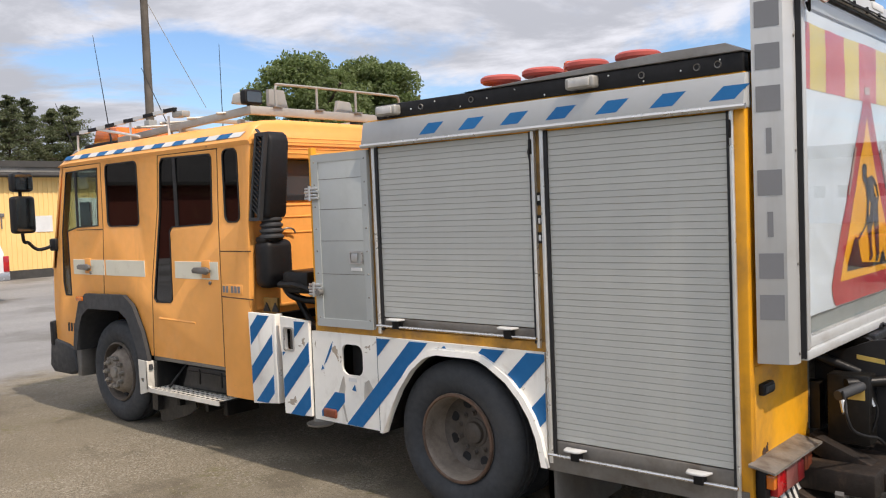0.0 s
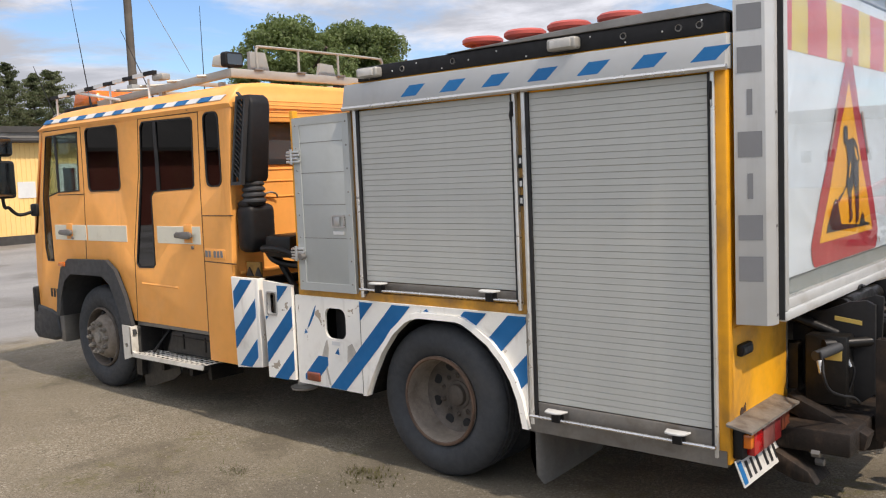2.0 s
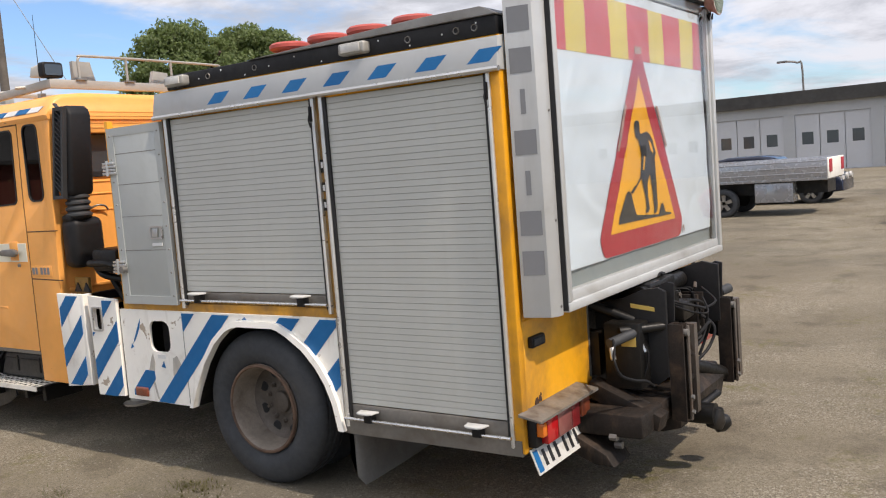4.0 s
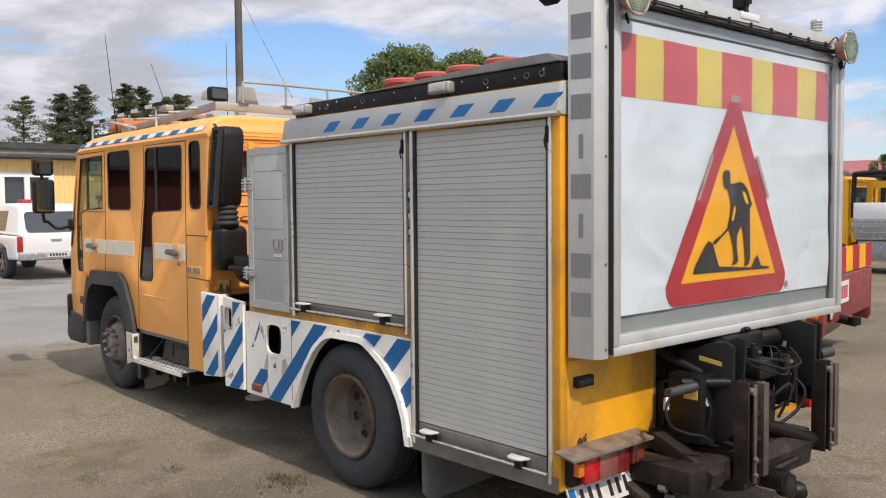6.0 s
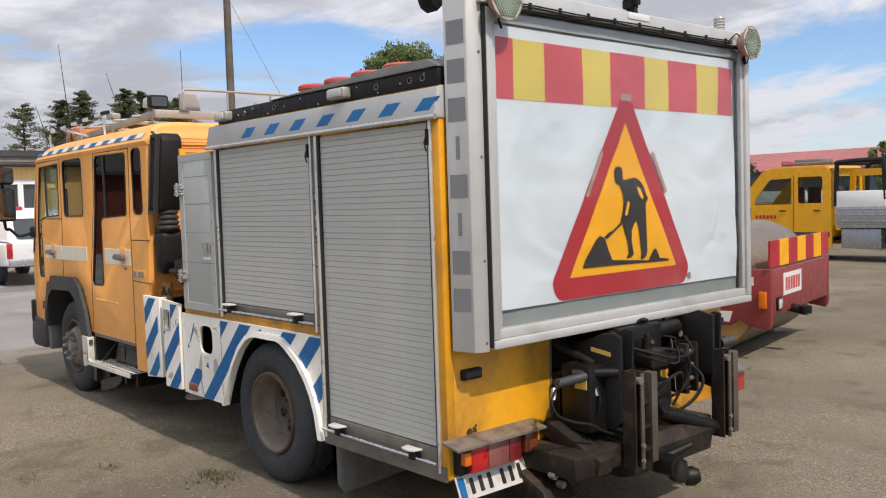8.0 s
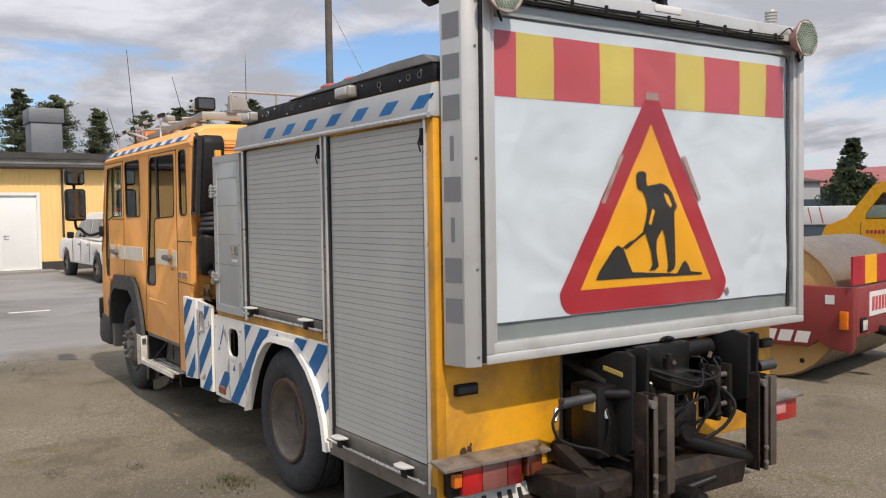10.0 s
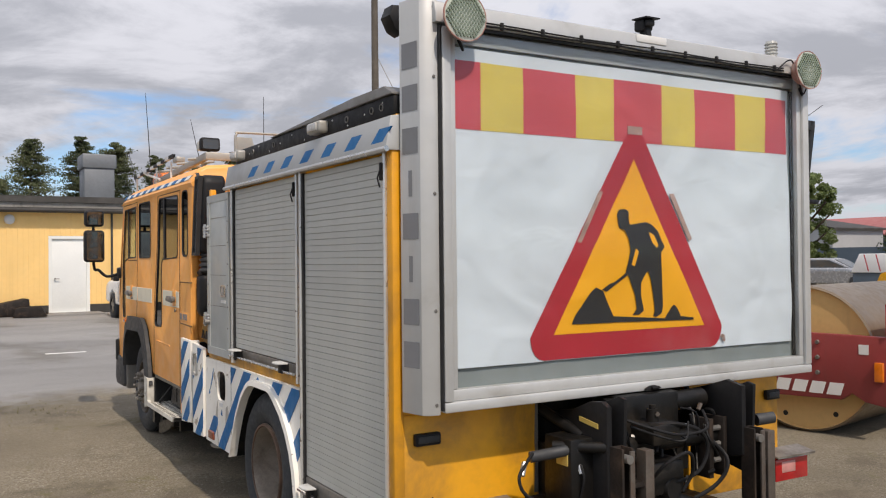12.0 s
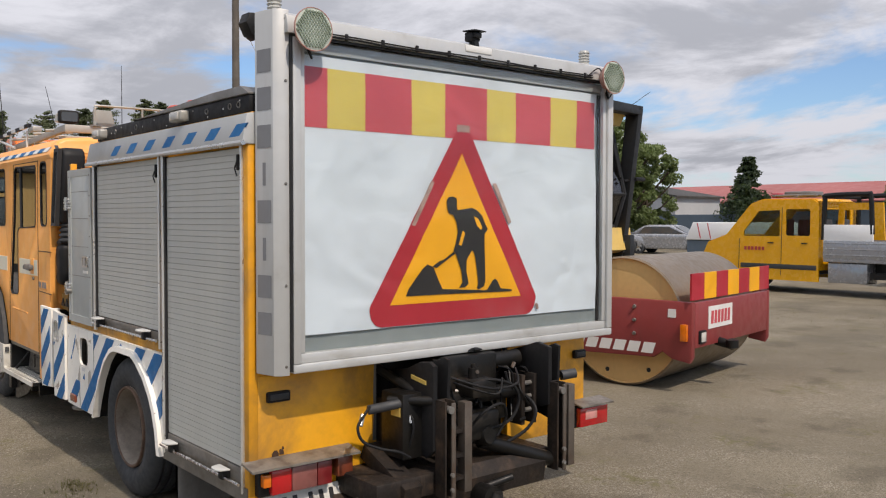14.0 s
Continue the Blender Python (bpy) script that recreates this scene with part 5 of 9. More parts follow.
part("door_sill", bm, M_STEEL, cab, "dark grimy sill under the doors")

# black front arch, step, mud guard
FA = [(-7.945, 0.62), (-7.90, 0.84), (-7.80, 1.07), (-7.66, 1.155), (-7.0, 1.165), (-6.86, 1.085), (-6.72, 0.86), (-6.615, 0.55)]
FI = [(-7.845, 0.62), (-7.80, 0.80), (-7.72, 0.95), (-7.60, 1.02), (-7.06, 1.03), (-6.93, 0.96), (-6.82, 0.78), (-6.745, 0.58)]
bm = bm_new()
o0 = [bm.verts.new((x, CL - 0.01, z)) for x, z in FA]
o1 = [bm.verts.new((x, CL - 0.045, z)) for x, z in FA]
i1 = [bm.verts.new((x, CL - 0.06, z)) for x, z in FI]
i0 = [bm.verts.new((x, CL + 0.32, z)) for x, z in FI]
for p, q in ((o0, o1), (o1, i1), (i1, i0)):
    for i in range(len(p) - 1):
        bm.faces.new((p[i], p[i + 1], q[i + 1], q[i]))
bmesh.ops.recalc_face_normals(bm, faces=bm.faces[:])
arch = part("front_wheel_arch", bm, M_GREYPLASTIC, truck, "dark grey plastic front wheel arch", 40)
bm = bm_new()
box(bm, -7.82, -7.70, CL - 0.06, CL - 0.03, 1.085, 1.125, 0.008)
part("arch_marker", bm, M_AMBER, arch, "small amber marker lamp")
bm = bm_new()
slab(bm, [(-6.68, 0.20), (-6.60, 0.20), (-6.58, 0.62), (-6.66, 0.62)], "y", CL + 0.0, CL + 0.42)
slab(bm, [(-6.67, 0.37), (-6.12, 0.33), (-6.10, 0.27), (-6.22, 0.20), (-6.55, 0.105), (-6.64, 0.10)], "y", CL + 0.05, CL + 0.062)
part("mud_flap", bm, M_TANK, arch, "black rubber mud flap")
bm = bm_new()
sheet(bm, [(-6.62, CL - 0.06), (-5.63, CL - 0.06), (-5.63, CL + 0.14), (-6.62, CL + 0.14)],
      [[(-6.59 + i * 0.068, CL - 0.044 + j * 0.046), (-6.548 + i * 0.068, CL - 0.044 + j * 0.046), (-6.548 + i * 0.068, CL - 0.012 + j * 0.046), (-6.59 + i * 0.068, CL - 0.012 + j * 0.046)] for i in range(14) for j in range(4)], "z", 0.3945, 0.398)
step = part("step_tread", bm, M_CREAM, truck, "perforated cream cab step")
bm = bm_new()
slab(bm, [(CL - 0.066, 0.366), (CL - 0.052, 0.366), (CL - 0.050, 0.3985), (CL - 0.062, 0.3985)], "x", -6.62, -5.625, 0.003)
part("step_lip", bm, M_CREAM, step)
# added plate, keeps sunlight from passing through the tread's holes
bm = bm_new()
box(bm, -6.60, -5.65, CL - 0.045, CL + 0.13, 0.352, 0.360)
part("step_light_stop", bm, M_CHASSIS, step, "dark plate added under the step to stop light")
bm = bm_new()
sheet(bm, [(-6.76, 0.33), (-6.62, 0.37), (-6.60, 0.40), (-6.64, 0.42), (-6.64, 0.62), (-6.77, 0.63)], [rounded(-6.735, -6.69, 0.44, 0.475, 0.008, 2)], "y", CL - 0.06, CL - 0.03)
box(bm, -6.66, -6.63, CL - 0.06, CL + 0.15, 0.38, 0.62, 0.006)
part("step_bracket", bm, M_CREAM, step, "cream painted step bracket")
bm = bm_new()
slab(bm, [(-6.36, 0.405), (-5.655, 0.405), (-5.655, 0.60), (-5.69, 0.615), (-6.22, 0.615), (-6.27, 0.595)], "y", CL + 0.085, CL + 0.45, 0.03, 3)
bbox = part("battery_box", bm, M_TANK, truck, "worn black battery box above the step")
bm = bm_new()
box(bm, -6.24, -5.67, CL + 0.079, CL + 0.12, 0.552, 0.562, 0.003)
for x in (-6.1, -5.8):
    box(bm, x, x + 0.025, CL + 0.078, CL + 0.10, 0.46, 0.58, 0.003)
pieces("box_strap", bm, M_CHASSIS, bbox)
bm = bm_new()
for x in (-6.3, -5.9, -5.65):
    box(bm, x, x + 0.04, CL + 0.0, CL + 0.3, 0.28, 0.39)
tube(bm, [(-6.40, CL, 0.42), (-6.32, CL + 0.12, 0.60)], 0.012)
pieces("step_stay", bm, M_CHASSIS, truck)

# roof: striped edge, rack, lamps, aerials
for i in range(18):
    x0 = -8.00 + i * 0.152
    bm = bm_new()
    e = [(CL - 0.002, DRIP + 0.027), (CL + 0.018, DRIP + 0.060)]
    q = [bm.verts.new(v) for v in ((x0, e[0][0] - 0.006, e[0][1] + 0.003), (x0 + 0.145, e[0][0] - 0.006, e[0][1] + 0.003), (x0 + 0.185, e[1][0] - 0.006, e[1][1] + 0.006), (x0 + 0.04, e[1][0] - 0.006, e[1][1] + 0.006))]
    f = bm.faces.new(q)
    r = bmesh.ops.extrude_face_region(bm, geom=[f])
    for v in r["geom"]:
        if isinstance(v, bmesh.types.BMVert):
            v.co.y += 0.008
            v.co.z -= 0.004
    bmesh.ops.recalc_face_normals(bm, faces=bm.faces[:])
    part("roof_mark", bm, M_BLUE if i % 2 == 0 else M_WHITEFILM, roof, "blue roof-edge mark" if i % 2 == 0 else "white roof-edge mark")
bm = bm_new()
ZR = 2.60
RX = -5.37
rack_main = box(bm_new(), RX - 0.025, RX + 0.02, 4.08, 6.10, ZR - 0.035, ZR + 0.03, 0.006)
for y in (4.10, 6.08):
    slab(bm, [(-7.3, 2.495), (RX, ZR - 0.03), (RX, ZR + 0.03), (-7.3, 2.55)], "y", y - 0.022, y + 0.022, 0.006)
    for x in (-7.1, -6.3, -5.5):
        box(bm, x - 0.02, x + 0.02, y - 0.02, y + 0.02, 2.47, 2.54)
for x in (-6.9, -6.4, -5.9):
    z = ZR - (RX - x) * 0.05
    box(bm, x - 0.02, x + 0.02, 4.12, 6.06, z - 0.02, z + 0.01, 0.005)
rack = part("roof_rack", rack_main, M_RACK, truck, "weathered aluminium roof rack")
pieces("rack_bar", bm, M_RACK, rack)
bm = bm_new()
tube(bm, bend([(RX, 4.34, ZR), (RX, 4.335, 2.76), (RX, 4.35, 2.80), (RX, 4.40, 2.812), (RX, 5.0, 2.815), (RX, 5.64, 2.812), (RX, 5.70, 2.80), (RX, 5.72, 2.76), (RX, 5.72, ZR)], 4), 0.0105)
for y in (4.755, 5.185):
    rod(bm, (RX, y, ZR), (RX, y, 2.81), 0.010, seg=8)
pieces("rack_rail", bm, M_RACK, rack, "bent galvanised tubular rack rail")
bm = bm_new()
for y in (4.335, 4.755, 5.185, 5.70):
    box(bm, RX - 0.04, RX + 0.04, y - 0.045, y + 0.045, ZR + 0.028, ZR + 0.04)
pieces("rail_foot", bm, M_STEEL, rack)
bm = bm_new()
slab(bm, [(4.37, ZR), (4.57, ZR), (4.52, 2.79), (4.37, 2.79)], "x", RX - 0.16, RX - 0.12, 0.004)
slab(bm, [(5.06, ZR), (5.28, ZR), (5.24, 2.74), (5.10, 2.75)], "x", RX - 0.16, RX - 0.12, 0.004)
pieces("rack_board", bm, M_RACK, rack, "grey end board on the rack")
bm = bm_new()
for y in (CL + 0.12, CR - 0.12):
    for i in range(11):
        if i % 2 == 0:
            x = -8.05 + i * 0.16
            z = 2.62 + i * 0.006
            box(bm, x, x + 0.16, y - 0.014, y + 0.014, z, z + 0.03)
pieces("dark_bar_piece", bm, M_BLACK, rack)
bm = bm_new()
for y in (CL + 0.12, CR - 0.12):
    for i in range(11):
        if i % 2:
            x = -8.05 + i * 0.16
            z = 2.62 + i * 0.006
            box(bm, x, x + 0.16, y - 0.014, y + 0.014, z, z + 0.03)
    for x in (-7.95, -7.0, -6.4):
        rod(bm, (x, y, 2.46), (x, y, 2.65), 0.01, seg=8)
    rod(bm, (-6.85, y, 2.52), (-7.6, y, 2.65), 0.012, seg=8)
pieces("light_bar_piece", bm, M_WHITEFILM, rack, "black and white ladder bar")
bm = bm_new()
tube(bm, bend([(-8.0, CL + 0.16, 2.48), (-8.09, CL + 0.16, 2.46), (-8.10, CL + 0.16, 2.40)], 4), 0.02)
for x in (-6.9, -6.5, -6.1, -5.7):
    rod(bm, (x, CL + 0.1, 2.60), (x + 0.15, CL + 0.4, 2.62), 0.012, seg=8)
box(bm, -6.35, -6.2, CL + 0.12, CL + 0.2, 2.63, 2.68, 0.01)
pieces("rack_fitting", bm, M_RACK, rack)
bm = bm_new()
box(bm, -8.05, -7.45, 4.15, 6.03, 2.50, 2.54, 0.01)
bar = part("beacon_bar", bm, M_BLACK, truck, "amber beacon bar on the cab roof")
for y0, y1 in ((4.20, 4.75), (5.43, 5.98)):
    bm = bm_new()
    slab(bm, [(-7.98, 2.54), (-7.48, 2.54), (-7.54, 2.67), (-7.62, 2.685), (-7.84, 2.685), (-7.92, 2.67)], "y", y0, y1, 0.02, 3)
    part("beacon_dome", bm, M_AMBER, bar, "amber plastic dome")
for y in (4.12,):
    bm = bm_new()
    slab(bm, rounded(y - 0.082, y + 0.082, 2.640, 2.752, 0.022), "x", -5.42, -5.355, 0.012, 3)
    rod(bm, (-5.41, y, 2.58), (-5.41, y, 2.67), 0.02)
    wl_ = part("work_lamp", bm, M_BLACK, truck, "black square work lamp on the roof")
    bm = bm_new()
    slab(bm, rounded(y - 0.066, y + 0.066, 2.657, 2.735, 0.014), "x", -5.357, -5.350)
    part("lamp_glass", bm, M_DARKPANE, wl_)
    bm = bm_new()
    slab(bm, [(-5.56, 2.66), (-5.42, 2.645), (-5.42, 2.745), (-5.53, 2.735)], "y", y - 0.07, y + 0.07, 0.02, 3)
    part("lamp_body", bm, M_CREAM, wl_, "pale lamp body")
for p, q in (((-7.40, 4.08, 2.47), (-7.60, 4.06, 3.50)), ((-8.07, 4.1, 2.40), (-8.32, 4.02, 2.96)), ((-7.40, 5.28, 2.5), (-7.40, 5.28, 3.53)), ((-7.1, 4.55, 2.5), (-7.6, 4.53, 3.25))):
    bm = bm_new()
    rod(bm, p, q, 0.006, 0.0025, 6)
    d = (Vector(q) - Vector(p)).normalized()
    rod(bm, p, Vector(p) + d * 0.12, 0.014, 0.008, 8)
    part("aerial", bm, M_BLACK, truck, "thin black whip aerial")

# air intake snorkel and filter
def leaning(b, y0, y1, x_top, x_low, z_low, z_top, bev):
    """A box whose near and far ends lean back towards the foot; x_top and x_low are the two ends."""
    slab(b, [(x_low[0], z_low), (x_low[1] - 0.02, z_low), (x_low[1], z_low + 0.03), (x_top[1], z_top - 0.07), (x_top[1] - 0.018, z_top - 0.022), (x_top[1] - 0.05, z_top), (x_top[0] + 0.02, z_top), (x_top[0], z_top - 0.03)], "y", y0, y1, bev, 4)
    return b


bm = leaning(bm_new(), 3.955, 4.14, (-5.10, -4.985), (-5.20, -5.045), 1.785, 2.405, 0.03)
sn = part("intake_snorkel", bm, M_BLACK, truck, "black plastic air intake behind the cab")
bm = bm_new()
for i in range(17):
    f = i / 16
    z = 1.79 + i * 0.034
    x0, x1 = -5.215 + 0.105 * f, -5.115 + 0.105 * f
    slab(bm, [(x0, z + 0.085), (x0, z + 0.094), (x1, z + 0.009), (x1, z)], "y", 3.928, 3.955)
pieces("intake_fin", bm, M_GREYPLASTIC, sn)
bm = bm_new()
sheet(bm, [(-5.225, 1.765), (-5.105, 1.765), (-4.995, 2.395), (-5.11, 2.395)], [[(-5.205, 1.79), (-5.125, 1.79), (-5.018, 2.37), (-5.095, 2.37)]], "y", 3.922, 3.957)
part("intake_grille_frame", bm, M_GREYPLASTIC, sn)
bm = bm_new()
prof = [(0.07, 0)]
for i in range(4):
    z = 0.0 + i * 0.042
    prof += [(0.068 + i * 0.003, z), (0.082 + i * 0.003, z + 0.012), (0.082 + i * 0.003, z + 0.024), (0.068 + i * 0.003, z + 0.036)]
lathe(bm, prof + [(0.0, 0.20)], (-5.13, 4.05, 1.79), (0, 0, -1), 22)
part("bellows", bm, M_GREYPLASTIC, sn, "ribbed rubber bellows")
bm = bm_new()
box(bm, -5.25, -5.075, 3.955, 4.21, 1.27, 1.625, 0.055, 4)
box(bm, -5.22, -5.10, 3.96, 4.14, 1.60, 1.65, 0.02)
part("air_filter", bm, M_BLACK, sn, "rounded black air filter box")
bm = bm_new()
for pts in (((-5.1, 4.1, 1.32), (-4.95, 4.06, 1.22), (-4.8, 4.12, 1.18), (-4.6, 4.1, 1.2)), ((-5.0, 4.0, 1.30), (-4.8, 4.0, 1.30), (-4.62, 4.05, 1.24)), ((-5.1, 4.2, 1.25), (-4.9, 4.2, 1.0), (-4.7, 4.15, 0.95))):
    tube(bm, bend(pts, 5), 0.026)
pieces("intake_pipe", bm, M_CHASSIS, sn)
bm = bm_new()
box(bm, -4.98, -4.70, 4.0, 4.3, 1.24, 1.40, 0.03)
part("filter_fitting", bm, M_CHASSIS, sn)
# black block put in place of the shade between cab and body
bm = bm_new()
box(bm, -5.17, -4.47, 4.5, 6.2, 0.75, 1.35, 0.03)
part("cab_gap_shade", bm, M_CHASSIS, truck, "black block for the shade in the gap behind the cab")

# mirrors on a bent arm
bm = bm_new()
tube(bm, bend([(-8.30, CL + 0.02, 1.60), (-8.36, 3.80, 1.56), (-8.37, 3.71, 1.63), (-8.36, 3.655, 1.70), (-8.36, 3.655, 2.30)], 6), 0.016)
box(bm, -8.35, -8.22, CL - 0.03, CL + 0.04, 1.54, 1.66, 0.02)
arm = part("mirror_arm", bm, M_BLACK, truck, "black mirror arm at the cab corner")
for z0, z1, w in ((1.72, 2.07, 0.105), (2.11, 2.29, 0.10)):
    bm = bm_new()
    box(bm, -8.40, -8.28, 3.655 - w, 3.655 + w, z0, z1, 0.035, 3)
    turn = Matrix.Translation((-8.36, 3.655, 0)) @ Matrix.Rotation(radians(2), 4, "Z") @ Matrix.Translation((8.36, -3.655, 0))
    bm.transform(turn)
    h = part("mirror_housing", bm, M_BLACK, arm, "black mirror housing")
    bm = bm_new()
    slab(bm, rounded(3.655 - w + 0.02, 3.655 + w - 0.02, z0 + 0.02, z1 - 0.02, 0.02), "x", -8.282, -8.277)
    bm.transform(turn)
    part("mirror_glass", bm, M_MIRROR, h)

# ---------------------------------------------------------------- the sign box at the rear
SX = -1.30                       # front plane of the frame
SY0, SY1, SZ0, SZ1 = 3.975, 6.37, 1.065, 2.815
bm = bm_new()
box(bm, -1.465, SX - 0.065, SY0, SY1, SZ0 + 0.01, SZ1 - 0.02)
signbox = part("sign_box", bm, M_ALUWHITE, truck, "rear road-works sign box with pale aluminium frame")
# frame with a stepped profile
for y0, y1, z0, z1 in ((SY0, SY0 + 0.045, SZ0 + 0.0455, SZ1 - 0.1), (SY1 - 0.05, SY1, SZ0 + 0.0455, SZ1 - 0.1), (SY0, SY1, SZ0, SZ0 + 0.045)):
    bm = bm_new()
    box(bm, SX - 0.05, SX + 0.012, y0, y1, z0, z1, 0.008)
    part("outer_frame", bm, M_ALUWHITE, signbox, "pale aluminium frame bar")
for y0, y1, z0, z1 in ((SY0 + 0.0455, SY0 + 0.075, SZ0 + 0.0955, SZ1 - 0.12), (SY1 - 0.085, SY1 - 0.0505, SZ0 + 0.0955, SZ1 - 0.12), (SY0 + 0.0455, SY1 - 0.0505, SZ0 + 0.0455, SZ0 + 0.095)):
    bm = bm_new()
    box(bm, SX - 0.05, SX - 0.004, y0, y1, z0, z1, 0.006)
    part("inner_frame", bm, M_ALUWHITE, signbox)
bm = bm_new()
slab(bm, [(SX - 0.17, SZ1 - 0.02), (SX - 0.16, SZ1 + 0.02), (SX - 0.06, SZ1 + 0.025), (SX - 0.0, SZ1 + 0.0), (SX + 0.012, SZ1 - 0.05), (SX + 0.012, SZ1 - 0.085), (SX - 0.17, SZ1 - 0.085)], "y", SY0 - 0.03, SY1, 0.006)
part("top_cover", bm, M_ALUWHITE, signbox, "rounded pale top cover")
bm = bm_new()
box(bm, SX - 0.03, SX + 0.002, SY0 + 0.04, SY1 - 0.05, SZ1 - 0.098, SZ1 - 0.087)
part("rubber_seal", bm, M_GASKETSHADE, signbox)
# the pane in front of the roll-up cloth, and the cloth
GY0, GY1, GZ0, GZ1 = SY0 + 0.075, SY1 - 0.085, SZ0 + 0.095, SZ1 - 0.11
bm = bm_new()
box(bm, SX - 0.012, SX - 0.008, GY0, GY1, GZ0, GZ1)
pane = part("front_pane", bm, M_SIGNGLASS, signbox, "clear glossy front pane")
pane.visible_shadow = False
CX = SX - 0.032                  # the cloth's plane
bm = bm_new()
NY, NZ = 60, 40
grid = []
for j in range(NZ + 1):
    row = []
    for i in range(NY + 1):
        y = GY0 + (GY1 - GY0 - 0.0) * i / NY
        z = GZ0 + (GZ1 - GZ0) * j / NZ
        row.append(bm.verts.new((CX - 0.011 + 0.002 * noise.noise((y * 2.3, z * 2.1, 0.3)), y, z)))
    grid.append(row)
for j in range(NZ):
    for i in range(NY):
        bm.faces.new((grid[j][i], grid[j][i + 1], grid[j + 1][i + 1], grid[j + 1][i]))
part("grey_backing", bm, M_SIGNGREY, signbox, "grey backing behind the cloth")
bm = bm_new()
CY0, CY1, CZ0, CZ1 = GY0 + 0.0, GY1 - 0.03, GZ0 + 0.085, GZ1 - 0.062


def cloth_x(y, z, lift):
    e = max(0.0, (y - (CY1 - 0.35)) / 0.35)
    wob = 0.006 * noise.noise((y * 3.1, z * 2.0, 1.7)) + 0.012 * e * noise.noise((y * 6.0, z * 3.2, 4.1)) + 0.0035 * noise.noise((y * 8 + z * 3, z * 6, 2.2))
    return CX + wob + lift


def cloth_edge(z):
    return CY1 + 0.018 * noise.noise((z * 3.5, 0.2, 8.8)) - 0.01


def cloth(pts_fn, lift, mat, name, label, n=26):
    """A patch of the cloth that follows its waves: pts_fn gives y from u, z, for v from bottom to top."""
    b = bm_new()
    rows_ = []
    for j in range(n + 1):
        v = j / n
        rows_.append([b.verts.new((cloth_x(y, z, lift), y, z)) for y, z in pts_fn(v, n)])
    for p, q in zip(rows_, rows_[1:]):
        for i in range(len(p) - 1):
            b.faces.new((p[i], p[i + 1], q[i + 1], q[i]))
    bmesh.ops.recalc_face_normals(b, faces=b.faces[:])
    return part(name, b, mat, signbox, label, 70)


def whole_cloth(v, n):
    z = CZ0 + (CZ1 - CZ0) * v
    e = cloth_edge(z)
    return [(CY0 + (e - CY0) * i / 48, z) for i in range(49)]


cloth(whole_cloth, 0.0, M_SIGNWHITE, "sign_cloth", "white roll-up sign cloth with soft creases", 36)
bm = bm_new()
box(bm, CX - 0.006, CX + 0.006, GY0, GY1, CZ1 + 0.012, GZ1 + 0.004, 0.004)
part("roller_band", bm, M_SIGNBAND, signbox, "grey band where the cloth rolls up")
# black strip laid in for the recess shade beside the cloth
bm = bm_new()
box(bm, CX - 0.008, CX + 0.002, CY1 + 0.008, GY1, GZ0, CZ1, 0.003)
part("edge_shade", bm, M_GASKETSHADE, signbox, "black strip for the shade beside the cloth's free edge")
KZ0, KZ1 = 2.286, 2.587
edges_y = [4.053, 4.194, 4.427, 4.733, 4.966, 5.281, 5.513, 5.815, 6.050, 6.235]
for k in range(9):
    y0, y1 = edges_y[k], edges_y[k + 1]
    cloth(lambda v, n, y0=y0, y1=y1: [(min(y0 + (y1 - y0) * i / 8, cloth_edge(KZ0 + (KZ1 - KZ0) * v)), KZ0 + (KZ1 - KZ0) * v) for i in range(9)], 0.0015,
          M_SIGNPINK if k % 2 == 0 else M_SIGNYEL, "checker_field", "faded red field" if k % 2 == 0 else "pale yellow field", 8)


def tri_patch(apex, left, right, lift, mat, name, label, top=0.0):
    def fn(v, n):
        out = []
        a = Vector(left) + (Vector(apex) - Vector(left)) * v
        b = Vector(right) + (Vector(apex) - Vector(right)) * v
        for i in range(17):
            p = a + (b - a) * (i / 16)
            out.append((p.x, p.y))
        return out
    return cloth(lambda v, n: fn(v * (1 - top), n), lift, mat, name, label, 30)


def border_row(v, n):
    """The red border's rows: slanting sides, round lower corners, a cut-off tip."""
    z = 1.249 + (2.357 - 1.249) * v ** 1.35
    f = max(0.0, (z - 1.36) / (2.357 - 1.36))
    k = max(0.0, (1.36 - z) / 0.111)
    r = 0.085 * (1 - math.sqrt(max(0.0, 1 - k * k)))
    wave = 0.012 * noise.noise((z * 4.0, 0.0, 3.3)) * (1 - f)
    a, b = 4.448 + (5.066 - 4.448) * f + r + wave, 5.695 + (5.134 - 5.695) * f - r + wave * 0.5
    return [(a + (b - a) * i / 16, z) for i in range(17)]


cloth(border_row, 0.003, M_SIGNRED, "warning_border", "red warning triangle border", 40)
tri_patch((5.09, 2.203), (4.583, 1.364), (5.562, 1.364), 0.0045, M_SIGNORANGE, "warning_field", "orange-yellow triangle field", 0.0)


def flat(pts, lift, mat, name, label):
    b = bm_new()
    v = [b.verts.new((cloth_x(y, z, lift), y, z)) for y, z in pts]
    es = [b.edges.new((v[i], v[(i + 1) % len(v)])) for i in range(len(v))]
    bmesh.ops.triangle_fill(b, use_beauty=True, use_dissolve=False, edges=es, normal=(1, 0, 0))
    return part(name, b, mat, signbox, label)


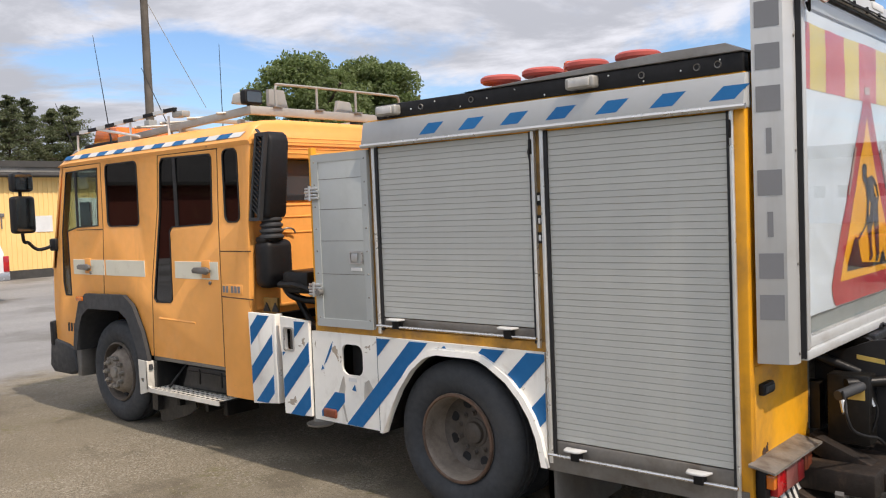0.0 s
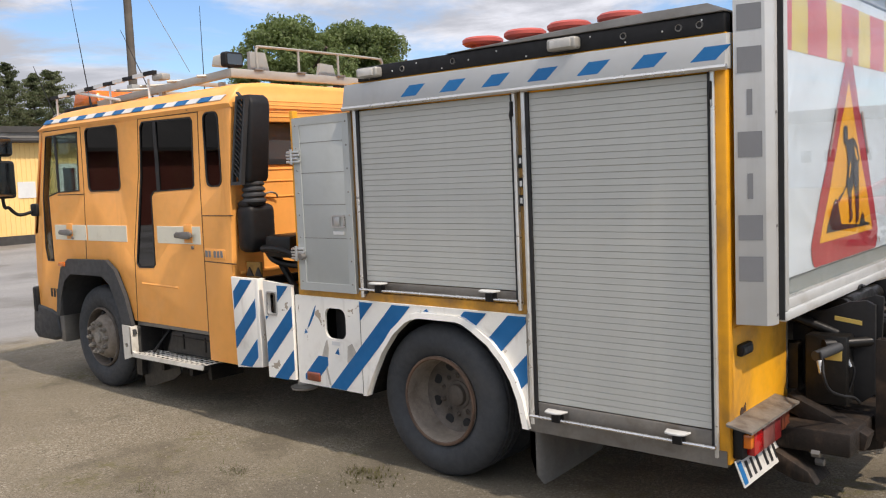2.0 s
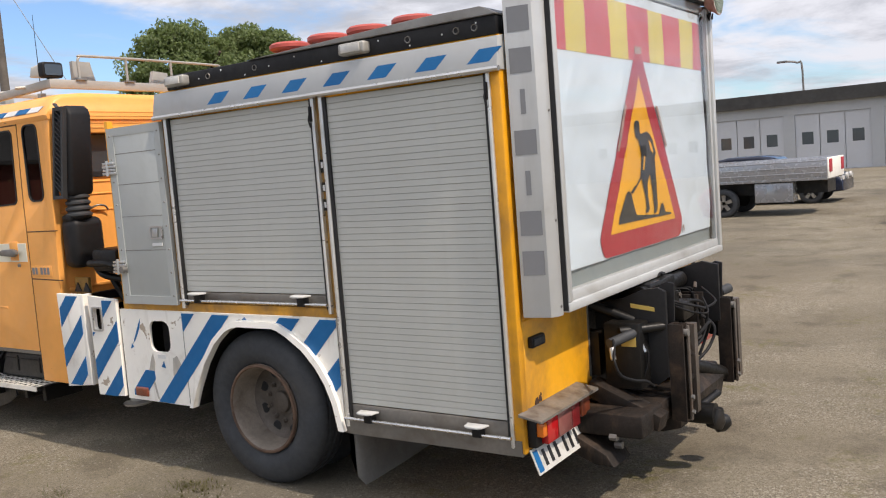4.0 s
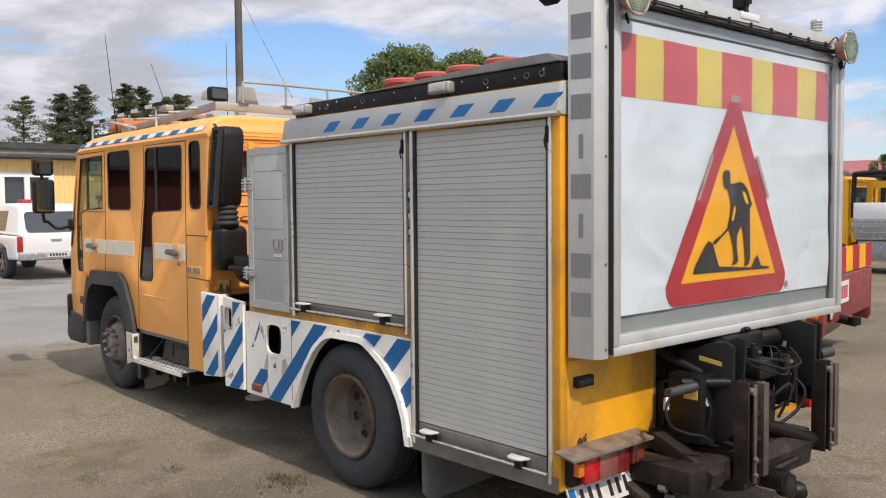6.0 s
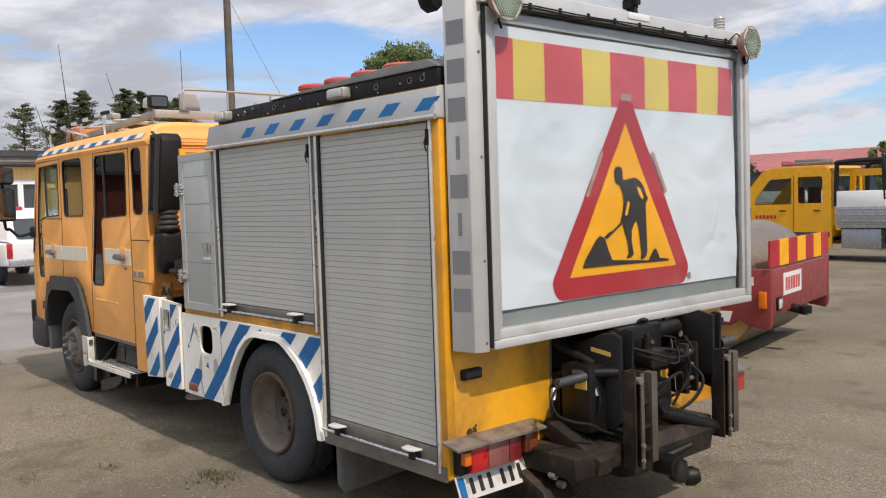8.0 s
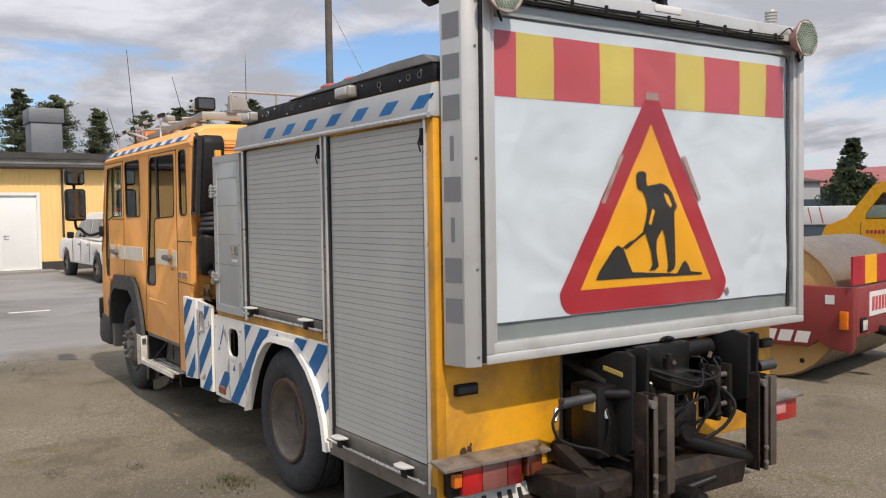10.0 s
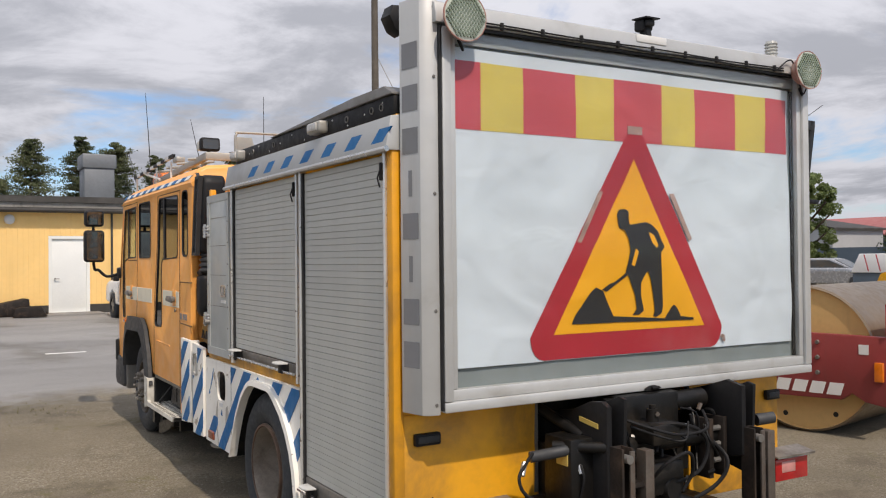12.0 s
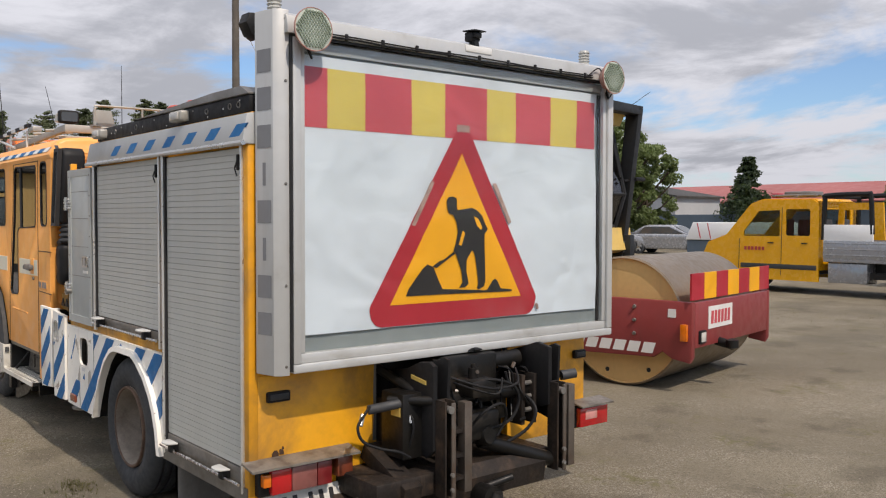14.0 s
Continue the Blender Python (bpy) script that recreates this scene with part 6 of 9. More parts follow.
# the black symbol, as plain shapes
SYM = [
    [(4.686, 1.408), (4.708, 1.45), (4.802, 1.555), (4.837, 1.578), (4.88, 1.56), (4.912, 1.495), (4.944, 1.436), (5.03, 1.430), (5.11, 1.424), (5.20, 1.418), (5.28, 1.412), (5.326, 1.468), (5.344, 1.479), (5.368, 1.46), (5.392, 1.418), (5.48, 1.408), (5.48, 1.397), (5.38, 1.3985), (5.28, 1.400), (5.20, 1.402), (5.11, 1.403), (5.03, 1.405), (4.95, 1.406)],
    [(5.025, 1.644), (5.036, 1.633), (4.952, 1.586), (4.902, 1.556), (4.872, 1.565), (4.919, 1.593), (4.95, 1.600)],
    [(4.985, 1.862), (5.02, 1.852), (5.045, 1.812), (5.056, 1.757), (5.043, 1.704), (5.022, 1.648), (5.04, 1.632), (5.083, 1.532), (5.091, 1.467), (5.064, 1.438), (5.107, 1.438), (5.137, 1.457), (5.12, 1.53), (5.123, 1.595), (5.160, 1.645),
     (5.172, 1.648), (5.188, 1.612), (5.203, 1.528), (5.212, 1.454), (5.20, 1.428), (5.22, 1.421), (5.257, 1.437), (5.268, 1.467), (5.263, 1.614), (5.260, 1.742), (5.288, 1.772), (5.266, 1.80), (5.245, 1.846), (5.202, 1.882), (5.161, 1.895), (5.103, 1.886), (5.055, 1.880), (5.047, 1.895), (5.047, 1.945), (5.02, 1.957), (4.985, 1.952), (4.972, 1.93), (4.977, 1.89)],
]
for k, pts in enumerate(SYM):
    flat(pts, 0.0085 + 0.0003 * k, M_INK, "sign_symbol", "black symbol shape on the warning sign")
flat([(5.178, 1.846), (5.213, 1.830), (5.241, 1.781), (5.231, 1.766), (5.20, 1.794)], 0.0105, M_SIGNORANGE, "field_gap", "")
flat([(5.092, 1.764), (5.110, 1.746), (5.080, 1.676), (5.060, 1.684)], 0.0105, M_SIGNORANGE, "field_gap", "")
bm = bm_new()
box(bm, CX + 0.004, CX + 0.0065, 5.05, 5.145, 2.325, 2.365)
slab(bm, [(4.863, 2.041), (4.888, 2.035), (4.75, 1.790), (4.727, 1.797)], "x", CX + 0.006, CX + 0.008)
slab(bm, [(5.323, 2.037), (5.352, 2.042), (5.478, 1.812), (5.455, 1.800)], "x", CX + 0.006, CX + 0.008)
pieces("worn_tape", bm, M_TAPE, signbox, "worn translucent tape on the triangle's edge")

sm = random.Random(77)
bm = bm_new()
for k in range(4):
    y, z = 5.66 + sm.uniform(0, 0.05), 1.275 + sm.uniform(0, 0.05)
    q = sm.uniform(0.010, 0.020)
    slab(bm, [(y - q, z), (y + q * 0.3, z - q * 0.6), (y + q, z + q * 0.2), (y + q * 0.2, z + q * 0.7)], "x", CX + 0.0085 + 0.0002 * k, CX + 0.0095 + 0.0002 * k)
pieces("scuff_mark", bm, M_TAPE, signbox, "scrap of brownish tape on the cloth")

# side panel of the sign box with its column of grey letters, shown as plain blocks
bm = bm_new()
slab(bm, [(-1.475, 3.868), (-1.345, 3.895), (-1.322, 3.925), (-1.318, 3.968), (-1.40, 3.968), (-1.475, 3.93)], "z", 1.055, 2.845, 0.004)
mx = part("side_panel", bm, M_ALUWHITE, signbox, "grey side panel with a column of darker blocks")
# black strip over the frame's flank stands in for the shaded gap
bm = bm_new()
box(bm, -1.40, -1.293, 3.9685, 3.9746, 1.075, 2.72)
part("gap_shade", bm, M_GASKETSHADE, signbox)


def panel_block(b, u0, u1, z0, z1):
    """A block on the slanting side panel; u runs 0 to 1 across it."""
    q = []
    for u in (u0, u1):
        x, y = -1.475 + 0.13 * u, 3.868 + 0.027 * u
        q.append((x, y))
    vs = [b.verts.new((x, y - 0.0015, z)) for (x, y), z in ((q[0], z0), (q[1], z0), (q[1], z1), (q[0], z1))]
    b.faces.new(vs)


pitch = (2.60 - 1.31) / 7
for k in range(8):
    zc = 2.600 - k * pitch
    bm = bm_new()
    narrow = k in (3, 5)
    u0, u1 = (0.42, 0.60) if narrow else (0.12, 0.90)
    panel_block(bm, u0, u1, zc - 0.056, zc + 0.056)
    part("letter_block", bm, M_GREYFILM, mx)
bm = bm_new()
for z in (1.10, 1.5, 2.0, 2.5, 2.80):
    lathe(bm, [(0, 0.004), (0.006, 0.003), (0.008, 0)], (-1.318, 3.95, z), (1, 0, 0), 8)
pieces("panel_screw", bm, M_STEEL, mx)

# lamps, camera, cable along the top
for y in (4.05, 6.285):
    bm = bm_new()
    lathe(bm, [(0, -0.075), (0.05, -0.075), (0.07, -0.055), (0.088, -0.02), (0.101, -0.005), (0.106, -0.002), (0.106, 0.008), (0.102, 0.008), (0.102, 0.004), (0, 0.004)], (SX + 0.075, y, 2.745), (1, 0, 0.02), 36)
    dl = part("flash_lamp", bm, M_LAMPRIM, signbox, "round flash lamp with a faded pink rim")
    bm = bm_new()
    lathe(bm, [(0, 0.014), (0.06, 0.012), (0.102, 0.006)], (SX + 0.075, y, 2.745), (1, 0, 0.02), 36)
    part("lamp_face", bm, M_LAMPFACE, dl, "pale green-grey honeycomb lens")
    bm = bm_new()
    for r in range(-8, 9):
        for c in range(-7, 8):
            yy, zz = (c + 0.5 * (r % 2)) * 0.0165, r * 0.0118
            if yy * yy + zz * zz < 0.094 ** 2:
                lathe(bm, [(0, 0.0165), (0.0062, 0.0155), (0.0072, 0.006)], (SX + 0.075, y + yy, 2.745 + zz), (1, 0, 0.02), 6)
    tagged(part("honeycomb_mesh", bm, M_LAMPFACE2, dl), kind="stuff")
    bm = bm_new()
    tube(bm, bend([(SX + 0.02, y, 2.66), (SX + 0.01, y + 0.03, 2.62), (SX + 0.0, y + 0.02, 2.66)], 5), 0.006)
    part("lamp_cable", bm, M_HOSE, dl)
for y in (3.935, 6.20):
    bm = bm_new()
    prof = [(0, 0)] + [(0.037 - 0.006 * (i % 2), 0.008 + i * 0.009) for i in range(9)] + [(0.03, 0.095), (0, 0.1)]
    lathe(bm, prof, (SX - 0.10, y, 2.835), (0, 0, 1), 20)
    part("strobe", bm, M_STROBE, signbox, "ribbed clear strobe lamp")
bm = bm_new()
slab(bm, [(3.915, 2.765), (3.955, 2.745), (3.995, 2.78), (3.995, 2.85), (3.965, 2.88), (3.905, 2.875), (3.885, 2.825)], "x", -1.70, -1.60, 0.012)
rod(bm, (-1.65, 3.96, 2.82), (-1.44, 3.98, 2.80), 0.014)
part("spot_lamp", bm, M_BLACK, signbox, "black spot lamp on the side")
bm = bm_new()
box(bm, SX - 0.08, SX - 0.01, 5.145, 5.215, 2.848, 2.905, 0.012, 3)
box(bm, SX - 0.02, SX + 0.012, 5.155, 5.205, 2.865, 2.897, 0.008)
slab(bm, [(SX - 0.08, 2.907), (SX + 0.025, 2.900), (SX + 0.025, 2.906), (SX - 0.08, 2.914)], "y", 5.135, 5.225)
slab(bm, [(SX - 0.04, 2.80), (SX + 0.0, 2.80), (SX - 0.01, 2.86), (SX - 0.03, 2.86)], "y", 5.165, 5.195)
rod(bm, (SX - 0.05, 5.18, 2.83), (SX - 0.05, 5.18, 2.88), 0.016)
part("rear_camera", bm, M_BLACK, signbox, "small black reversing camera")
bm = bm_new()
box(bm, SX - 0.02, SX + 0.016, 5.08, 5.28, 2.775, 2.815, 0.006)
part("camera_plate", bm, M_WHITEFILM, signbox)
bm = bm_new()
tube(bm, bend([(SX + 0.02, 4.15 + i * 0.2, 2.735 + 0.004 * math.sin(i * 2.1)) for i in range(11)], 4), 0.005)
tube(bm, bend([(SX + 0.02, 4.15 + i * 0.2, 2.747 + 0.003 * math.sin(i * 1.3 + 1)) for i in range(11)], 4), 0.004)
for i in range(9):
    y = 4.28 + i * 0.225
    box(bm, SX + 0.010, SX + 0.024, y - 0.008, y + 0.008, 2.728, 2.762, 0.003)
tube(bm, bend([(SX + 0.02, 6.1, 2.74), (SX + 0.03, 6.2, 2.80), (SX + 0.03, 6.26, 2.70), (SX + 0.035, 6.29, 2.62), (SX + 0.03, 6.33, 2.66)], 6), 0.004)
pieces("cable_run", bm, M_HOSE, signbox, "black cable clipped along the top")
bm = bm_new()
slab(bm, [(5.10, 1.070), (5.21, 1.072), (5.20, 1.082), (5.165, 1.092), (5.13, 1.090), (5.105, 1.080)], "x", SX + 0.012, SX + 0.022, 0.003)
rod(bm, (SX + 0.024, 5.14, 1.078), (SX + 0.024, 5.185, 1.078), 0.008)
part("sign_latch", bm, M_CHASSIS, signbox, "steel latch under the frame")

# rear lights, shelf, plate
for s, y0, y1 in ((1, 3.865, 4.41), (-1, 6.20, 6.49)):
    bm = bm_new()
    slab(bm, [(XR, 0.598), (XR + 0.12, 0.578), (XR + 0.12, 0.590), (XR, 0.612)], "y", y0 - (0.07 if s > 0 else 0.01), y1 + 0.02, 0.003)
    sh = part("lamp_shelf", bm, M_SHELF, truck, "bent grey steel shelf over the rear lights")
    bm = bm_new()
    box(bm, XR, XR + 0.05, y0, min(y0 + 0.42, y1), 0.43, 0.57, 0.01)
    part("lamp_housing", bm, M_BLACK, sh)
    L = min(0.40, y1 - y0)
    cells = ((0.0, 0.045, M_AMBER), (0.045, 0.16, M_RED), (0.16, 0.31, M_PINKLENS), (0.31, 0.40, M_DARKRED)) if s > 0 else ((0.0, 0.28, M_RED), (0.05, 0.17, M_PALELENS))
    for a, b_, m in cells:
        bm = bm_new()
        inner = m in (M_AMBER, M_PALELENS)
        box(bm, XR + 0.045, XR + (0.088 if m is M_PALELENS else 0.085), y0 + 0.01 + a, y0 + 0.008 + b_, 0.485 if inner else 0.44, 0.55 if inner else 0.565, 0.006)
        part("rear_lens", bm, m, sh, "amber lens" if m is M_AMBER else "red lens" if m in (M_RED, M_DARKRED) else "dull pink lens")
bm = bm_new()
box(bm, XR, XR + 0.08, 4.31, 4.41, 0.46, 0.57, 0.012)
part("amber_lamp", bm, M_AMBERDIRTY, truck, "dirty amber lamp beside the rear light")
plate = bm_new()
slab(plate, [(XR + 0.055, 0.305), (XR + 0.061, 0.305), (XR + 0.016, 0.42), (XR + 0.01, 0.42)], "y", 3.86, 4.37)
plate = part("number_plate", plate, M_PLATE, truck, "white number plate, bent and dirty")


def on_plate(y0, y1, k0, k1, mat, name):
    b = bm_new()
    f = lambda k: (XR + 0.061 - 0.045 * k, 0.305 + 0.115 * k)
    slab(b, [f(k0), (f(k0)[0] + 0.002, f(k0)[1] + 0.001), (f(k1)[0] + 0.002, f(k1)[1] + 0.001), f(k1)], "y", y0, y1)
    part(name, b, mat, plate)


on_plate(3.87, 3.912, 0.08, 0.92, M_BLUE, "plate_band")
for i in range(6):
    y = 3.945 + i * 0.062 + (0.03 if i > 2 else 0)
    on_plate(y, y + 0.026, 0.18, 0.82, M_INK, "plate_bar")
for y0, y1 in ((3.93, 4.06), (6.215, 6.325)):
    bm = bm_new()
    box(bm, XR, XR + 0.03, y0, y1, 0.895, 0.95, 0.008)
    part("marker_lamp", bm, M_BLACK, truck, "small dark marker lamp")
    bm = bm_new()
    box(bm, XR + 0.028, XR + 0.036, y0 + 0.012, y1 - 0.012, 0.908, 0.938, 0.003)
    part("marker_lens", bm, M_GREYPLASTIC, truck)
worn = random.Random(41)
bm = bm_new()
for y, z, r in ((3.985, 0.622, 0.022), (4.018, 0.630, 0.020), (4.028, 0.650, 0.008)):
    slab(bm, [(y + r * worn.uniform(0.6, 1.3) * math.cos(k), z + r * worn.uniform(0.5, 1.2) * math.sin(k)) for k in (0.2, 1.0, 1.9, 2.8, 3.7, 4.6, 5.5)], "x", XR, XR + 0.0025)
pieces("rust_spot", bm, M_RUSTSPOT, body, "rust eaten through the yellow paint")
bm = bm_new()
slab(bm, [(4.588, 0.60), (4.612, 0.60), (4.612, 1.03), (4.598, 1.03), (4.592, 0.86), (4.596, 0.75)], "x", XR, XR + 0.003)
part("worn_edge", bm, M_GRIMYRAIL, body, "bare grimy metal along the panel's edge")

# hoist bay and lifting gear
gear = part("gear_mount", box(bm_new(), -1.62, -1.56, 4.62, 5.62, 0.45, 1.2), M_CHASSIS, truck, "black oily lifting gear at the rear")
for y0 in (4.70, 5.55):
    bm = bm_new()
    slab(bm, [(-1.50, 0.62), (-1.16, 0.55), (-1.10, 0.60), (-1.10, 1.05), (-1.14, 1.07), (-1.22, 1.06), (-1.34, 1.01), (-1.50, 0.98)] if y0 < 5 else [(-1.50, 0.80), (-1.15, 0.72), (-1.08, 0.74), (-1.08, 1.08), (-1.18, 1.10), (-1.30, 1.06), (-1.50, 1.0)], "y", y0, y0 + 0.03, 0.004)
    slab(bm, [(-1.45, 0.7), (-1.10, 0.62), (-1.08, 1.08), (-1.12, 1.09), (-1.3, 1.02)], "y", y0 + 0.085, y0 + 0.105, 0.004)
    pieces("side_plate", bm, M_BLACK, gear, "black steel side plate")
for y0, y1 in ((4.715, 4.885), (5.565, 5.69)):
    bm = bm_new()
    w = 0.055
    slab(bm, [(-1.10, y0), (-1.02, y0), (-1.02, y0 + 0.012), (-1.088, y0 + 0.012), (-1.088, y0 + w), (-1.02, y0 + w), (-1.02, y0 + w + 0.012), (-1.10, y0 + w + 0.012)], "z", 0.36, 0.875, 0.002)
    ch = part("guide_channel", bm, M_RUSTY, gear, "rusty upright guide channel")
    bm = bm_new()
    slab(bm, [(-1.06, y1 - 0.05), (-1.0, y1 - 0.05), (-1.0, y1), (-1.06, y1)], "z", 0.38, 0.86, 0.004)
    part("channel_flange", bm, M_WORNSTEEL, ch, "worn bare steel flange")
    bm = bm_new()
    box(bm, -1.016, -1.004, y0 + 0.035, y0 + 0.062, 0.36, 0.865, 0.003)
    part("channel_edge", bm, M_WORNSTEEL, ch)
    for z in (0.45, 0.57, 0.70):
        bm = bm_new()
        box(bm, -1.07, -1.01, y0 + 0.06, y1 - 0.045, z, z + 0.02)
        part("rung", bm, M_RUSTY, ch)
    bm = bm_new()
    rod(bm, (-1.09, y0 + 0.03, 0.83), (-1.0, y0 + 0.03, 0.83), 0.02)
    for z in (0.41, 0.49):
        rod(bm, (-1.0, y0 + 0.03, z), (-0.985, y0 + 0.03, z), 0.012, seg=6)
    pieces("bolt", bm, M_STEEL, ch)
bm = bm_new()
rod(bm, (-1.54, 4.64, 1.0), (-1.28, 4.71, 0.89), 0.026)
rod(bm, (-1.30, 4.55, 0.86), (-1.12, 4.72, 0.865), 0.026)
rod(bm, (-1.3, 4.85, 1.0), (-1.3, 5.5, 1.0), 0.05)
rod(bm, (-1.25, 4.75, 0.82), (-1.25, 5.55, 0.82), 0.045)
rod(bm, (-1.18, 5.10, 0.58), (-1.08, 5.62, 0.40), 0.042)
rod(bm, (-1.2, 5.64, 0.885), (-1.1, 5.80, 0.90), 0.024)
pieces("hydraulic_cylinder", bm, M_CHASSIS, gear, "black hydraulic cylinder")
bm = bm_new()
rod(bm, (-1.30, 4.42, 0.825), (-1.22, 4.63, 0.855), 0.026)
rod(bm, (-1.12, 5.70, 0.89), (-1.09, 5.79, 0.90), 0.03)
pieces("grip_sleeve", bm, M_GREYPLASTIC, gear)
for pts, r in ((((-1.28, 4.42, 0.845), (-1.25, 4.36, 0.81), (-1.23, 4.31, 0.76), (-1.21, 4.33, 0.69), (-1.18, 4.42, 0.645), (-1.15, 4.51, 0.62), (-1.14, 4.58, 0.58)), 0.011),
               (((-1.25, 4.62, 0.84), (-1.18, 4.63, 0.74), (-1.2, 4.62, 0.62)), 0.009),
               (((-1.1, 4.82, 0.98), (-1.0, 4.95, 0.93), (-1.02, 5.1, 0.90), (-1.0, 5.22, 0.92), (-1.1, 5.3, 0.98)), 0.010),
               (((-1.1, 4.84, 0.95), (-1.05, 5.0, 0.89), (-1.0, 5.08, 0.88), (-1.05, 5.15, 0.95)), 0.008),
               (((-1.18, 4.98, 0.93), (-1.10, 5.12, 0.935), (-1.08, 5.26, 0.89), (-1.08, 5.31, 0.80), (-1.09, 5.26, 0.70), (-1.12, 5.15, 0.655), (-1.16, 5.05, 0.66)), 0.013),
               (((-1.12, 4.95, 0.66), (-1.02, 4.98, 0.78), (-1.0, 5.1, 0.82), (-1.05, 5.18, 0.72), (-1.08, 5.14, 0.62)), 0.012),
               (((-1.3, 5.44, 0.86), (-1.1, 5.46, 0.74), (-1.1, 5.40, 0.62), (-1.15, 5.25, 0.54)), 0.014),
               (((-1.45, 5.3, 1.12), (-1.35, 5.42, 1.08), (-1.33, 5.44, 0.98), (-1.4, 5.4, 0.9)), 0.018)):
    bm = bm_new()
    tube(bm, bend(pts, 6), r * 0.7)
    part("hydraulic_hose", bm, M_HOSE, gear, "black hydraulic hose")
bm = bm_new()
for p, q in (((-1.265, 4.365, 0.815), (-1.245, 4.335, 0.765)), ((-1.215, 4.627, 0.79), (-1.195, 4.63, 0.745))):
    rod(bm, p, q, 0.014, seg=8)
pieces("hose_fitting", bm, M_ALU, gear, "bright hose fitting")
bm = bm_new()
box(bm, -1.4, -1.2, 4.575, 4.755, 0.55, 0.90, 0.01)
box(bm, -1.45, -1.25, 4.9, 5.3, 0.86, 1.06, 0.02)
box(bm, -1.3, -1.1, 4.98, 5.16, 0.84, 0.94, 0.015)
lathe(bm, [(0, 0), (0.03, 0), (0.03, 0.06), (0.015, 0.06), (0.015, 0.08), (0, 0.08)], (-1.18, 5.05, 0.94), (0, 0, 1), 12)
lathe(bm, [(0, 0), (0.075, 0.0), (0.085, 0.02), (0.085, 0.08), (0.06, 0.1), (0, 0.1)], (-1.25, 5.05, 0.66), (1, -0.3, 0), 20)
box(bm, -1.28, -1.12, 4.96, 5.2, 0.60, 0.76, 0.02)
pieces("valve_block", bm, M_CHASSIS, gear, "oily black valve block")
bm = bm_new()
for z, y in ((0.945, 4.699), (0.78, 4.572)):
    slab(bm, [(-1.29, z + 0.018), (-1.16, z), (-1.16, z + 0.022), (-1.29, z + 0.040)] if z > 0.8 else [(-1.3, z), (-1.22, z), (-1.22, z + 0.05), (-1.3, z + 0.05)], "y", y - 0.003, y + 0.001)
pieces("warning_label", bm, M_YLABEL, gear, "small yellow warning label")
# small hydraulic clutter: pipes, unions and the bell-shaped actuator
clutter = random.Random(17)
for k in range(14):
    y = 4.86 + 0.05 * k
    x = clutter.uniform(-1.28, -1.14)
    pts = [(x, y, clutter.uniform(0.86, 0.97)), (x + clutter.uniform(0, 0.08), y + clutter.uniform(-0.05, 0.08), clutter.uniform(0.80, 0.95)), (x + clutter.uniform(-0.02, 0.06), y + clutter.uniform(0, 0.12), clutter.uniform(0.62, 0.85))]
    bm = bm_new()
    tube(bm, bend(pts, 5), clutter.choice((0.004, 0.006, 0.008)), 6)
    part("oil_pipe", bm, clutter.choice((M_HOSE, M_HOSE, M_STEEL)), gear)
for k in range(12):
    x, y, z = clutter.uniform(-1.24, -1.12), clutter.uniform(4.86, 5.42), clutter.uniform(0.62, 0.98)
    bm = bm_new()
    d = Vector((clutter.uniform(-1, 1), clutter.uniform(-1, 1), clutter.uniform(-0.5, 1)))
    rod(bm, (x, y, z), Vector((x, y, z)) + d.normalized() * 0.035, 0.011, seg=6)
    part("pipe_union", bm, clutter.choice((M_STEEL, M_CHASSIS, M_WORNSTEEL)), gear)
bm = bm_new()
lathe(bm, [(0, -0.02), (0.055, -0.02), (0.065, 0.0), (0.065, 0.06), (0.05, 0.09), (0, 0.09)], (-1.2, 5.11, 0.615), (1, 0.1, 0.1), 24)
part("actuator", bm, M_CHASSIS, gear, "oily round actuator")
bm = bm_new()
box(bm, -1.30, -1.17, 5.42, 5.45, 0.62, 0.915, 0.004)
box(bm, -1.30, -1.17, 5.52, 5.545, 0.62, 0.915, 0.004)
pieces("bracket_plate", bm, M_RUSTY, gear, "dark bracket plate")
for z in (0.70, 0.78, 0.86):
    bm = bm_new()
    rod(bm, (-1.2, 5.44, z), (-1.2, 5.53, z), 0.014, seg=8)
    part("bracket_pin", bm, M_STEEL, gear)
# tow beam and coupling
bm = bm_new()
slab(bm, [(-1.55, 0.30), (-1.18, 0.27), (-1.08, 0.30), (-1.06, 0.42), (-1.12, 0.48), (-1.55, 0.50)], "y", 4.78, 5.52, 0.01)
box(bm, -1.55, -1.12, 4.35, 5.6, 0.36, 0.48, 0.015)
slab(bm, [(-1.5, 0.52), (-1.1, 0.36), (-1.08, 0.44), (-1.46, 0.60)], "y", 4.5, 4.62, 0.008)
slab(bm, [(-1.62, 0.44), (-1.30, 0.28), (-1.26, 0.22), (-1.36, 0.22), (-1.62, 0.32)], "y", 4.30, 4.52, 0.01)
pieces("tow_beam", bm, M_RUSTY, gear, "rusty tow beam with oily dirt")
bm = bm_new()
rod(bm, (-1.1, 5.0, 0.33), (-0.96, 5.0, 0.33), 0.06)
lathe(bm, [(0, 0), (0.045, 0.01), (0.055, 0.05), (0.04, 0.09), (0.03, 0.12), (0, 0.12)], (-0.98, 5.02, 0.24), (0.2, 0.1, 1), 18)
lathe(bm, [(0, 0), (0.05, 0.02), (0.055, 0.06), (0.035, 0.1), (0, 0.11)], (-1.02, 5.12, 0.23), (0.6, 0.6, 0.1), 18)
rod(bm, (-1.05, 5.0, 0.36), (-1.0, 5.18, 0.40), 0.022)
part("tow_coupling", bm, M_CHASSIS, gear, "black tow coupling")
bm = bm_new()
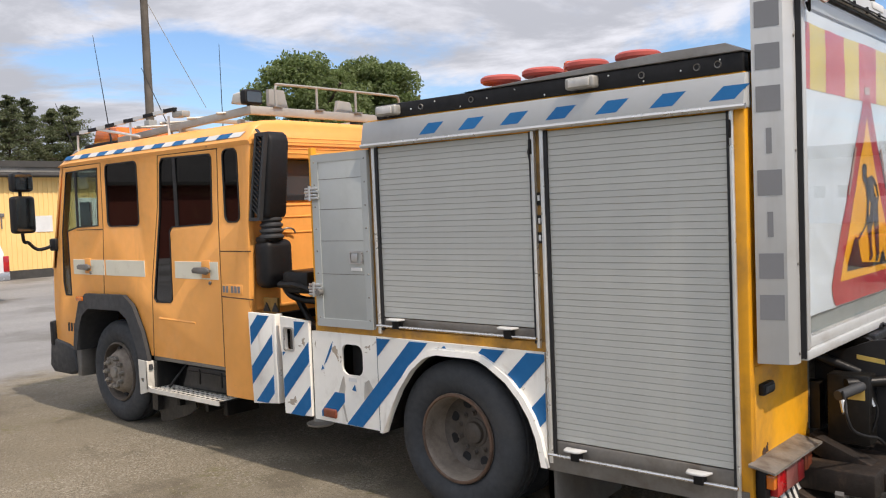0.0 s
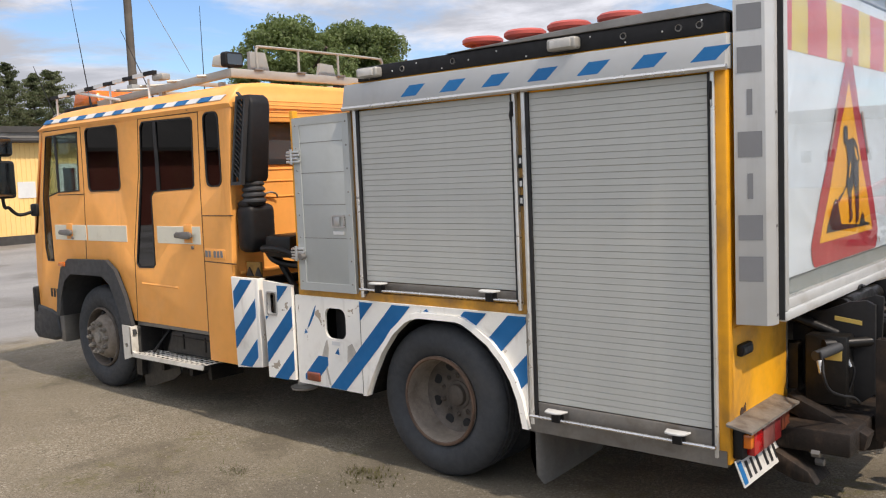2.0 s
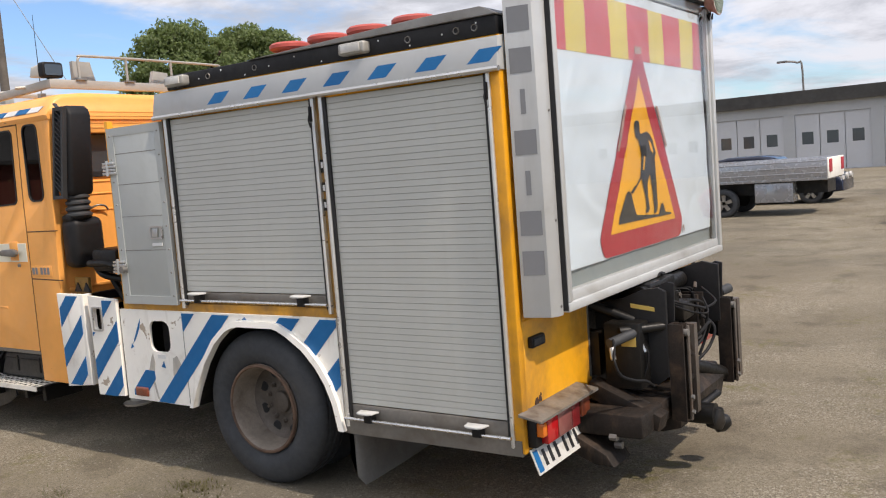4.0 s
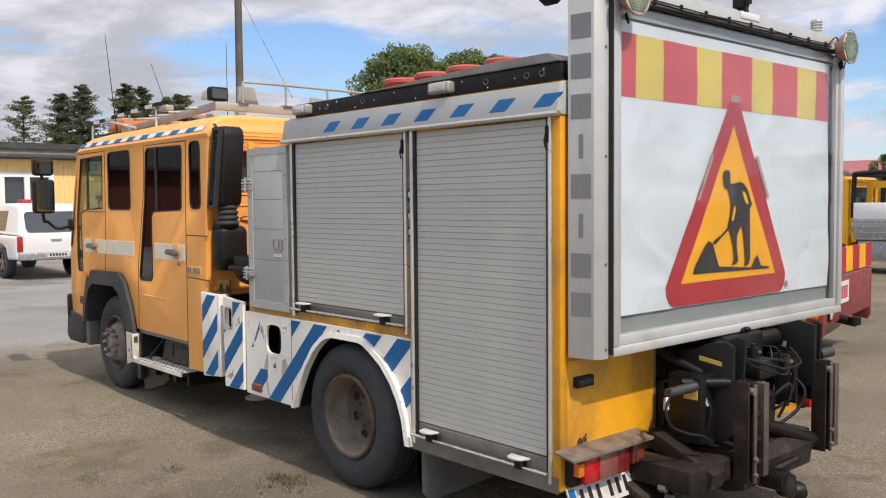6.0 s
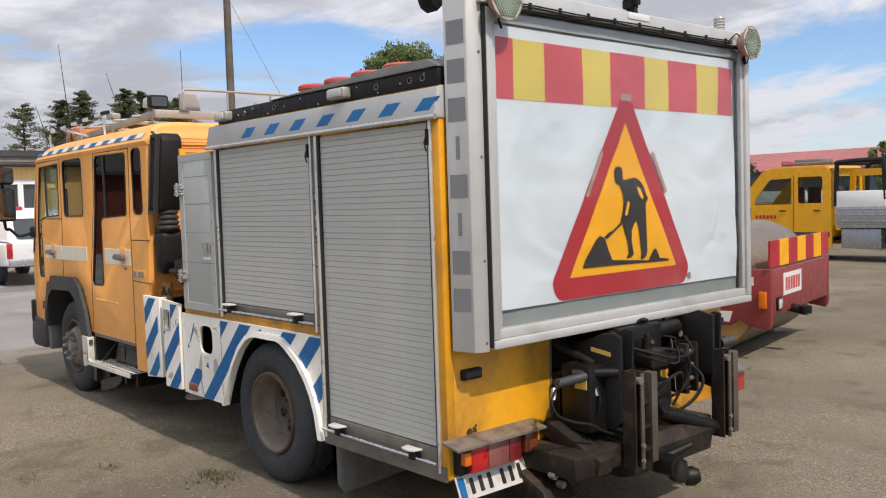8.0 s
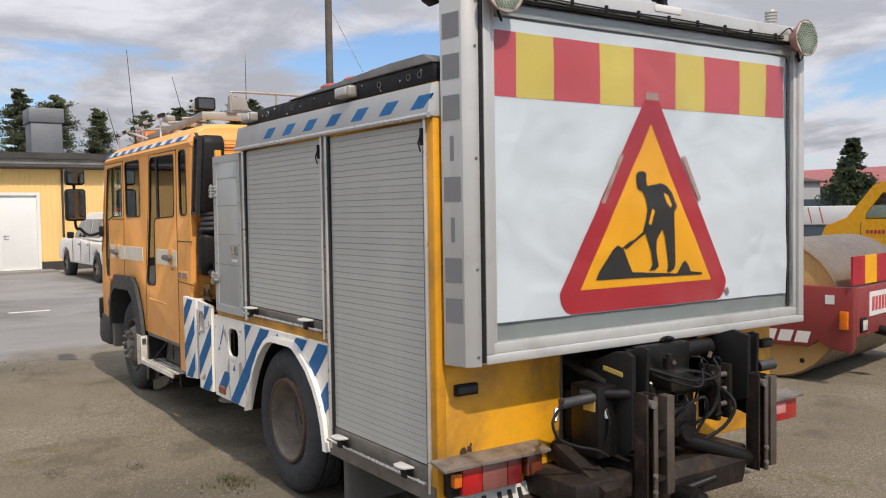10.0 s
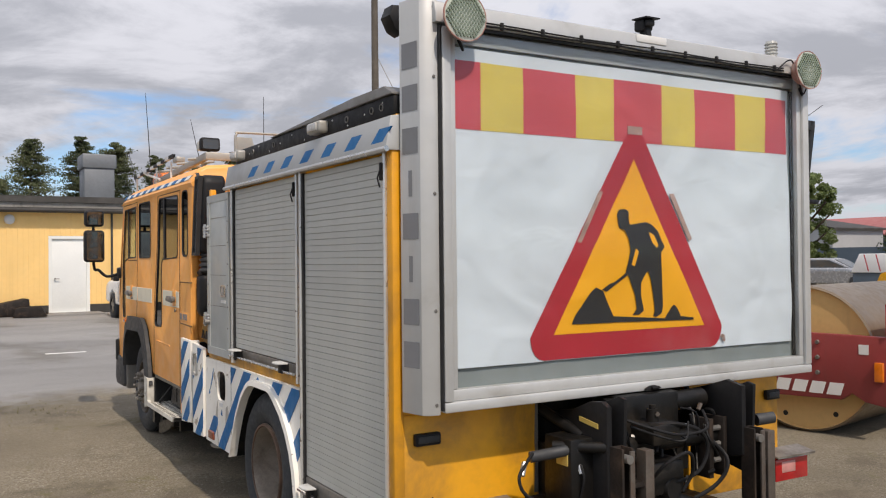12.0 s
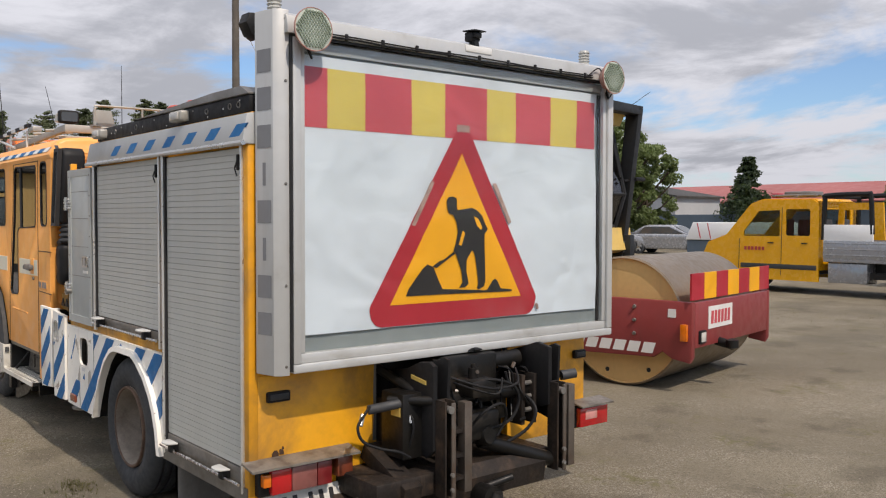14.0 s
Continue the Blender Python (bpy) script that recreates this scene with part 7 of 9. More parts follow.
for y, z in ((4.42, 0.40), (4.42, 0.30), (4.36, 0.36)):
    rod(bm, (-1.30, y, z), (-1.26, y, z), 0.02, seg=6)
pieces("beam_bolt", bm, M_STEEL, gear)

# ---------------------------------------------------------------- the yard
def ground_z(x, y):
    """The yard is level round the truck and rises a little towards the buildings."""
    a = 0.0115 * min(max(-x - 15.0, 0.0), 12.0)
    b = 0.006 * min(max(y - 26.0, 0.0), 40.0)
    return a + b


bm = bm_new()
xs = [-2500, -900, -300, -120, -60, -40, -30] + [-27 + 0.75 * i for i in range(45)] + [8, 12, 20, 40, 90, 300, 900, 2500]
ys = [-2500, -900, -300, -100, -40, -20, -10, -5] + [-2.5 + 0.75 * i for i in range(45)] + [33, 38, 45, 55, 70, 100, 200, 500, 1200, 2500]
g = [[bm.verts.new((x, y, ground_z(x, y) + (0.012 * noise.noise((x * 0.6, y * 0.6, 0)) if abs(x + 5) < 20 and abs(y - 10) < 20 else 0))) for x in xs] for y in ys]
for j in range(len(ys) - 1):
    for i in range(len(xs) - 1):
        bm.faces.new((g[j][i], g[j][i + 1], g[j + 1][i + 1], g[j + 1][i]))
for f in bm.faces:
    f.normal_update()
ground = whole("ground", bm, M_GROUND, "gravel yard with worn grey asphalt and thin moss", "ground", kind="structure", angle=80)
bm = bm_new()
box(bm, -16.0, -15.86, 3.95, 4.66, 0.005, 0.016)
whole("road_line", bm, M_WHITEFILM, "faded white line on the asphalt", "road marking", kind="structure")

# loose stones and grass near the truck
rng = random.Random(5)
bm = bm_new()
for k in range(26000):
    if k % 6:
        x, y = rng.uniform(-9.5, 1.0), 4.3 - abs(rng.gauss(0, 1.5))
    else:
        x, y = rng.uniform(-8, 3), rng.uniform(4, 13)
    if noise.noise((x * 0.8, y * 0.8, 4.0)) < rng.uniform(-0.35, 0.25):
        continue
    s = 0.003 + 0.007 * rng.random() ** 4
    c = Vector((x, y, ground_z(x, y) + s * 0.1 + 0.012 * noise.noise((x * 0.6, y * 0.6, 0))))
    v = [bm.verts.new(c + Vector((s * rng.uniform(0.6, 1.3) * a, s * rng.uniform(0.6, 1.3) * b, s * 0.6 * d))) for a, b, d in ((1, 0, 0), (-1, 0, 0), (0, 1, 0), (0, -1, 0), (0, 0, 1))]
    for a, b in ((0, 2), (2, 1), (1, 3), (3, 0)):
        bm.faces.new((v[a], v[b], v[4]))
M_PEBBLE = surface("loose_pebbles", (0.27, 0.242, 0.195), 0.85, vary=0.3, scale=7.0, dirt=(0.15, 0.13, 0.10), dirt_amount=0.4, dirt_scale=30.0)
whole("loose_gravel", bm, M_PEBBLE, "loose small stones on the yard", "gravel", kind="stuff")
bm = bm_new()
spots = [(-3.62, 3.60, 0.22, 60), (-9.2, 3.1, 0.8, 60), (-5.5, 18, 2.5, 160), (-2, 20, 3, 160), (-9, 19, 2.0, 100), (1, 24, 4, 160)]
for cx_, cy_, rad, cnt in spots:
    for k in range(cnt):
        x, y = rng.gauss(cx_, rad * 0.5), rng.gauss(cy_, rad * 0.35)
        z = ground_z(x, y)
        for j in range(4):
            t, l = rng.uniform(0, 6.28), rng.uniform(0.010, 0.035)
            d = Vector((math.cos(t), math.sin(t), 0))
            s = Vector((-d.y, d.x, 0)) * 0.003
            p = Vector((x, y, z))
            bm.faces.new([bm.verts.new(q) for q in (p - s, p + s, p + d * l * 0.6 + UP * l)])
for cx_, cy_, cnt in ((-3.72, 3.66, 22), (-4.42, 3.22, 12), (-4.55, 2.72, 9)):
    for k in range(cnt * 6):
        x, y = rng.gauss(cx_, 0.07), rng.gauss(cy_, 0.04)
        t, l = rng.uniform(0, 6.28), rng.uniform(0.015, 0.045)
        d = Vector((math.cos(t), math.sin(t), 0))
        s_ = Vector((-d.y, d.x, 0)) * 0.0025
        p = Vector((x, y, ground_z(x, y)))
        bm.faces.new([bm.verts.new(q) for q in (p - s_, p + s_, p + d * l * 0.8 + UP * l * 0.7)])
whole("grass_tufts", bm, M_GRASS, "sparse dry green grass tufts", "grass", kind="stuff")

# ---------------------------------------------------------------- yellow building beyond the cab
BX = -27.2
BZ = ground_z(BX, 6)
bld = thing("yellow_building", (BX - 5, 8, BZ), "low building of yellow painted boards with a dark flat roof edge", "building")
bm = bm_new()
sheet(bm, [(-3.2, BZ - 0.1), (24.0, BZ - 0.1), (24.0, 3.25), (-3.2, 3.25)], [[(5.27, BZ + 0.04), (6.35, BZ + 0.04), (6.35, 2.48), (5.27, 2.48)], [(8.35, 1.45), (9.75, 1.45), (9.75, 2.76), (8.35, 2.76)], [(13.6, 0.6), (14.7, 0.6), (14.7, 2.5), (13.6, 2.5)]], "x", BX - 0.2, BX)
bw_ = part("wall", bm, M_BOARDS, bld, "yellow painted board wall")
bm = bm_new()
y = -3.15
while y < 24:
    zt = 3.25
    spans = [(BZ + 0.28, zt)]
    for a, b, z0, z1 in ((5.20, 6.42, 0, 2.56), (8.25, 9.85, 1.38, 2.84), (13.5, 14.8, 0.5, 2.58)):
        if a < y < b:
            spans = [(max(s0, z1), s1) for s0, s1 in spans] + ([(BZ + 0.28, z0)] if z0 > 0.6 else [])
    for s0, s1 in spans:
        box(bm, BX, BX + 0.022, y - 0.028, y + 0.028, s0, s1)
    y += 0.148
pieces("cover_strip", bm, M_BOARDS, bw_)
bm = bm_new()
for a, b in ((-3.2, 5.25), (6.37, 24.0)):
    box(bm, BX - 0.1, BX + 0.01, a, b, BZ - 0.1, BZ + 0.27)
part("plinth", bm, M_FASCIA, bld, "dark plinth")
bm = bm_new()
box(bm, BX - 10, BX + 0.35, -3.5, 24.3, 3.24, 3.38)
part("eaves_board", bm, M_FASCIA, bld, "dark eaves board")
bm = bm_new()
box(bm, BX - 10, BX + 0.22, -3.5, 24.3, 3.384, 3.54)
part("weathered_board", bm, M_GREYBOARD, bld, "weathered grey board under the roof edge")
bm = bm_new()
box(bm, BX - 10, BX + 0.30, -3.5, 24.3, 3.544, 3.73)
part("roof_edge", bm, M_FASCIA, bld, "dark felt roof edge")
bm = bm_new()
tube(bm, [(BX + 0.37, -3.5, 3.30), (BX + 0.37, 24.3, 3.30)], 0.05)
for y in (7.05, 15.2):
    tube(bm, [(BX + 0.06, y, 3.25), (BX + 0.06, y, 0.5)], 0.035)
pieces("gutter", bm, M_FASCIA, bld)
bm = bm_new()
box(bm, BX - 0.08, BX - 0.03, 5.31, 6.31, BZ + 0.05, 2.44, 0.006)
bd = part("door", bm, M_DOORWHITE, bld, "plain white door")
bm = bm_new()
sheet(bm, [(5.22, BZ + 0.02), (6.40, BZ + 0.02), (6.40, 2.53), (5.22, 2.53)], [[(5.31, BZ + 0.05), (6.31, BZ + 0.05), (6.31, 2.44), (5.31, 2.44)]], "x", BX - 0.04, BX + 0.03)
part("door_frame", bm, M_DOORWHITE, bd)
bm = bm_new()
rod(bm, (BX - 0.02, 5.40, 1.22), (BX + 0.05, 5.40, 1.22), 0.02)
rod(bm, (BX + 0.045, 5.40, 1.22), (BX + 0.045, 5.52, 1.22), 0.012)
part("door_handle", bm, M_STEEL, bd)
bm = bm_new()
box(bm, BX, BX + 1.0, 5.0, 6.7, BZ - 0.1, BZ + 0.045, 0.02)
part("doorstep", bm, M_CONCRETE, bld)
for y0, y1, z0, z1 in ((8.35, 9.75, 1.45, 2.76), (13.6, 14.7, 0.6, 2.5)):
    bm = bm_new()
    sheet(bm, [(y0 - 0.08, z0 - 0.08), (y1 + 0.08, z0 - 0.08), (y1 + 0.08, z1 + 0.08), (y0 - 0.08, z1 + 0.08)], [[(y0 + 0.06, z0 + 0.06), ((y0 + y1) / 2 - 0.08, z0 + 0.06), ((y0 + y1) / 2 - 0.08, z1 - 0.06), (y0 + 0.06, z1 - 0.06)], [((y0 + y1) / 2 + 0.08, z0 + 0.06), (y1 - 0.06, z0 + 0.06), (y1 - 0.06, z1 - 0.06), ((y0 + y1) / 2 + 0.08, z1 - 0.06)]], "x", BX - 0.06, BX + 0.03)
    w = part("window", bm, M_DOORWHITE, bld, "white framed window")
    bm = bm_new()
    box(bm, BX - 0.09, BX - 0.08, y0, y1, z0, z1)
    part("pane", bm, M_DARKPANE, w, "dark window pane")
bm = bm_new()
lathe(bm, [(0, 0.1), (0.09, 0.09), (0.14, 0.05), (0.15, 0)], (BX + 0.02, 4.15, 3.02), (1, 0, 0), 20)
part("wall_lamp", bm, M_WHITEFILM, bld, "round white wall lamp")
bm = bm_new()
box(bm, BX + 0.02, BX + 0.14, 10.9, 11.15, 2.92, 3.12, 0.01)
rod(bm, (BX + 0.05, 11.2, 1.7), (BX + 0.05, 11.2, 2.15), 0.02)
box(bm, BX + 0.02, BX + 0.06, 11.1, 11.3, 2.05, 2.16, 0.02)
pieces("wall_fitting", bm, M_STEEL, bld)
bm = bm_new()
box(bm, BX + 0.02, BX + 0.03, 12.2, 12.75, 1.55, 2.05)
part("notice", bm, M_WHITEFILM, bld, "white paper notice on the wall")
bm = bm_new()
box(bm, BX - 3.1, BX - 2.0, 6.54, 7.50, 3.735, 4.86, 0.03)
box(bm, BX - 3.15, BX - 1.95, 6.48, 7.56, 4.86, 5.34, 0.04)
box(bm, BX - 3.25, BX - 1.85, 6.44, 7.62, 3.735, 3.86, 0.02)
part("roof_vent", bm, M_VENTGREY, bld, "grey sheet-metal roof ventilation box")
bm = bm_new()
for k in range(7):
    a = k * 0.5
    slab(bm, [(0, 0), (0.9, 0.02), (0.75, 0.32), (0.1, 0.28)], "y", -0.4 + 0.05 * k, -0.36 + 0.05 * k, 0.01)
bm.transform(Matrix.Translation((BX + 0.9, 4.2, BZ)) @ Matrix.Rotation(radians(80), 4, "Z"))
slab(bm, [(2.7, BZ), (4.66, BZ), (4.62, BZ + 0.50), (4.5, BZ + 0.52), (3.7, BZ + 0.36), (2.8, BZ + 0.22)], "x", BX + 0.12, BX + 0.75, 0.05, 2)
slab(bm, [(4.60, BZ - 0.02), (5.2, BZ - 0.02), (5.12, BZ + 0.12), (4.8, BZ + 0.22), (4.62, BZ + 0.2)], "x", BX + 0.1, BX + 0.6, 0.04, 2)
debris = thing("scrap_heap", (BX + 0.5, 4.0, BZ), "heap of dark scrap sheets by the wall", "scrap")
pieces("scrap_sheet", bm, M_RUSTY, debris)

# dark red building at the near end of the yard, seen in the cab's windows
barn = thing("red_building", (-36, -18, 0.1), "low dark red wooden building across the yard", "building")
bm = bm_new()
box(bm, -41, -33, -34, -4.5, 0.0, 3.3)
part("wall", bm, M_FALU, barn, "dark red board wall")
bm = bm_new()
slab(bm, [(-41.5, 3.2), (-37, 5.2), (-32.5, 3.2), (-32.5, 3.35), (-37, 5.38), (-41.5, 3.35)], "y", -34.4, -4.1)
part("roof", bm, M_FASCIA, barn, "dark pitched roof")

# wooden pole behind the truck
bm = bm_new()
rod(bm, (-27.2, 16.35, -0.1), (-27.2, 16.35, 14.0), 0.16, 0.11, 14)
pole = whole("wooden_pole", bm, M_POLE, "tall weathered wooden pole", "pole")
bm = bm_new()
tube(bm, [(-27.2, 16.35, 9.4), (-26.0, 17.8, 5.6)], 0.012, 6)
part("stay_wire", bm, M_STEEL, pole)
bm = bm_new()
box(bm, -27.35, -27.02, 16.2, 16.5, 4.8, 5.2, 0.02)
part("pole_box", bm, M_RACK, pole)

# ---------------------------------------------------------------- trees


def leaf_cloud(bm, centres, per, size, rng, squash=0.8, flat=False):
    """Small leaf clumps scattered through uneven lobes."""
    for (cx_, cy_, cz_, r) in centres:
        for k in range(per):
            while True:
                p = Vector((rng.uniform(-1, 1), rng.uniform(-1, 1), rng.uniform(-1, 1)))
                if p.length < 1:
                    break
            p = p * (0.55 + 0.45 * rng.random()) if p.length < 0.5 else p
            c = Vector((cx_ + p.x * r, cy_ + p.y * r, cz_ + p.z * r * squash))
            s = size * rng.uniform(0.6, 1.35)
            n_ = Vector((rng.gauss(0, 1), rng.gauss(0, 1), rng.gauss(0.5, 0.8))).normalized()
            a, b = cross_axes(n_)
            t = rng.uniform(0, 6.28)
            u, w = a * math.cos(t) + b * math.sin(t), b * math.cos(t) - a * math.sin(t)
            bm.faces.new([bm.verts.new(c + u * s), bm.verts.new(c + w * s * 0.55 + n_ * s * 0.2), bm.verts.new(c - u * s), bm.verts.new(c - w * s * 0.55 + n_ * s * 0.15)])


def broad_tree(x, y, h, w, seed, label, mat, base=0.0, lobes=90, per=200, leaf=0.0135):
    r = random.Random(seed)
    t = thing("broadleaf_tree", (x, y, base), label, "tree", "leafy trees round the yard")
    bm = bm_new()
    tube(bm, bend([(x, y, base - 0.2), (x + 0.2, y, base + h * 0.2), (x - 0.1, y + 0.2, base + h * 0.5), (x, y, base + h * 0.8)], 4), h * 0.022)
    for k in range(9):
        a = r.uniform(0, 6.28)
        z0 = base + h * r.uniform(0.2, 0.6)
        tube(bm, bend([(x, y, z0), (x + math.cos(a) * w * 0.2, y + math.sin(a) * w * 0.2, z0 + h * 0.1), (x + math.cos(a) * w * 0.38, y + math.sin(a) * w * 0.38, z0 + h * 0.22)], 3), h * 0.008, 6)
    part("trunk", bm, M_BARK, t, "brown trunk and limbs")
    cs = []
    for k in range(lobes):
        a, q = r.uniform(0, 6.28), math.sqrt(r.random())
        zz = r.uniform(0.22, 0.95)
        ww = w * 0.5 * math.sqrt(max(0.03, 1 - ((zz - 0.5) / 0.48) ** 2))
        cs.append((x + math.cos(a) * q * ww, y + math.sin(a) * q * ww, base + h * zz, w * r.uniform(0.05, 0.115)))
    bm = bm_new()
    leaf_cloud(bm, cs, per, h * leaf, r)
    part("crown", bm, mat, t, "dense green crown")
    return t


def conifer(x, y, h, w, seed, label, mat, base=0.0, pine=True, per=1.0, name="pine_tree"):
    r = random.Random(seed)
    t = thing(name, (x, y, base), label, "tree", "pines beyond the building" if name == "pine_tree" else "")
    bm = bm_new()
    lean = r.uniform(-0.02, 0.02) * h
    rod(bm, (x, y, base - 0.2), (x + lean, y, base + h * 0.98), h * 0.016, h * 0.003, 10)
    crown = bm_new()
    n = int((56 if pine else 46) * per)
    for k in range(n):
        f = (k + 0.5) / n
        z = base + h * ((0.25 if pine else 0.08) + (0.73 if pine else 0.9) * f)
        reach = w * 0.5 * (min(1.0, (1 - f) ** 0.8 * (0.78 + 0.75 * f) + 0.04) if pine else (1 - f * 0.96)) * (r.uniform(0.45, 1.1) if pine else r.uniform(0.55, 1.2)) + 0.15
        for j in range(r.randint(2, 5) if pine else r.randint(3, 5)):
            far = reach * r.uniform(0.6, 1.3) if pine else reach
            a = r.uniform(0, 6.28)
            d = Vector((math.cos(a), math.sin(a), 0))
            rise = r.uniform(-0.12, 0.32) if pine else r.uniform(-0.35, -0.05)
            p0 = Vector((x + lean * f, y, z))
            p1 = p0 + d * far + UP * (far * rise)
            rod(bm, p0, p1, h * 0.003, h * 0.001, 5)
            m = 4
            for q in range(m):
                c = p0.lerp(p1, 0.3 + 0.7 * q / (m - 1))
                leaf_cloud(crown, [(c.x, c.y, c.z + (0.1 if pine else -0.05), far * (0.22 if pine else 0.24) + (0.12 if pine else 0.12))], 26 if pine else 15, h * (0.0068 if pine else 0.019), r, 0.42 if pine else 0.6)
    part("trunk", bm, M_BARK, t, "straight trunk and thin limbs")
    part("crown", crown, mat, t, "dark needled crown with gaps")
    return t


def place_dir(az, dist, ex=0.0, ey=0.0):
    a = radians(az)
    return ex - math.sin(a) * dist, ey + math.cos(a) * dist


x, y = place_dir(49.3, 80)
broad_tree(x, y, 15.9, 13.6, 11, "tall rounded leafy tree beyond the yard", M_LEAF, 0.0, 190, 300, 0.0105)
x, y = place_dir(44.9, 84)
broad_tree(x, y, 16.3, 11.6, 12, "tall rounded leafy tree beyond the yard", M_LEAF, 0.0, 170, 300, 0.0105)
for k, (az, d, h, w) in enumerate(((66.9, 62, 9.4, 4.6), (64.6, 62, 9.0, 5.5), (70.4, 62, 9.5, 4.6), (71.6, 64, 9.0, 4.4), (68.0, 60, 9.3, 3.8), (65.6, 66, 9.3, 3.6), (83.5, 60.2, 9.2, 6.2), (87.2, 59, 9.0, 4.6), (80.6, 60, 9.5, 5.2), (78.6, 60, 9.2, 5.4), (79.7, 64, 8.8, 3.6), (76.3, 60, 8.4, 3.4), (88.6, 60, 9.3, 4.0), (85.2, 66, 7.2, 3.6))):
    x, y = place_dir(az, d, 0.8, 0.8)
    conifer(x, y, h * 1.04, w * 0.86, 100 + k, "dark pine with an open crown beyond the building", M_NEEDLE)
x, y = place_dir(73.7, 60, 1.3, 0.65)
conifer(x, y, 8.6, 3.4, 140, "thin wind-bent birch with sparse leaves", M_BIRCH, per=0.5, name="birch_tree")
x, y = place_dir(30.85, 62, 1.8, 1.6)
conifer(x, y, 6.2, 4.6, 150, "dense dark young spruce", M_SPRUCE, pine=False, name="spruce_tree")
x, y = place_dir(19.4, 58, 1.0, 0.76)
broad_tree(x, y, 5.6, 4.2, 21, "small leafy tree beside the garage", M_LEAF)
for k, (az, d, h, w) in enumerate(((39.3, 48, 7.2, 4.5), (37.6, 50, 6.2, 4.0), (41.2, 46, 7.4, 4.6))):
    x, y = place_dir(az, d, 2.4, 1.8)
    broad_tree(x, y, h, w, 31 + k, "leafy tree behind the yard", M_LEAF)
x, y = place_dir(22.3, 60, 2.4, 1.8)
broad_tree(x, y, 5.0, 3.2, 41, "small leafy tree behind the yard", M_LEAF)

# ---------------------------------------------------------------- garage, sheds
gx0, gx1, gy = -15.2, 22.0, 50.0
gz = ground_z(-6, gy)
gar = thing("garage_building", (0, gy + 5, gz), "long pale grey garage with windowed folding doors", "building")
holes = []
bays = [gx0 + 0.7 + i * 4.3 for i in range(8)]
for bx in bays:
    holes.append([(bx, gz + 0.02), (bx + 3.7, gz + 0.02), (bx + 3.7, 3.15), (bx, 3.15)])
bm = bm_new()
sheet(bm, [(gx0, gz - 0.1), (gx1, gz - 0.1), (gx1, 3.7), (gx0, 3.7)], holes, "y", gy, gy + 0.25)
part("wall", bm, M_GARAGE, gar, "pale grey wall")
bm = bm_new()
box(bm, gx0, gx0 + 0.25, gy, gy + 10, gz - 0.1, 3.7)
part("end_wall", bm, M_GARAGE, gar)
bm = bm_new()
box(bm, gx0 - 0.3, gx1 + 0.3, gy - 0.35, gy + 10.3, 3.7, 3.95)
box(bm, gx0 - 0.1, gx1 + 0.1, gy - 0.1, gy + 10, 3.955, 4.4)
part("roof", bm, M_FASCIA, gar, "dark flat roof edge")
for bx in bays:
    for k in range(3):
        x0 = bx + k * 1.235
        bm = bm_new()
        sheet(bm, [(x0 + 0.01, gz + 0.03), (x0 + 1.215, gz + 0.03), (x0 + 1.215, 3.14), (x0 + 0.01, 3.14)], [[(x0 + 0.33, 1.55), (x0 + 0.9, 1.55), (x0 + 0.9, 2.2), (x0 + 0.33, 2.2)]], "y", gy + 0.08, gy + 0.14)
        lf = part("door_leaf", bm, M_GARAGEDOOR, gar, "grey door leaf with a window")
        bm = bm_new()
        box(bm, x0 + 0.33, x0 + 0.9, gy + 0.10, gy + 0.11, 1.55, 2.2)
        part("pane", bm, M_DARKPANE, lf)
bm = bm_new()
box(bm, -20, 30, gy + 9.8, gy + 10.2, gz, 3.6)
part("back_wall", bm, M_GARAGE, gar)
shed = thing("red_roofed_shed", (-40, 66, 0.4), "long low shed with a faded red metal roof", "building")
bm = bm_new()
sheet(bm, [(-54, 0.0), (-12, 0.0), (-12, 3.4), (-54, 3.4)], [[(-50, 1.2), (-46, 1.2), (-46, 2.6), (-50, 2.6)]], "y", 66, 66.3)
part("wall", bm, M_BLUEWALL, shed, "blue-grey wall")
bm = bm_new()
slab(bm, [(65.4, 3.3), (72.5, 4.95), (79.5, 3.3), (79.5, 3.2), (65.4, 3.2)], "x", -54.5, -11.5)
part("roof", bm, M_REDROOF, shed, "faded red sheet roof")
bm = bm_new()
for x in (-24, -20, -17):
    box(bm, x, x + 0.9, 69.5, 71.2, 4.1, 4.75, 0.05)
pieces("roof_hatch", bm, M_REDROOF, shed)
shed2 = thing("grey_shed", (-50, 62, 0), "grey sheet-metal shed with a low gable", "building")
bm = bm_new()
slab(bm, [(-52, 0), (-38, 0), (-38, 3.6), (-45, 4.7), (-52, 3.6)], "y", 58, 64)
part("wall", bm, M_GARAGE, shed2, "pale grey sheet wall")
bm = bm_new()
slab(bm, [(-52.3, 3.55), (-45, 4.72), (-37.7, 3.55), (-37.7, 3.68), (-45, 4.88), (-52.3, 3.68)], "y", 57.8, 64.2)
part("roof", bm, M_FASCIA, shed2)
bm = bm_new()
box(bm, -41, -30, 54, 54.3, 0, 2.2)
part("wall_section", bm, M_BLUEWALL, shed2, "blue-grey low wall")

# ---------------------------------------------------------------- road roller (built along its own axis, near face at y = 0)
roller = thing("road_roller", (0, 0, 0), "ochre and maroon tandem road roller with a dark cab", "road roller")
RD, RWD = 0.712, 2.05


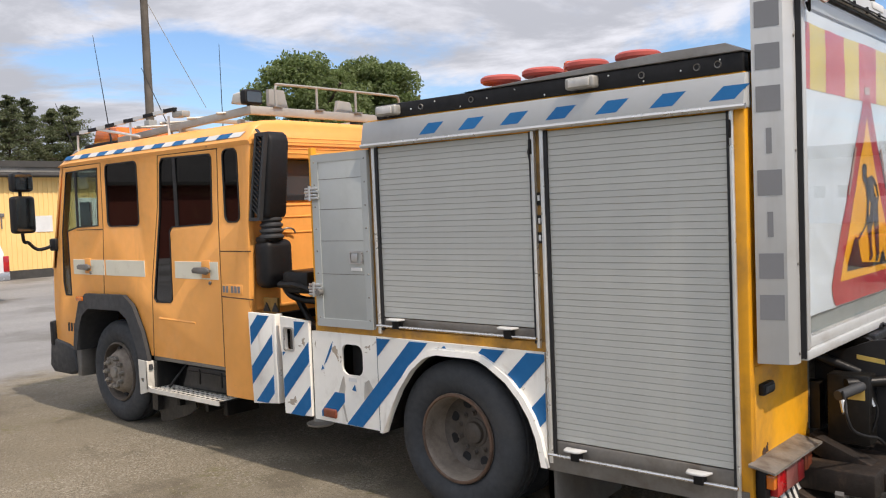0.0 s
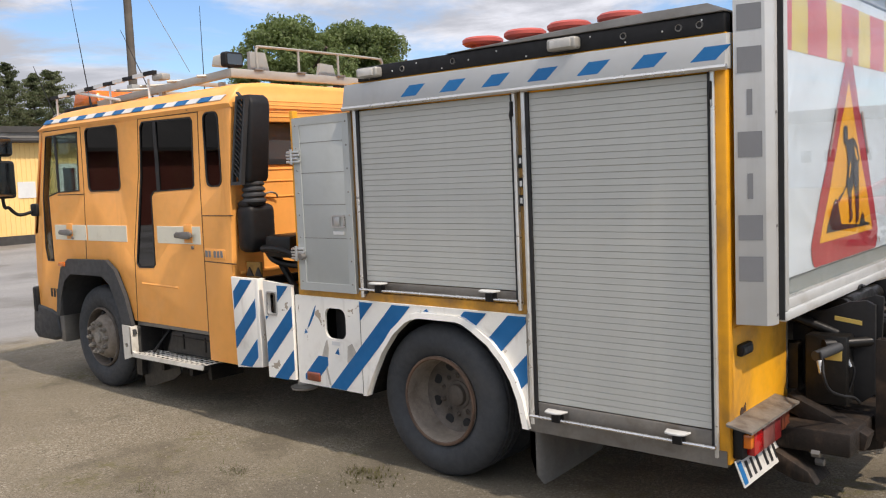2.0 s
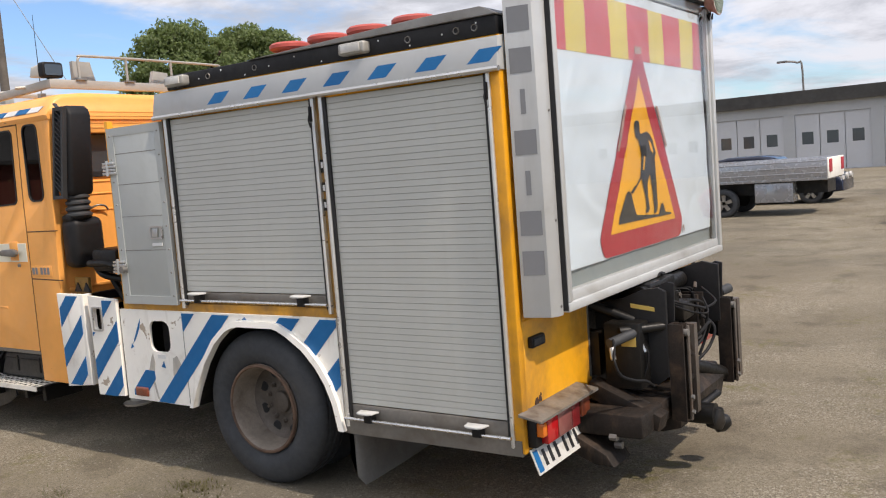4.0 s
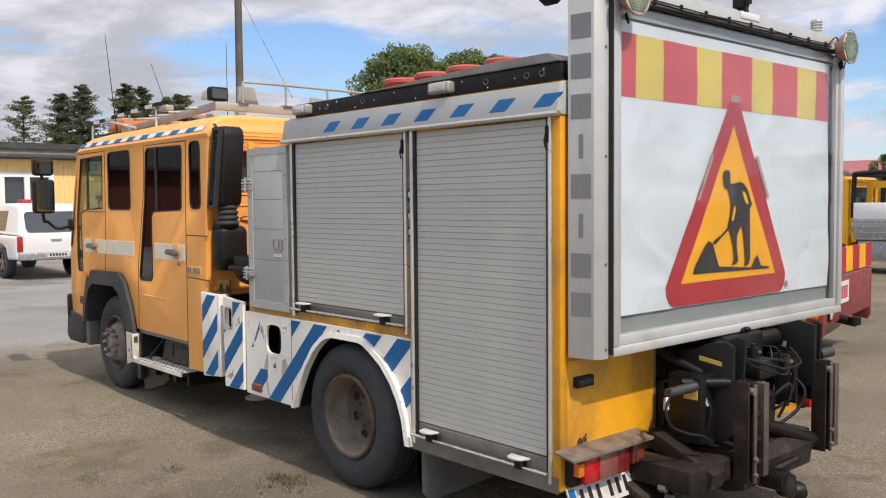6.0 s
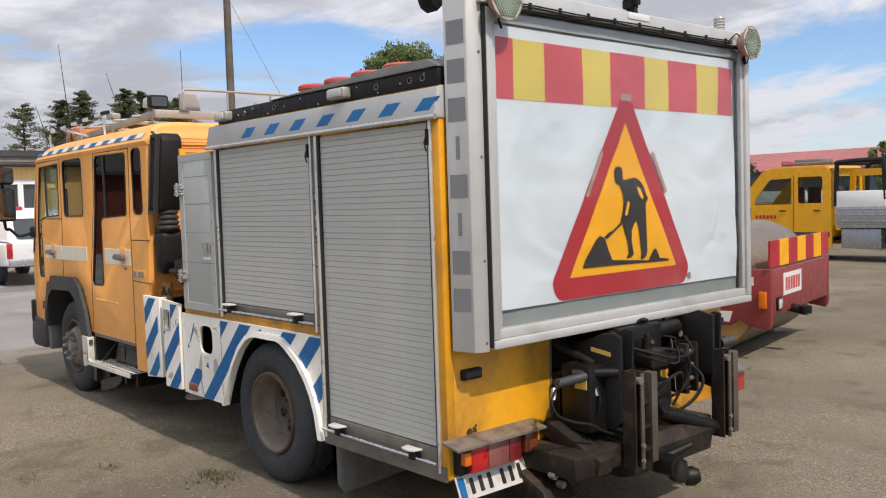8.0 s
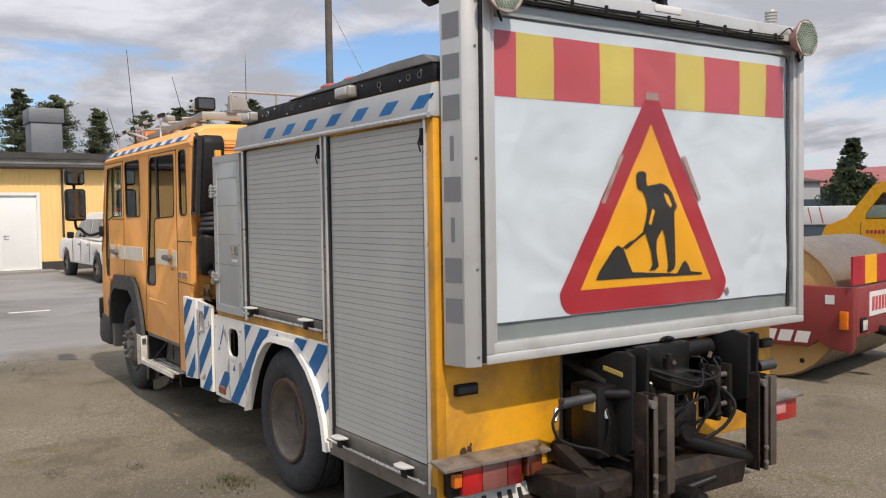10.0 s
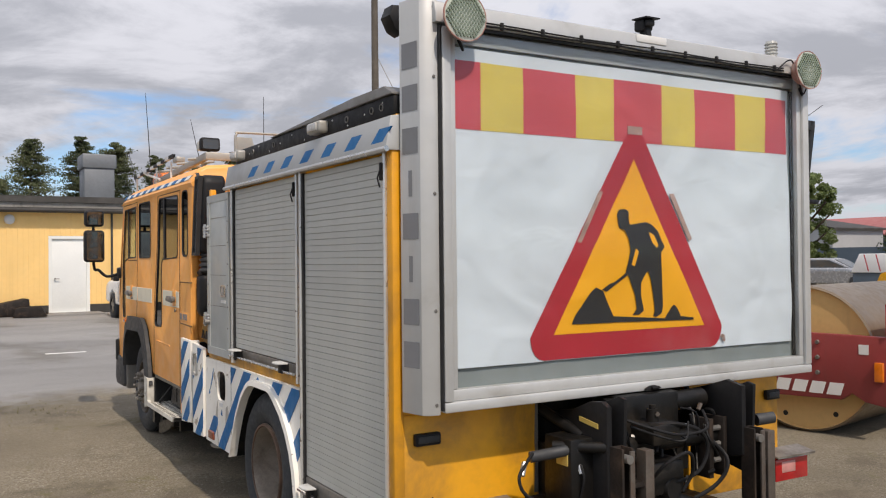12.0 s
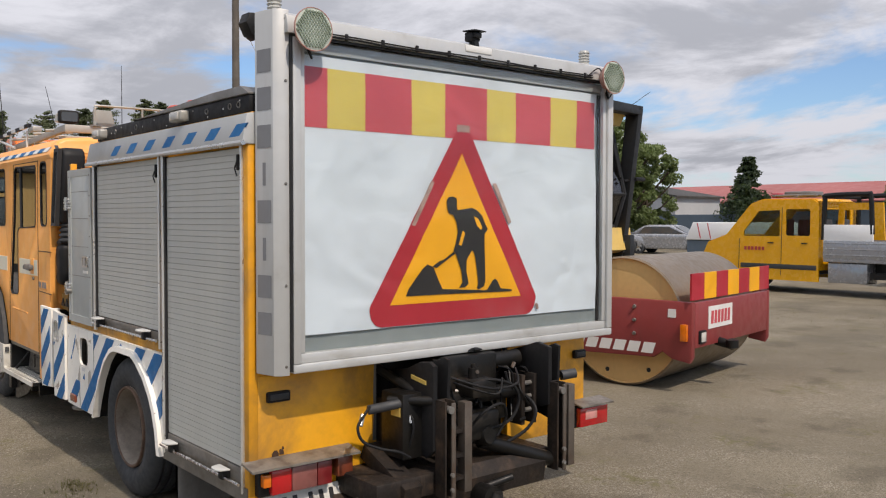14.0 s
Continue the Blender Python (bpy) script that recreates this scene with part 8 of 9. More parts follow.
def drum(s, name):
    b = bm_new()
    lathe(b, [(RD - 0.02, 0.0), (RD, 0.012), (RD, RWD - 0.012), (RD - 0.02, RWD)], (s, 0, RD), (0, 1, 0), 72)
    d = part("drum", b, M_DRUMSHELL, roller, "smooth steel roller drum with ochre ends", 50)
    for y0, out in ((0.03, -1), (RWD - 0.03, 1)):
        b = bm_new()
        if name == "rear":
            lathe(b, [(RD - 0.02, -0.03), (RD - 0.03, 0.0), (0.36, 0.0), (0.35, 0.012), (0.335, 0.012)], (s, y0, RD), (0, -out, 0), 64)
        else:
            lathe(b, [(RD - 0.02, -0.03), (RD - 0.03, 0.0), (0, 0.0)], (s, y0, RD), (0, -out, 0), 64)
        part("end_plate", b, M_DRUM, d, "ochre painted end plate", 50)
    if name == "rear":
        b = bm_new()
        lathe(b, [(0.345, 0.0), (0, 0.0)], (s, 0.10, RD), (0, -1, 0), 40)
        part("drum_recess", b, M_GASKETSHADE, d)
        for i in range(12):
            t = 2 * math.pi * i / 12
            b = bm_new()
            slab(b, [(0.15, -0.03), (0.24, -0.055), (0.325, -0.06), (0.325, 0.06), (0.24, 0.055), (0.15, 0.03)], "y", 0.04, 0.06, 0.004)
            b.transform(Matrix.Translation((s, 0, RD)) @ Matrix.Rotation(t, 4, "Y"))
            part("drum_spoke", b, M_DRUM, d)
        b = bm_new()
        lathe(b, [(0, 0.03), (0.12, 0.02), (0.17, -0.01), (0.18, -0.05)], (s, 0.05, RD), (0, -1, 0), 32)
        part("drum_hub", b, M_DRUM, d)
        b = bm_new()
        lathe(b, [(0.36, 0.012), (0.372, 0.012), (0.372, 0.0)], (s, 0.03, RD), (0, -1, 0), 48)
        part("rusty_ring", b, M_RUSTY, d)
    for t in (250, 300):
        b = bm_new()
        p = (s + 0.60 * math.cos(radians(t)), 0.028, RD + 0.60 * math.sin(radians(t)))
        lathe(b, [(0, 0.004), (0.024, 0.004), (0.026, 0)], p, (0, -1, 0), 14)
        part("plug_hole", b, M_GASKETSHADE, d)


drum(-0.23, "rear")
drum(2.79, "front")
# maroon side beams of the front frame
for y0, y1 in ((-0.10, -0.02), (RWD + 0.02, RWD + 0.10)):
    bm = bm_new()
    slab(bm, [(1.68, 0.36), (1.70, 0.32), (3.20, 0.36), (3.30, 0.43), (3.42, 0.36), (3.61, 0.33), (3.64, 0.39), (3.64, 0.97), (1.72, 0.98), (1.68, 0.93)], "y", y0, y1, 0.012)
    sb = part("side_beam", bm, M_ROLLRED, roller, "maroon steel side beam with white lettering blocks")
    if y0 < 0:
        for bx_ in (2.64, 2.98):
            for k in range(3):
                bm = bm_new()
                lathe(bm, [(0, 0.022), (0.018, 0.02), (0.022, 0)], (bx_, y0, 0.60 + 0.145 * k), (0, -1, 0), 16)
                part("beam_bolt", bm, M_STEEL, sb)
        for k in range(7):
            x = 2.03 + k * 0.172
            bm = bm_new()
            slab(bm, [(x, 0.40), (x + 0.135, 0.40), (x + 0.172, 0.515), (x + 0.037, 0.515)], "y", y0 - 0.003, y0 + 0.002)
            part("letter_block", bm, M_WHITEFILM, sb, "white slanted lettering block")
        for x0, x1, z0, z1, m in ((1.74, 1.92, 0.40, 0.49, M_YLABEL), (1.73, 1.83, 0.86, 0.91, M_AMBER), (3.37, 3.46, 0.80, 0.89, M_WHITEFILM)):
            bm = bm_new()
            box(bm, x0, x1, y0 - 0.004, y0 + 0.002, z0, z1)
            part("warning_sticker", bm, m, sb)
        bm = bm_new()
        box(bm, 3.52, 3.60, y0 - 0.04, y0, 0.56, 0.74, 0.01)
        part("side_light", bm, M_AMBER, sb, "amber side light")
bm = bm_new()
box(bm, 3.57, 3.64, -0.02, RWD + 0.02, 0.48, 0.96, 0.012)
fp = part("front_beam", bm, M_ROLLRED, roller, "red front cross beam")
bm = bm_new()
box(bm, 3.641, 3.648, 0.30, 0.95, 0.66, 0.90)
part("name_plate", bm, M_WHITEFILM, fp, "white name plate with pink bars")
for k in range(6):
    bm = bm_new()
    slab(bm, [(0.36 + k * 0.09, 0.71), (0.42 + k * 0.09, 0.71), (0.43 + k * 0.09, 0.85), (0.37 + k * 0.09, 0.85)], "x", 3.646, 3.652)
    part("plate_bar", bm, M_SIGNPINK, fp)
bm = bm_new()
box(bm, 3.62, 3.665, 0.06, 0.22, 0.52, 0.66, 0.012)
hl = part("head_light", bm, M_BLACK, fp)
bm = bm_new()
box(bm, 3.66, 3.67, 0.08, 0.20, 0.54, 0.64, 0.005)
part("lamp_glass", bm, M_CLEARLENS, hl)
bm = bm_new()
rod(bm, (3.6, 0.62, 0.50), (3.8, 0.62, 0.46), 0.05)
lathe(bm, [(0, 0), (0.07, 0.02), (0.07, 0.1), (0, 0.12)], (3.78, 0.62, 0.42), (0, 0, 1), 16)
part("tow_hook", bm, M_CHASSIS, fp)
for k in range(7):
    bm = bm_new()
    box(bm, 3.62, 3.64, -0.12 + k * 0.32, 0.195 + k * 0.32, 0.99, 1.27)
    part("striped_board", bm, M_SIGNRED if k % 2 == 0 else M_SIGNORANGE, roller, "red board piece" if k % 2 == 0 else "yellow board piece")
# rear chassis, engine deck, ladder, hitch
bm = bm_new()
slab(bm, [(-0.75, 1.0), (-0.75, 1.45), (1.45, 1.45), (1.45, 0.55), (1.05, 0.42), (0.85, 0.55), (0.75, 0.95), (0.55, 1.25), (-0.55, 1.25), (-0.65, 1.0)], "y", 0.25, RWD - 0.25, 0.02)
part("rear_chassis", bm, M_ROLLYEL, roller, "ochre rear chassis")
bm = bm_new()
box(bm, 0.30, 0.62, 0.0, 0.24, 1.22, 1.38, 0.03)
box(bm, 0.60, 0.82, 0.02, 0.2, 0.95, 1.30, 0.02)
pieces("chassis_bracket", bm, M_DRUM, roller)
bm = bm_new()
box(bm, 0.98, 1.42, 0.02, 0.16, 0.36, 1.33, 0.01)
part("valve_panel", bm, M_DRUM, roller, "ochre panel behind the steps")
rr = random.Random(3)
for k in range(22):
    x, z = rr.uniform(1.10, 1.35), rr.uniform(0.42, 0.90)
    bm = bm_new()
    a, c = rr.uniform(0.015, 0.035), rr.uniform(0.02, 0.05)
    if k % 3:
        box(bm, x - a, x + a, -0.03, 0.021, z - c, z + c, 0.006)
    else:
        rod(bm, (x, 0.021, z), (x, -0.04, z), a, seg=10)
    part("valve_piece", bm, (M_CHASSIS, M_STEEL, M_CHASSIS, M_ALU, M_BLACK, M_STEEL, M_WORNSTEEL)[k % 7], roller)
for k in range(6):
    bm = bm_new()
    x = 1.12 + 0.04 * k
    tube(bm, bend([(x, -0.02, 0.90), (x + rr.uniform(-0.04, 0.05), -0.05, 0.78), (x + rr.uniform(-0.06, 0.08), -0.05, 0.60), (x, 0.0, 0.42)], 5), 0.006)
    part("valve_hose", bm, M_HOSE, roller)
bm = bm_new()
for x in (0.78, 1.03):
    box(bm, x, x + 0.04, -0.12, 0.10, 0.36, 1.36, 0.006)
for z in (0.38, 0.70, 1.05):
    box(bm, 0.80, 1.05, -0.10, 0.12, z, z + 0.05, 0.006)
pieces("ladder_bar", bm, M_ROLLBLACK, roller, "black steel access ladder bar")
bm = bm_new()
box(bm, 1.44, 1.58, 0.12, 0.55, 0.38, 1.32, 0.01)
box(bm, 1.56, 1.72, 0.0, 0.3, 0.42, 0.92, 0.01)
pieces("hitch_post", bm, M_ROLLRED, roller, "maroon hitch post")
bm = bm_new()
box(bm, 1.5, 2.3, 0.5, RWD - 0.4, 0.45, 1.05, 0.04)
box(bm, 1.75, 2.35, 0.15, RWD - 0.15, 1.02, 1.26, 0.03)
for k in range(5):
    tube(bm, bend([(1.7, 0.3 + 0.12 * k, 0.95), (2.0, 0.2 + 0.15 * k, 1.02), (2.3, 0.35 + 0.1 * k, 0.97)], 5), 0.02)
box(bm, 1.56, 1.68, -0.02, 0.15, 0.94, 1.06, 0.01)
pieces("hitch_machinery", bm, M_CHASSIS, roller, "dark hitch machinery and hoses")
bm = bm_new()
box(bm, 2.02, 2.14, 0.14, 0.16, 1.09, 1.15)
part("orange_label", bm, M_AMBER, roller)
# cab: yellow waist, glazed walls, roof
CX0, CX1, CY0_, CY1_ = 0.47, 1.60, 0.0, 1.95
bm = bm_new()
slab(bm, [(CX0, 1.36), (CX0, 1.72), (CX1 + 0.05, 1.72), (CX1 + 0.10, 1.42), (CX1 + 0.02, 1.38), (1.35, 1.34)], "y", CY0_, CY1_ + 0.35, 0.012)
waist = part("cab_waist", bm, M_ROLLYEL, roller, "yellow cab base with chipped paint")
bm = bm_new()
box(bm, CX0 + 0.36, CX1 - 0.22, CY0_ - 0.012, CY0_ + 0.01, 1.49, 1.71, 0.006)
box(bm, CX0 + 0.01, CX1 - 0.28, CY0_ - 0.008, CY0_ + 0.01, 1.37, 1.475, 0.006)
pieces("waist_panel", bm, M_ROLLYEL, waist)
bm = bm_new()
box(bm, CX0 + 0.42, CX0 + 0.62, CY0_ - 0.022, CY0_ - 0.008, 1.63, 1.665, 0.006)
for k in range(6):
    box(bm, CX0 + 0.03 + k * 0.052, CX0 + 0.065 + k * 0.052, CY0_ - 0.006, CY0_ + 0.003, 1.625, 1.685)
pieces("number_bar", bm, M_INK, waist)
bm = bm_new()
box(bm, CX0 + 0.05, CX0 + 0.20, CY0_ - 0.006, CY0_ + 0.003, 1.50, 1.60)
part("sticker", bm, M_WHITEFILM, waist)
bm = bm_new()
for k in range(3):
    box(bm, CX0 + 0.16 + k * 0.05, CX0 + 0.19 + k * 0.05, CY0_ - 0.009, CY0_ + 0.003, 1.50, 1.60)
pieces("sticker_bar", bm, M_SIGNRED, waist)
bm = bm_new()
rr = random.Random(9)
for k in range(11):
    x = CX0 + 0.38 + 0.52 * rr.random()
    w = 0.012 + 0.05 * rr.random() ** 2
    h = 0.008 + 0.016 * rr.random()
    slab(bm, [(x, 1.497), (x + w, 1.496), (x + w * 0.8, 1.50 + h), (x + w * 0.3, 1.50 + h * 0.8)], "y", CY0_ - 0.0145, CY0_ - 0.010)
pieces("chipped_paint", bm, M_RUSTY, waist, "chipped paint along the edge")


def cab_post(pts, w, name="cab_post", mat=None):
    b = bm_new()
    tube(b, pts, w, 6)
    part(name, b, mat or M_ROLLBLACK, roller, "black cab post")


ZT = 3.12
FXm, FXt = CX1 + 0.14, CX1 - 0.08      # windscreen bulges at mid height, leans back at top
ZM = 2.17
for y in (CY0_ + 0.03, CY0_ + 1.0, CY1_):
    cab_post([(CX1, y, 1.72), (FXm, y, ZM), (FXt, y, ZT)], 0.035)
for y in (CY0_ + 0.03, CY1_):
    cab_post([(CX0 + 0.02, y, 1.72), (CX0 - 0.03, y, ZM), (CX0 + 0.10, y, ZT)], 0.035)
    cab_post([(CX0 + 0.36, y, 1.72), (CX0 + 0.36, y, ZT)], 0.024)
    cab_post([(CX0 + 0.95, y, 1.72), (CX0 + 0.95, y, ZT)], 0.024)
    for z in (1.74, ZM, ZT - 0.02):
        cab_post([(CX0, y, z), (FXm - 0.05 if z == ZM else CX1 - 0.05, y, z)], 0.025)
for x0, z in ((CX1, 1.74), (FXm, ZM), (FXt, ZT - 0.02), (CX0 - 0.02, ZM)):
    cab_post([(x0, CY0_ + 0.03, z), (x0, CY1_, z)], 0.025)


def pane(quad, name="cab_pane"):
    b = bm_new()
    q = [Vector(p) for p in quad]
    nrm = (q[1] - q[0]).cross(q[2] - q[0]).normalized() * 0.005
    lo = [b.verts.new(p) for p in q]
    hi = [b.verts.new(p + nrm) for p in q]
    b.faces.new(lo)
    b.faces.new(hi[::-1])
    for i in range(4):
        b.faces.new((lo[i], hi[i], hi[(i + 1) % 4], lo[(i + 1) % 4]))
    bmesh.ops.recalc_face_normals(b, faces=b.faces[:])
    return part(name, b, M_ROLLGLASS, roller, "smoky tinted cab pane")


for y0, y1 in ((CY0_ + 0.06, CY0_ + 0.97), (CY0_ + 1.03, CY1_ - 0.03)):
    pane([(CX1, y0, 1.75), (CX1, y1, 1.75), (FXm, y1, ZM), (FXm, y0, ZM)])
    pane([(FXm, y0, ZM), (FXm, y1, ZM), (FXt, y1, ZT), (FXt, y0, ZT)])
    pane([(CX0 + 0.02, y0, 1.75), (CX0 + 0.02, y1, 1.75), (CX0 - 0.03, y1, ZM), (CX0 - 0.03, y0, ZM)])
    pane([(CX0 - 0.03, y0, ZM), (CX0 - 0.03, y1, ZM), (CX0 + 0.10, y1, ZT), (CX0 + 0.10, y0, ZT)])
for y in (CY0_ + 0.03, CY1_):
    pane([(CX0 + 0.02, y, 1.75), (CX0 + 0.34, y, 1.75), (CX0 + 0.34, y, ZT), (CX0 + 0.10, y, ZT)])
    pane([(CX0 + 0.98, y, 1.75), (CX1 - 0.02, y, 1.75), (FXm - 0.06, y, ZM), (FXt, y, ZT)])
    pane([(CX0 + 0.38, y, 1.75), (CX0 + 0.93, y, 1.75), (CX0 + 0.93, y, ZT), (CX0 + 0.38, y, ZT)], "door_pane")
bm = bm_new()
sheet(bm, rounded(CX0 + 0.36, CX0 + 0.96, 1.72, 3.10, 0.03, 3), [rounded(CX0 + 0.41, CX0 + 0.91, 1.78, 2.31, 0.03, 3), rounded(CX0 + 0.41, CX0 + 0.91, 2.36, 3.03, 0.03, 3)], "y", CY0_ - 0.02, CY0_ + 0.02)
part("cab_door_frame", bm, M_ROLLBLACK, roller, "black cab door frame")
bm = bm_new()
tube(bm, bend([(CX0 + 0.33, -0.05, 1.45), (CX0 + 0.31, -0.07, 2.0), (CX0 + 0.34, -0.07, 2.04), (CX0 + 0.42, -0.05, 2.05)], 4), 0.014)
part("grab_rail", bm, M_STEEL, roller)
bm = bm_new()
slab(bm, [(CX0 - 0.02, 3.14), (CX0 - 0.06, 3.26), (CX1 + 0.10, 3.26), (CX1 + 0.02, 3.10)], "y", CY0_ - 0.04, CY1_ + 0.10, 0.02)
part("cab_roof", bm, M_ROLLYEL, roller, "yellow cab roof")
bm = bm_new()
for i in range(5):
    rod(bm, (CX0 + 0.45, CY0_ + 0.2 + 0.35 * i, 3.05), (CX0 + 0.45, CY0_ + 0.2 + 0.35 * i, 3.12), 0.03, seg=8)
pieces("roof_fitting", bm, M_BLACK, roller)
bm = bm_new()
box(bm, CX0 + 0.2, CX0 + 0.7, 0.75, 1.25, 1.8, 2.05, 0.06, 3)
slab(bm, [(CX0 + 0.18, 2.0), (CX0 + 0.30, 2.0), (CX0 + 0.22, 2.5), (CX0 + 0.12, 2.5)], "y", 0.78, 1.22, 0.04)
box(bm, CX0 + 0.3, CX0 + 0.7, 0.6, 0.7, 2.1, 2.18, 0.03)
part("operator_seat", bm, M_SEAT, roller, "brown operator seat")
bm = bm_new()
box(bm, CX0 + 0.04, CX1 - 0.02, 0.08, CY1_ - 0.06, 1.725, 1.78, 0.01)
part("cab_floor", bm, M_SEAT, roller, "dark rubber cab floor")
for y0, y1 in ((0.30, 0.62), (1.36, 1.70)):
    bm = bm_new()
    slab(bm, [(CX0 + 0.22, 1.78), (CX0 + 0.95, 1.78), (CX0 + 0.90, 2.12), (CX0 + 0.62, 2.20), (CX0 + 0.25, 2.14)], "y", y0, y1, 0.03)
    con = part("side_console", bm, M_ROLLSEAT, roller, "dark maroon arm console")
    bm = bm_new()
    tube(bm, bend([(CX0 + 0.72, (y0 + y1) / 2, 2.16), (CX0 + 0.74, (y0 + y1) / 2, 2.30), (CX0 + 0.80, (y0 + y1) / 2, 2.36)], 4), 0.018)
    part("drive_lever", bm, M_BLACK, con)
bm = bm_new()
slab(bm, [(CX1 - 0.24, 1.78), (CX1 - 0.04, 1.78), (CX1 + 0.04, 2.10), (CX1 - 0.16, 2.24)], "y", 0.45, 1.55, 0.03)
part("dashboard", bm, M_ROLLSEAT, roller, "dark maroon dashboard")
bm = bm_new()
box(bm, CX0 + 0.03, CX0 + 0.07, 0.10, CY1_ - 0.06, 1.78, 2.15, 0.01)
part("rear_inner_panel", bm, M_SEAT, roller, "dark inner rear panel")
bm = bm_new()
box(bm, CX0 + 0.12, CX1 - 0.12, 0.08, CY1_ - 0.05, 3.06, 3.10, 0.02)
part("roof_lining", bm, M_SEAT, roller, "dark roof lining")
bm = bm_new()
rod(bm, (CX1 - 0.14, CY0_ + 0.35, 2.86), (CX1 - 0.10, CY0_ + 0.35, 3.05), 0.008)
box(bm, CX1 - 0.19, CX1 - 0.15, CY0_ + 0.26, CY0_ + 0.46, 2.74, 2.88, 0.02)
part("inside_mirror", bm, M_BLACK, roller)
bm = bm_new()
lathe(bm, [(0.17, -0.01), (0.18, 0.0), (0.17, 0.01), (0.16, 0.0), (0.17, -0.01)], (CX0 + 0.85, 1.0, 2.2), (-0.5, 0, 0.85), 24)
rod(bm, (CX0 + 0.95, 1.0, 1.75), (CX0 + 0.85, 1.0, 2.2), 0.04)
box(bm, CX0 + 0.85, CX0 + 1.0, 0.8, 1.2, 1.72, 2.1, 0.03)
part("steering_column", bm, M_BLACK, roller)
# roll-over frame
P0, P1 = (CX1 - 0.03, -0.10, 1.22), (CX1 + 0.28, -0.10, 3.33)
for y in (-0.10, CY1_ + 0.16):
    bm = bm_new()
    slab(bm, [(P0[0] - 0.08, 1.25), (P0[0] + 0.08, 1.25), (P1[0] + 0.02, 3.30), (P1[0] + 0.02, 3.36), (P1[0] - 0.17, 3.36)], "y", y - 0.06, y + 0.06, 0.008)
    part("rollover_post", bm, M_ROLLBLACK, roller, "black roll-over post")
    bm = bm_new()
    slab(bm, [(CX0 + 0.22, 3.255), (CX0 + 0.26, 3.215), (P1[0], 3.245), (P1[0], 3.36), (CX0 + 0.25, 3.325)], "y", y - 0.06, y + 0.06, 0.006)
    part("rollover_beam", bm, M_ROLLBLACK, roller)
    bm = bm_new()
    box(bm, P0[0] - 0.13, P0[0] + 0.20, y - 0.03, y + 0.09, 1.20, 1.62, 0.008)
    br = part("post_bracket", bm, M_ROLLBLACK, roller)
    bm = bm_new()
    for dx, dz in ((-0.08, 1.28), (0.10, 1.28), (-0.08, 1.52), (0.10, 1.52), (0.10, 1.40)):
        rod(bm, (P0[0] + dx, y - 0.03, dz), (P0[0] + dx, y - 0.055, dz), 0.022, seg=6)
    pieces("bracket_bolt", bm, M_STEEL, br)
bm = bm_new()
box(bm, P1[0] - 0.16, P1[0] + 0.02, -0.10, CY1_ + 0.16, 3.24, 3.36, 0.008)
box(bm, CX0 + 0.16, CX0 + 0.28, -0.10, CY1_ + 0.16, 3.235, 3.33, 0.008)
pieces("rollover_cross_beam", bm, M_ROLLBLACK, roller)
for x, y, z, lean in ((CX0 + 0.24, 0.05, 3.34, 0.0), (P1[0] - 0.05, 0.95, 3.37, 0.7)):
    bm = bm_new()
    rod(bm, (x, y, z), (x, y, z + 0.04), 0.03)
    bs = part("beacon_base", bm, M_BLACK, roller)
    bm = bm_new()
    lathe(bm, [(0, 0), (0.06, 0.0), (0.065, 0.05), (0.055, 0.13), (0.03, 0.155), (0, 0.16)], (x, y, z + 0.03), (0, -lean, 1), 20)
    part("beacon_dome", bm, M_BEACON, bs, "orange-red rotating beacon")
bm = bm_new()
for y in (0.5, 1.45):
    box(bm, FXt + 0.02, FXt + 0.08, y - 0.04, y + 0.04, 3.02, 3.10, 0.01)
    tube(bm, [(FXt + 0.05, y, 3.05), (FXt + 0.10, y - 0.05, 2.7), (FXm + 0.03, y - 0.1, 2.4)], 0.008)
box(bm, FXt - 0.02, FXt + 0.06, 0.15, 0.30, 3.06, 3.17, 0.01)
pieces("wiper", bm, M_BLACK, roller)
bm = bm_new()
tube(bm, [(FXm - 0.02, CY1_ + 0.02, 2.35), (FXm + 0.05, CY1_ + 0.32, 2.38)], 0.02)
box(bm, FXm + 0.02, FXm + 0.08, CY1_ + 0.2, CY1_ + 0.46, 2.36, 2.41, 0.01)
part("mirror_arm", bm, M_BLACK, roller)
bm = bm_new()
tube(bm, [(P1[0], 1.9, 3.36), (P1[0] + 0.1, 2.2, 3.55)], 0.004)
part("cab_aerial", bm, M_BLACK, roller)
bm = bm_new()
for z in (2.33, 2.39):
    for y in (0.12, 0.88, 1.1, 1.85):
        rod(bm, (FXm - 0.01, y, z), (FXm + 0.02, y, z), 0.016, seg=8)
pieces("pane_knob", bm, M_BLACK, roller)
roller.location = (-6.46, 8.975, 0.0)
roller.rotation_euler = (0, 0, 0.187)

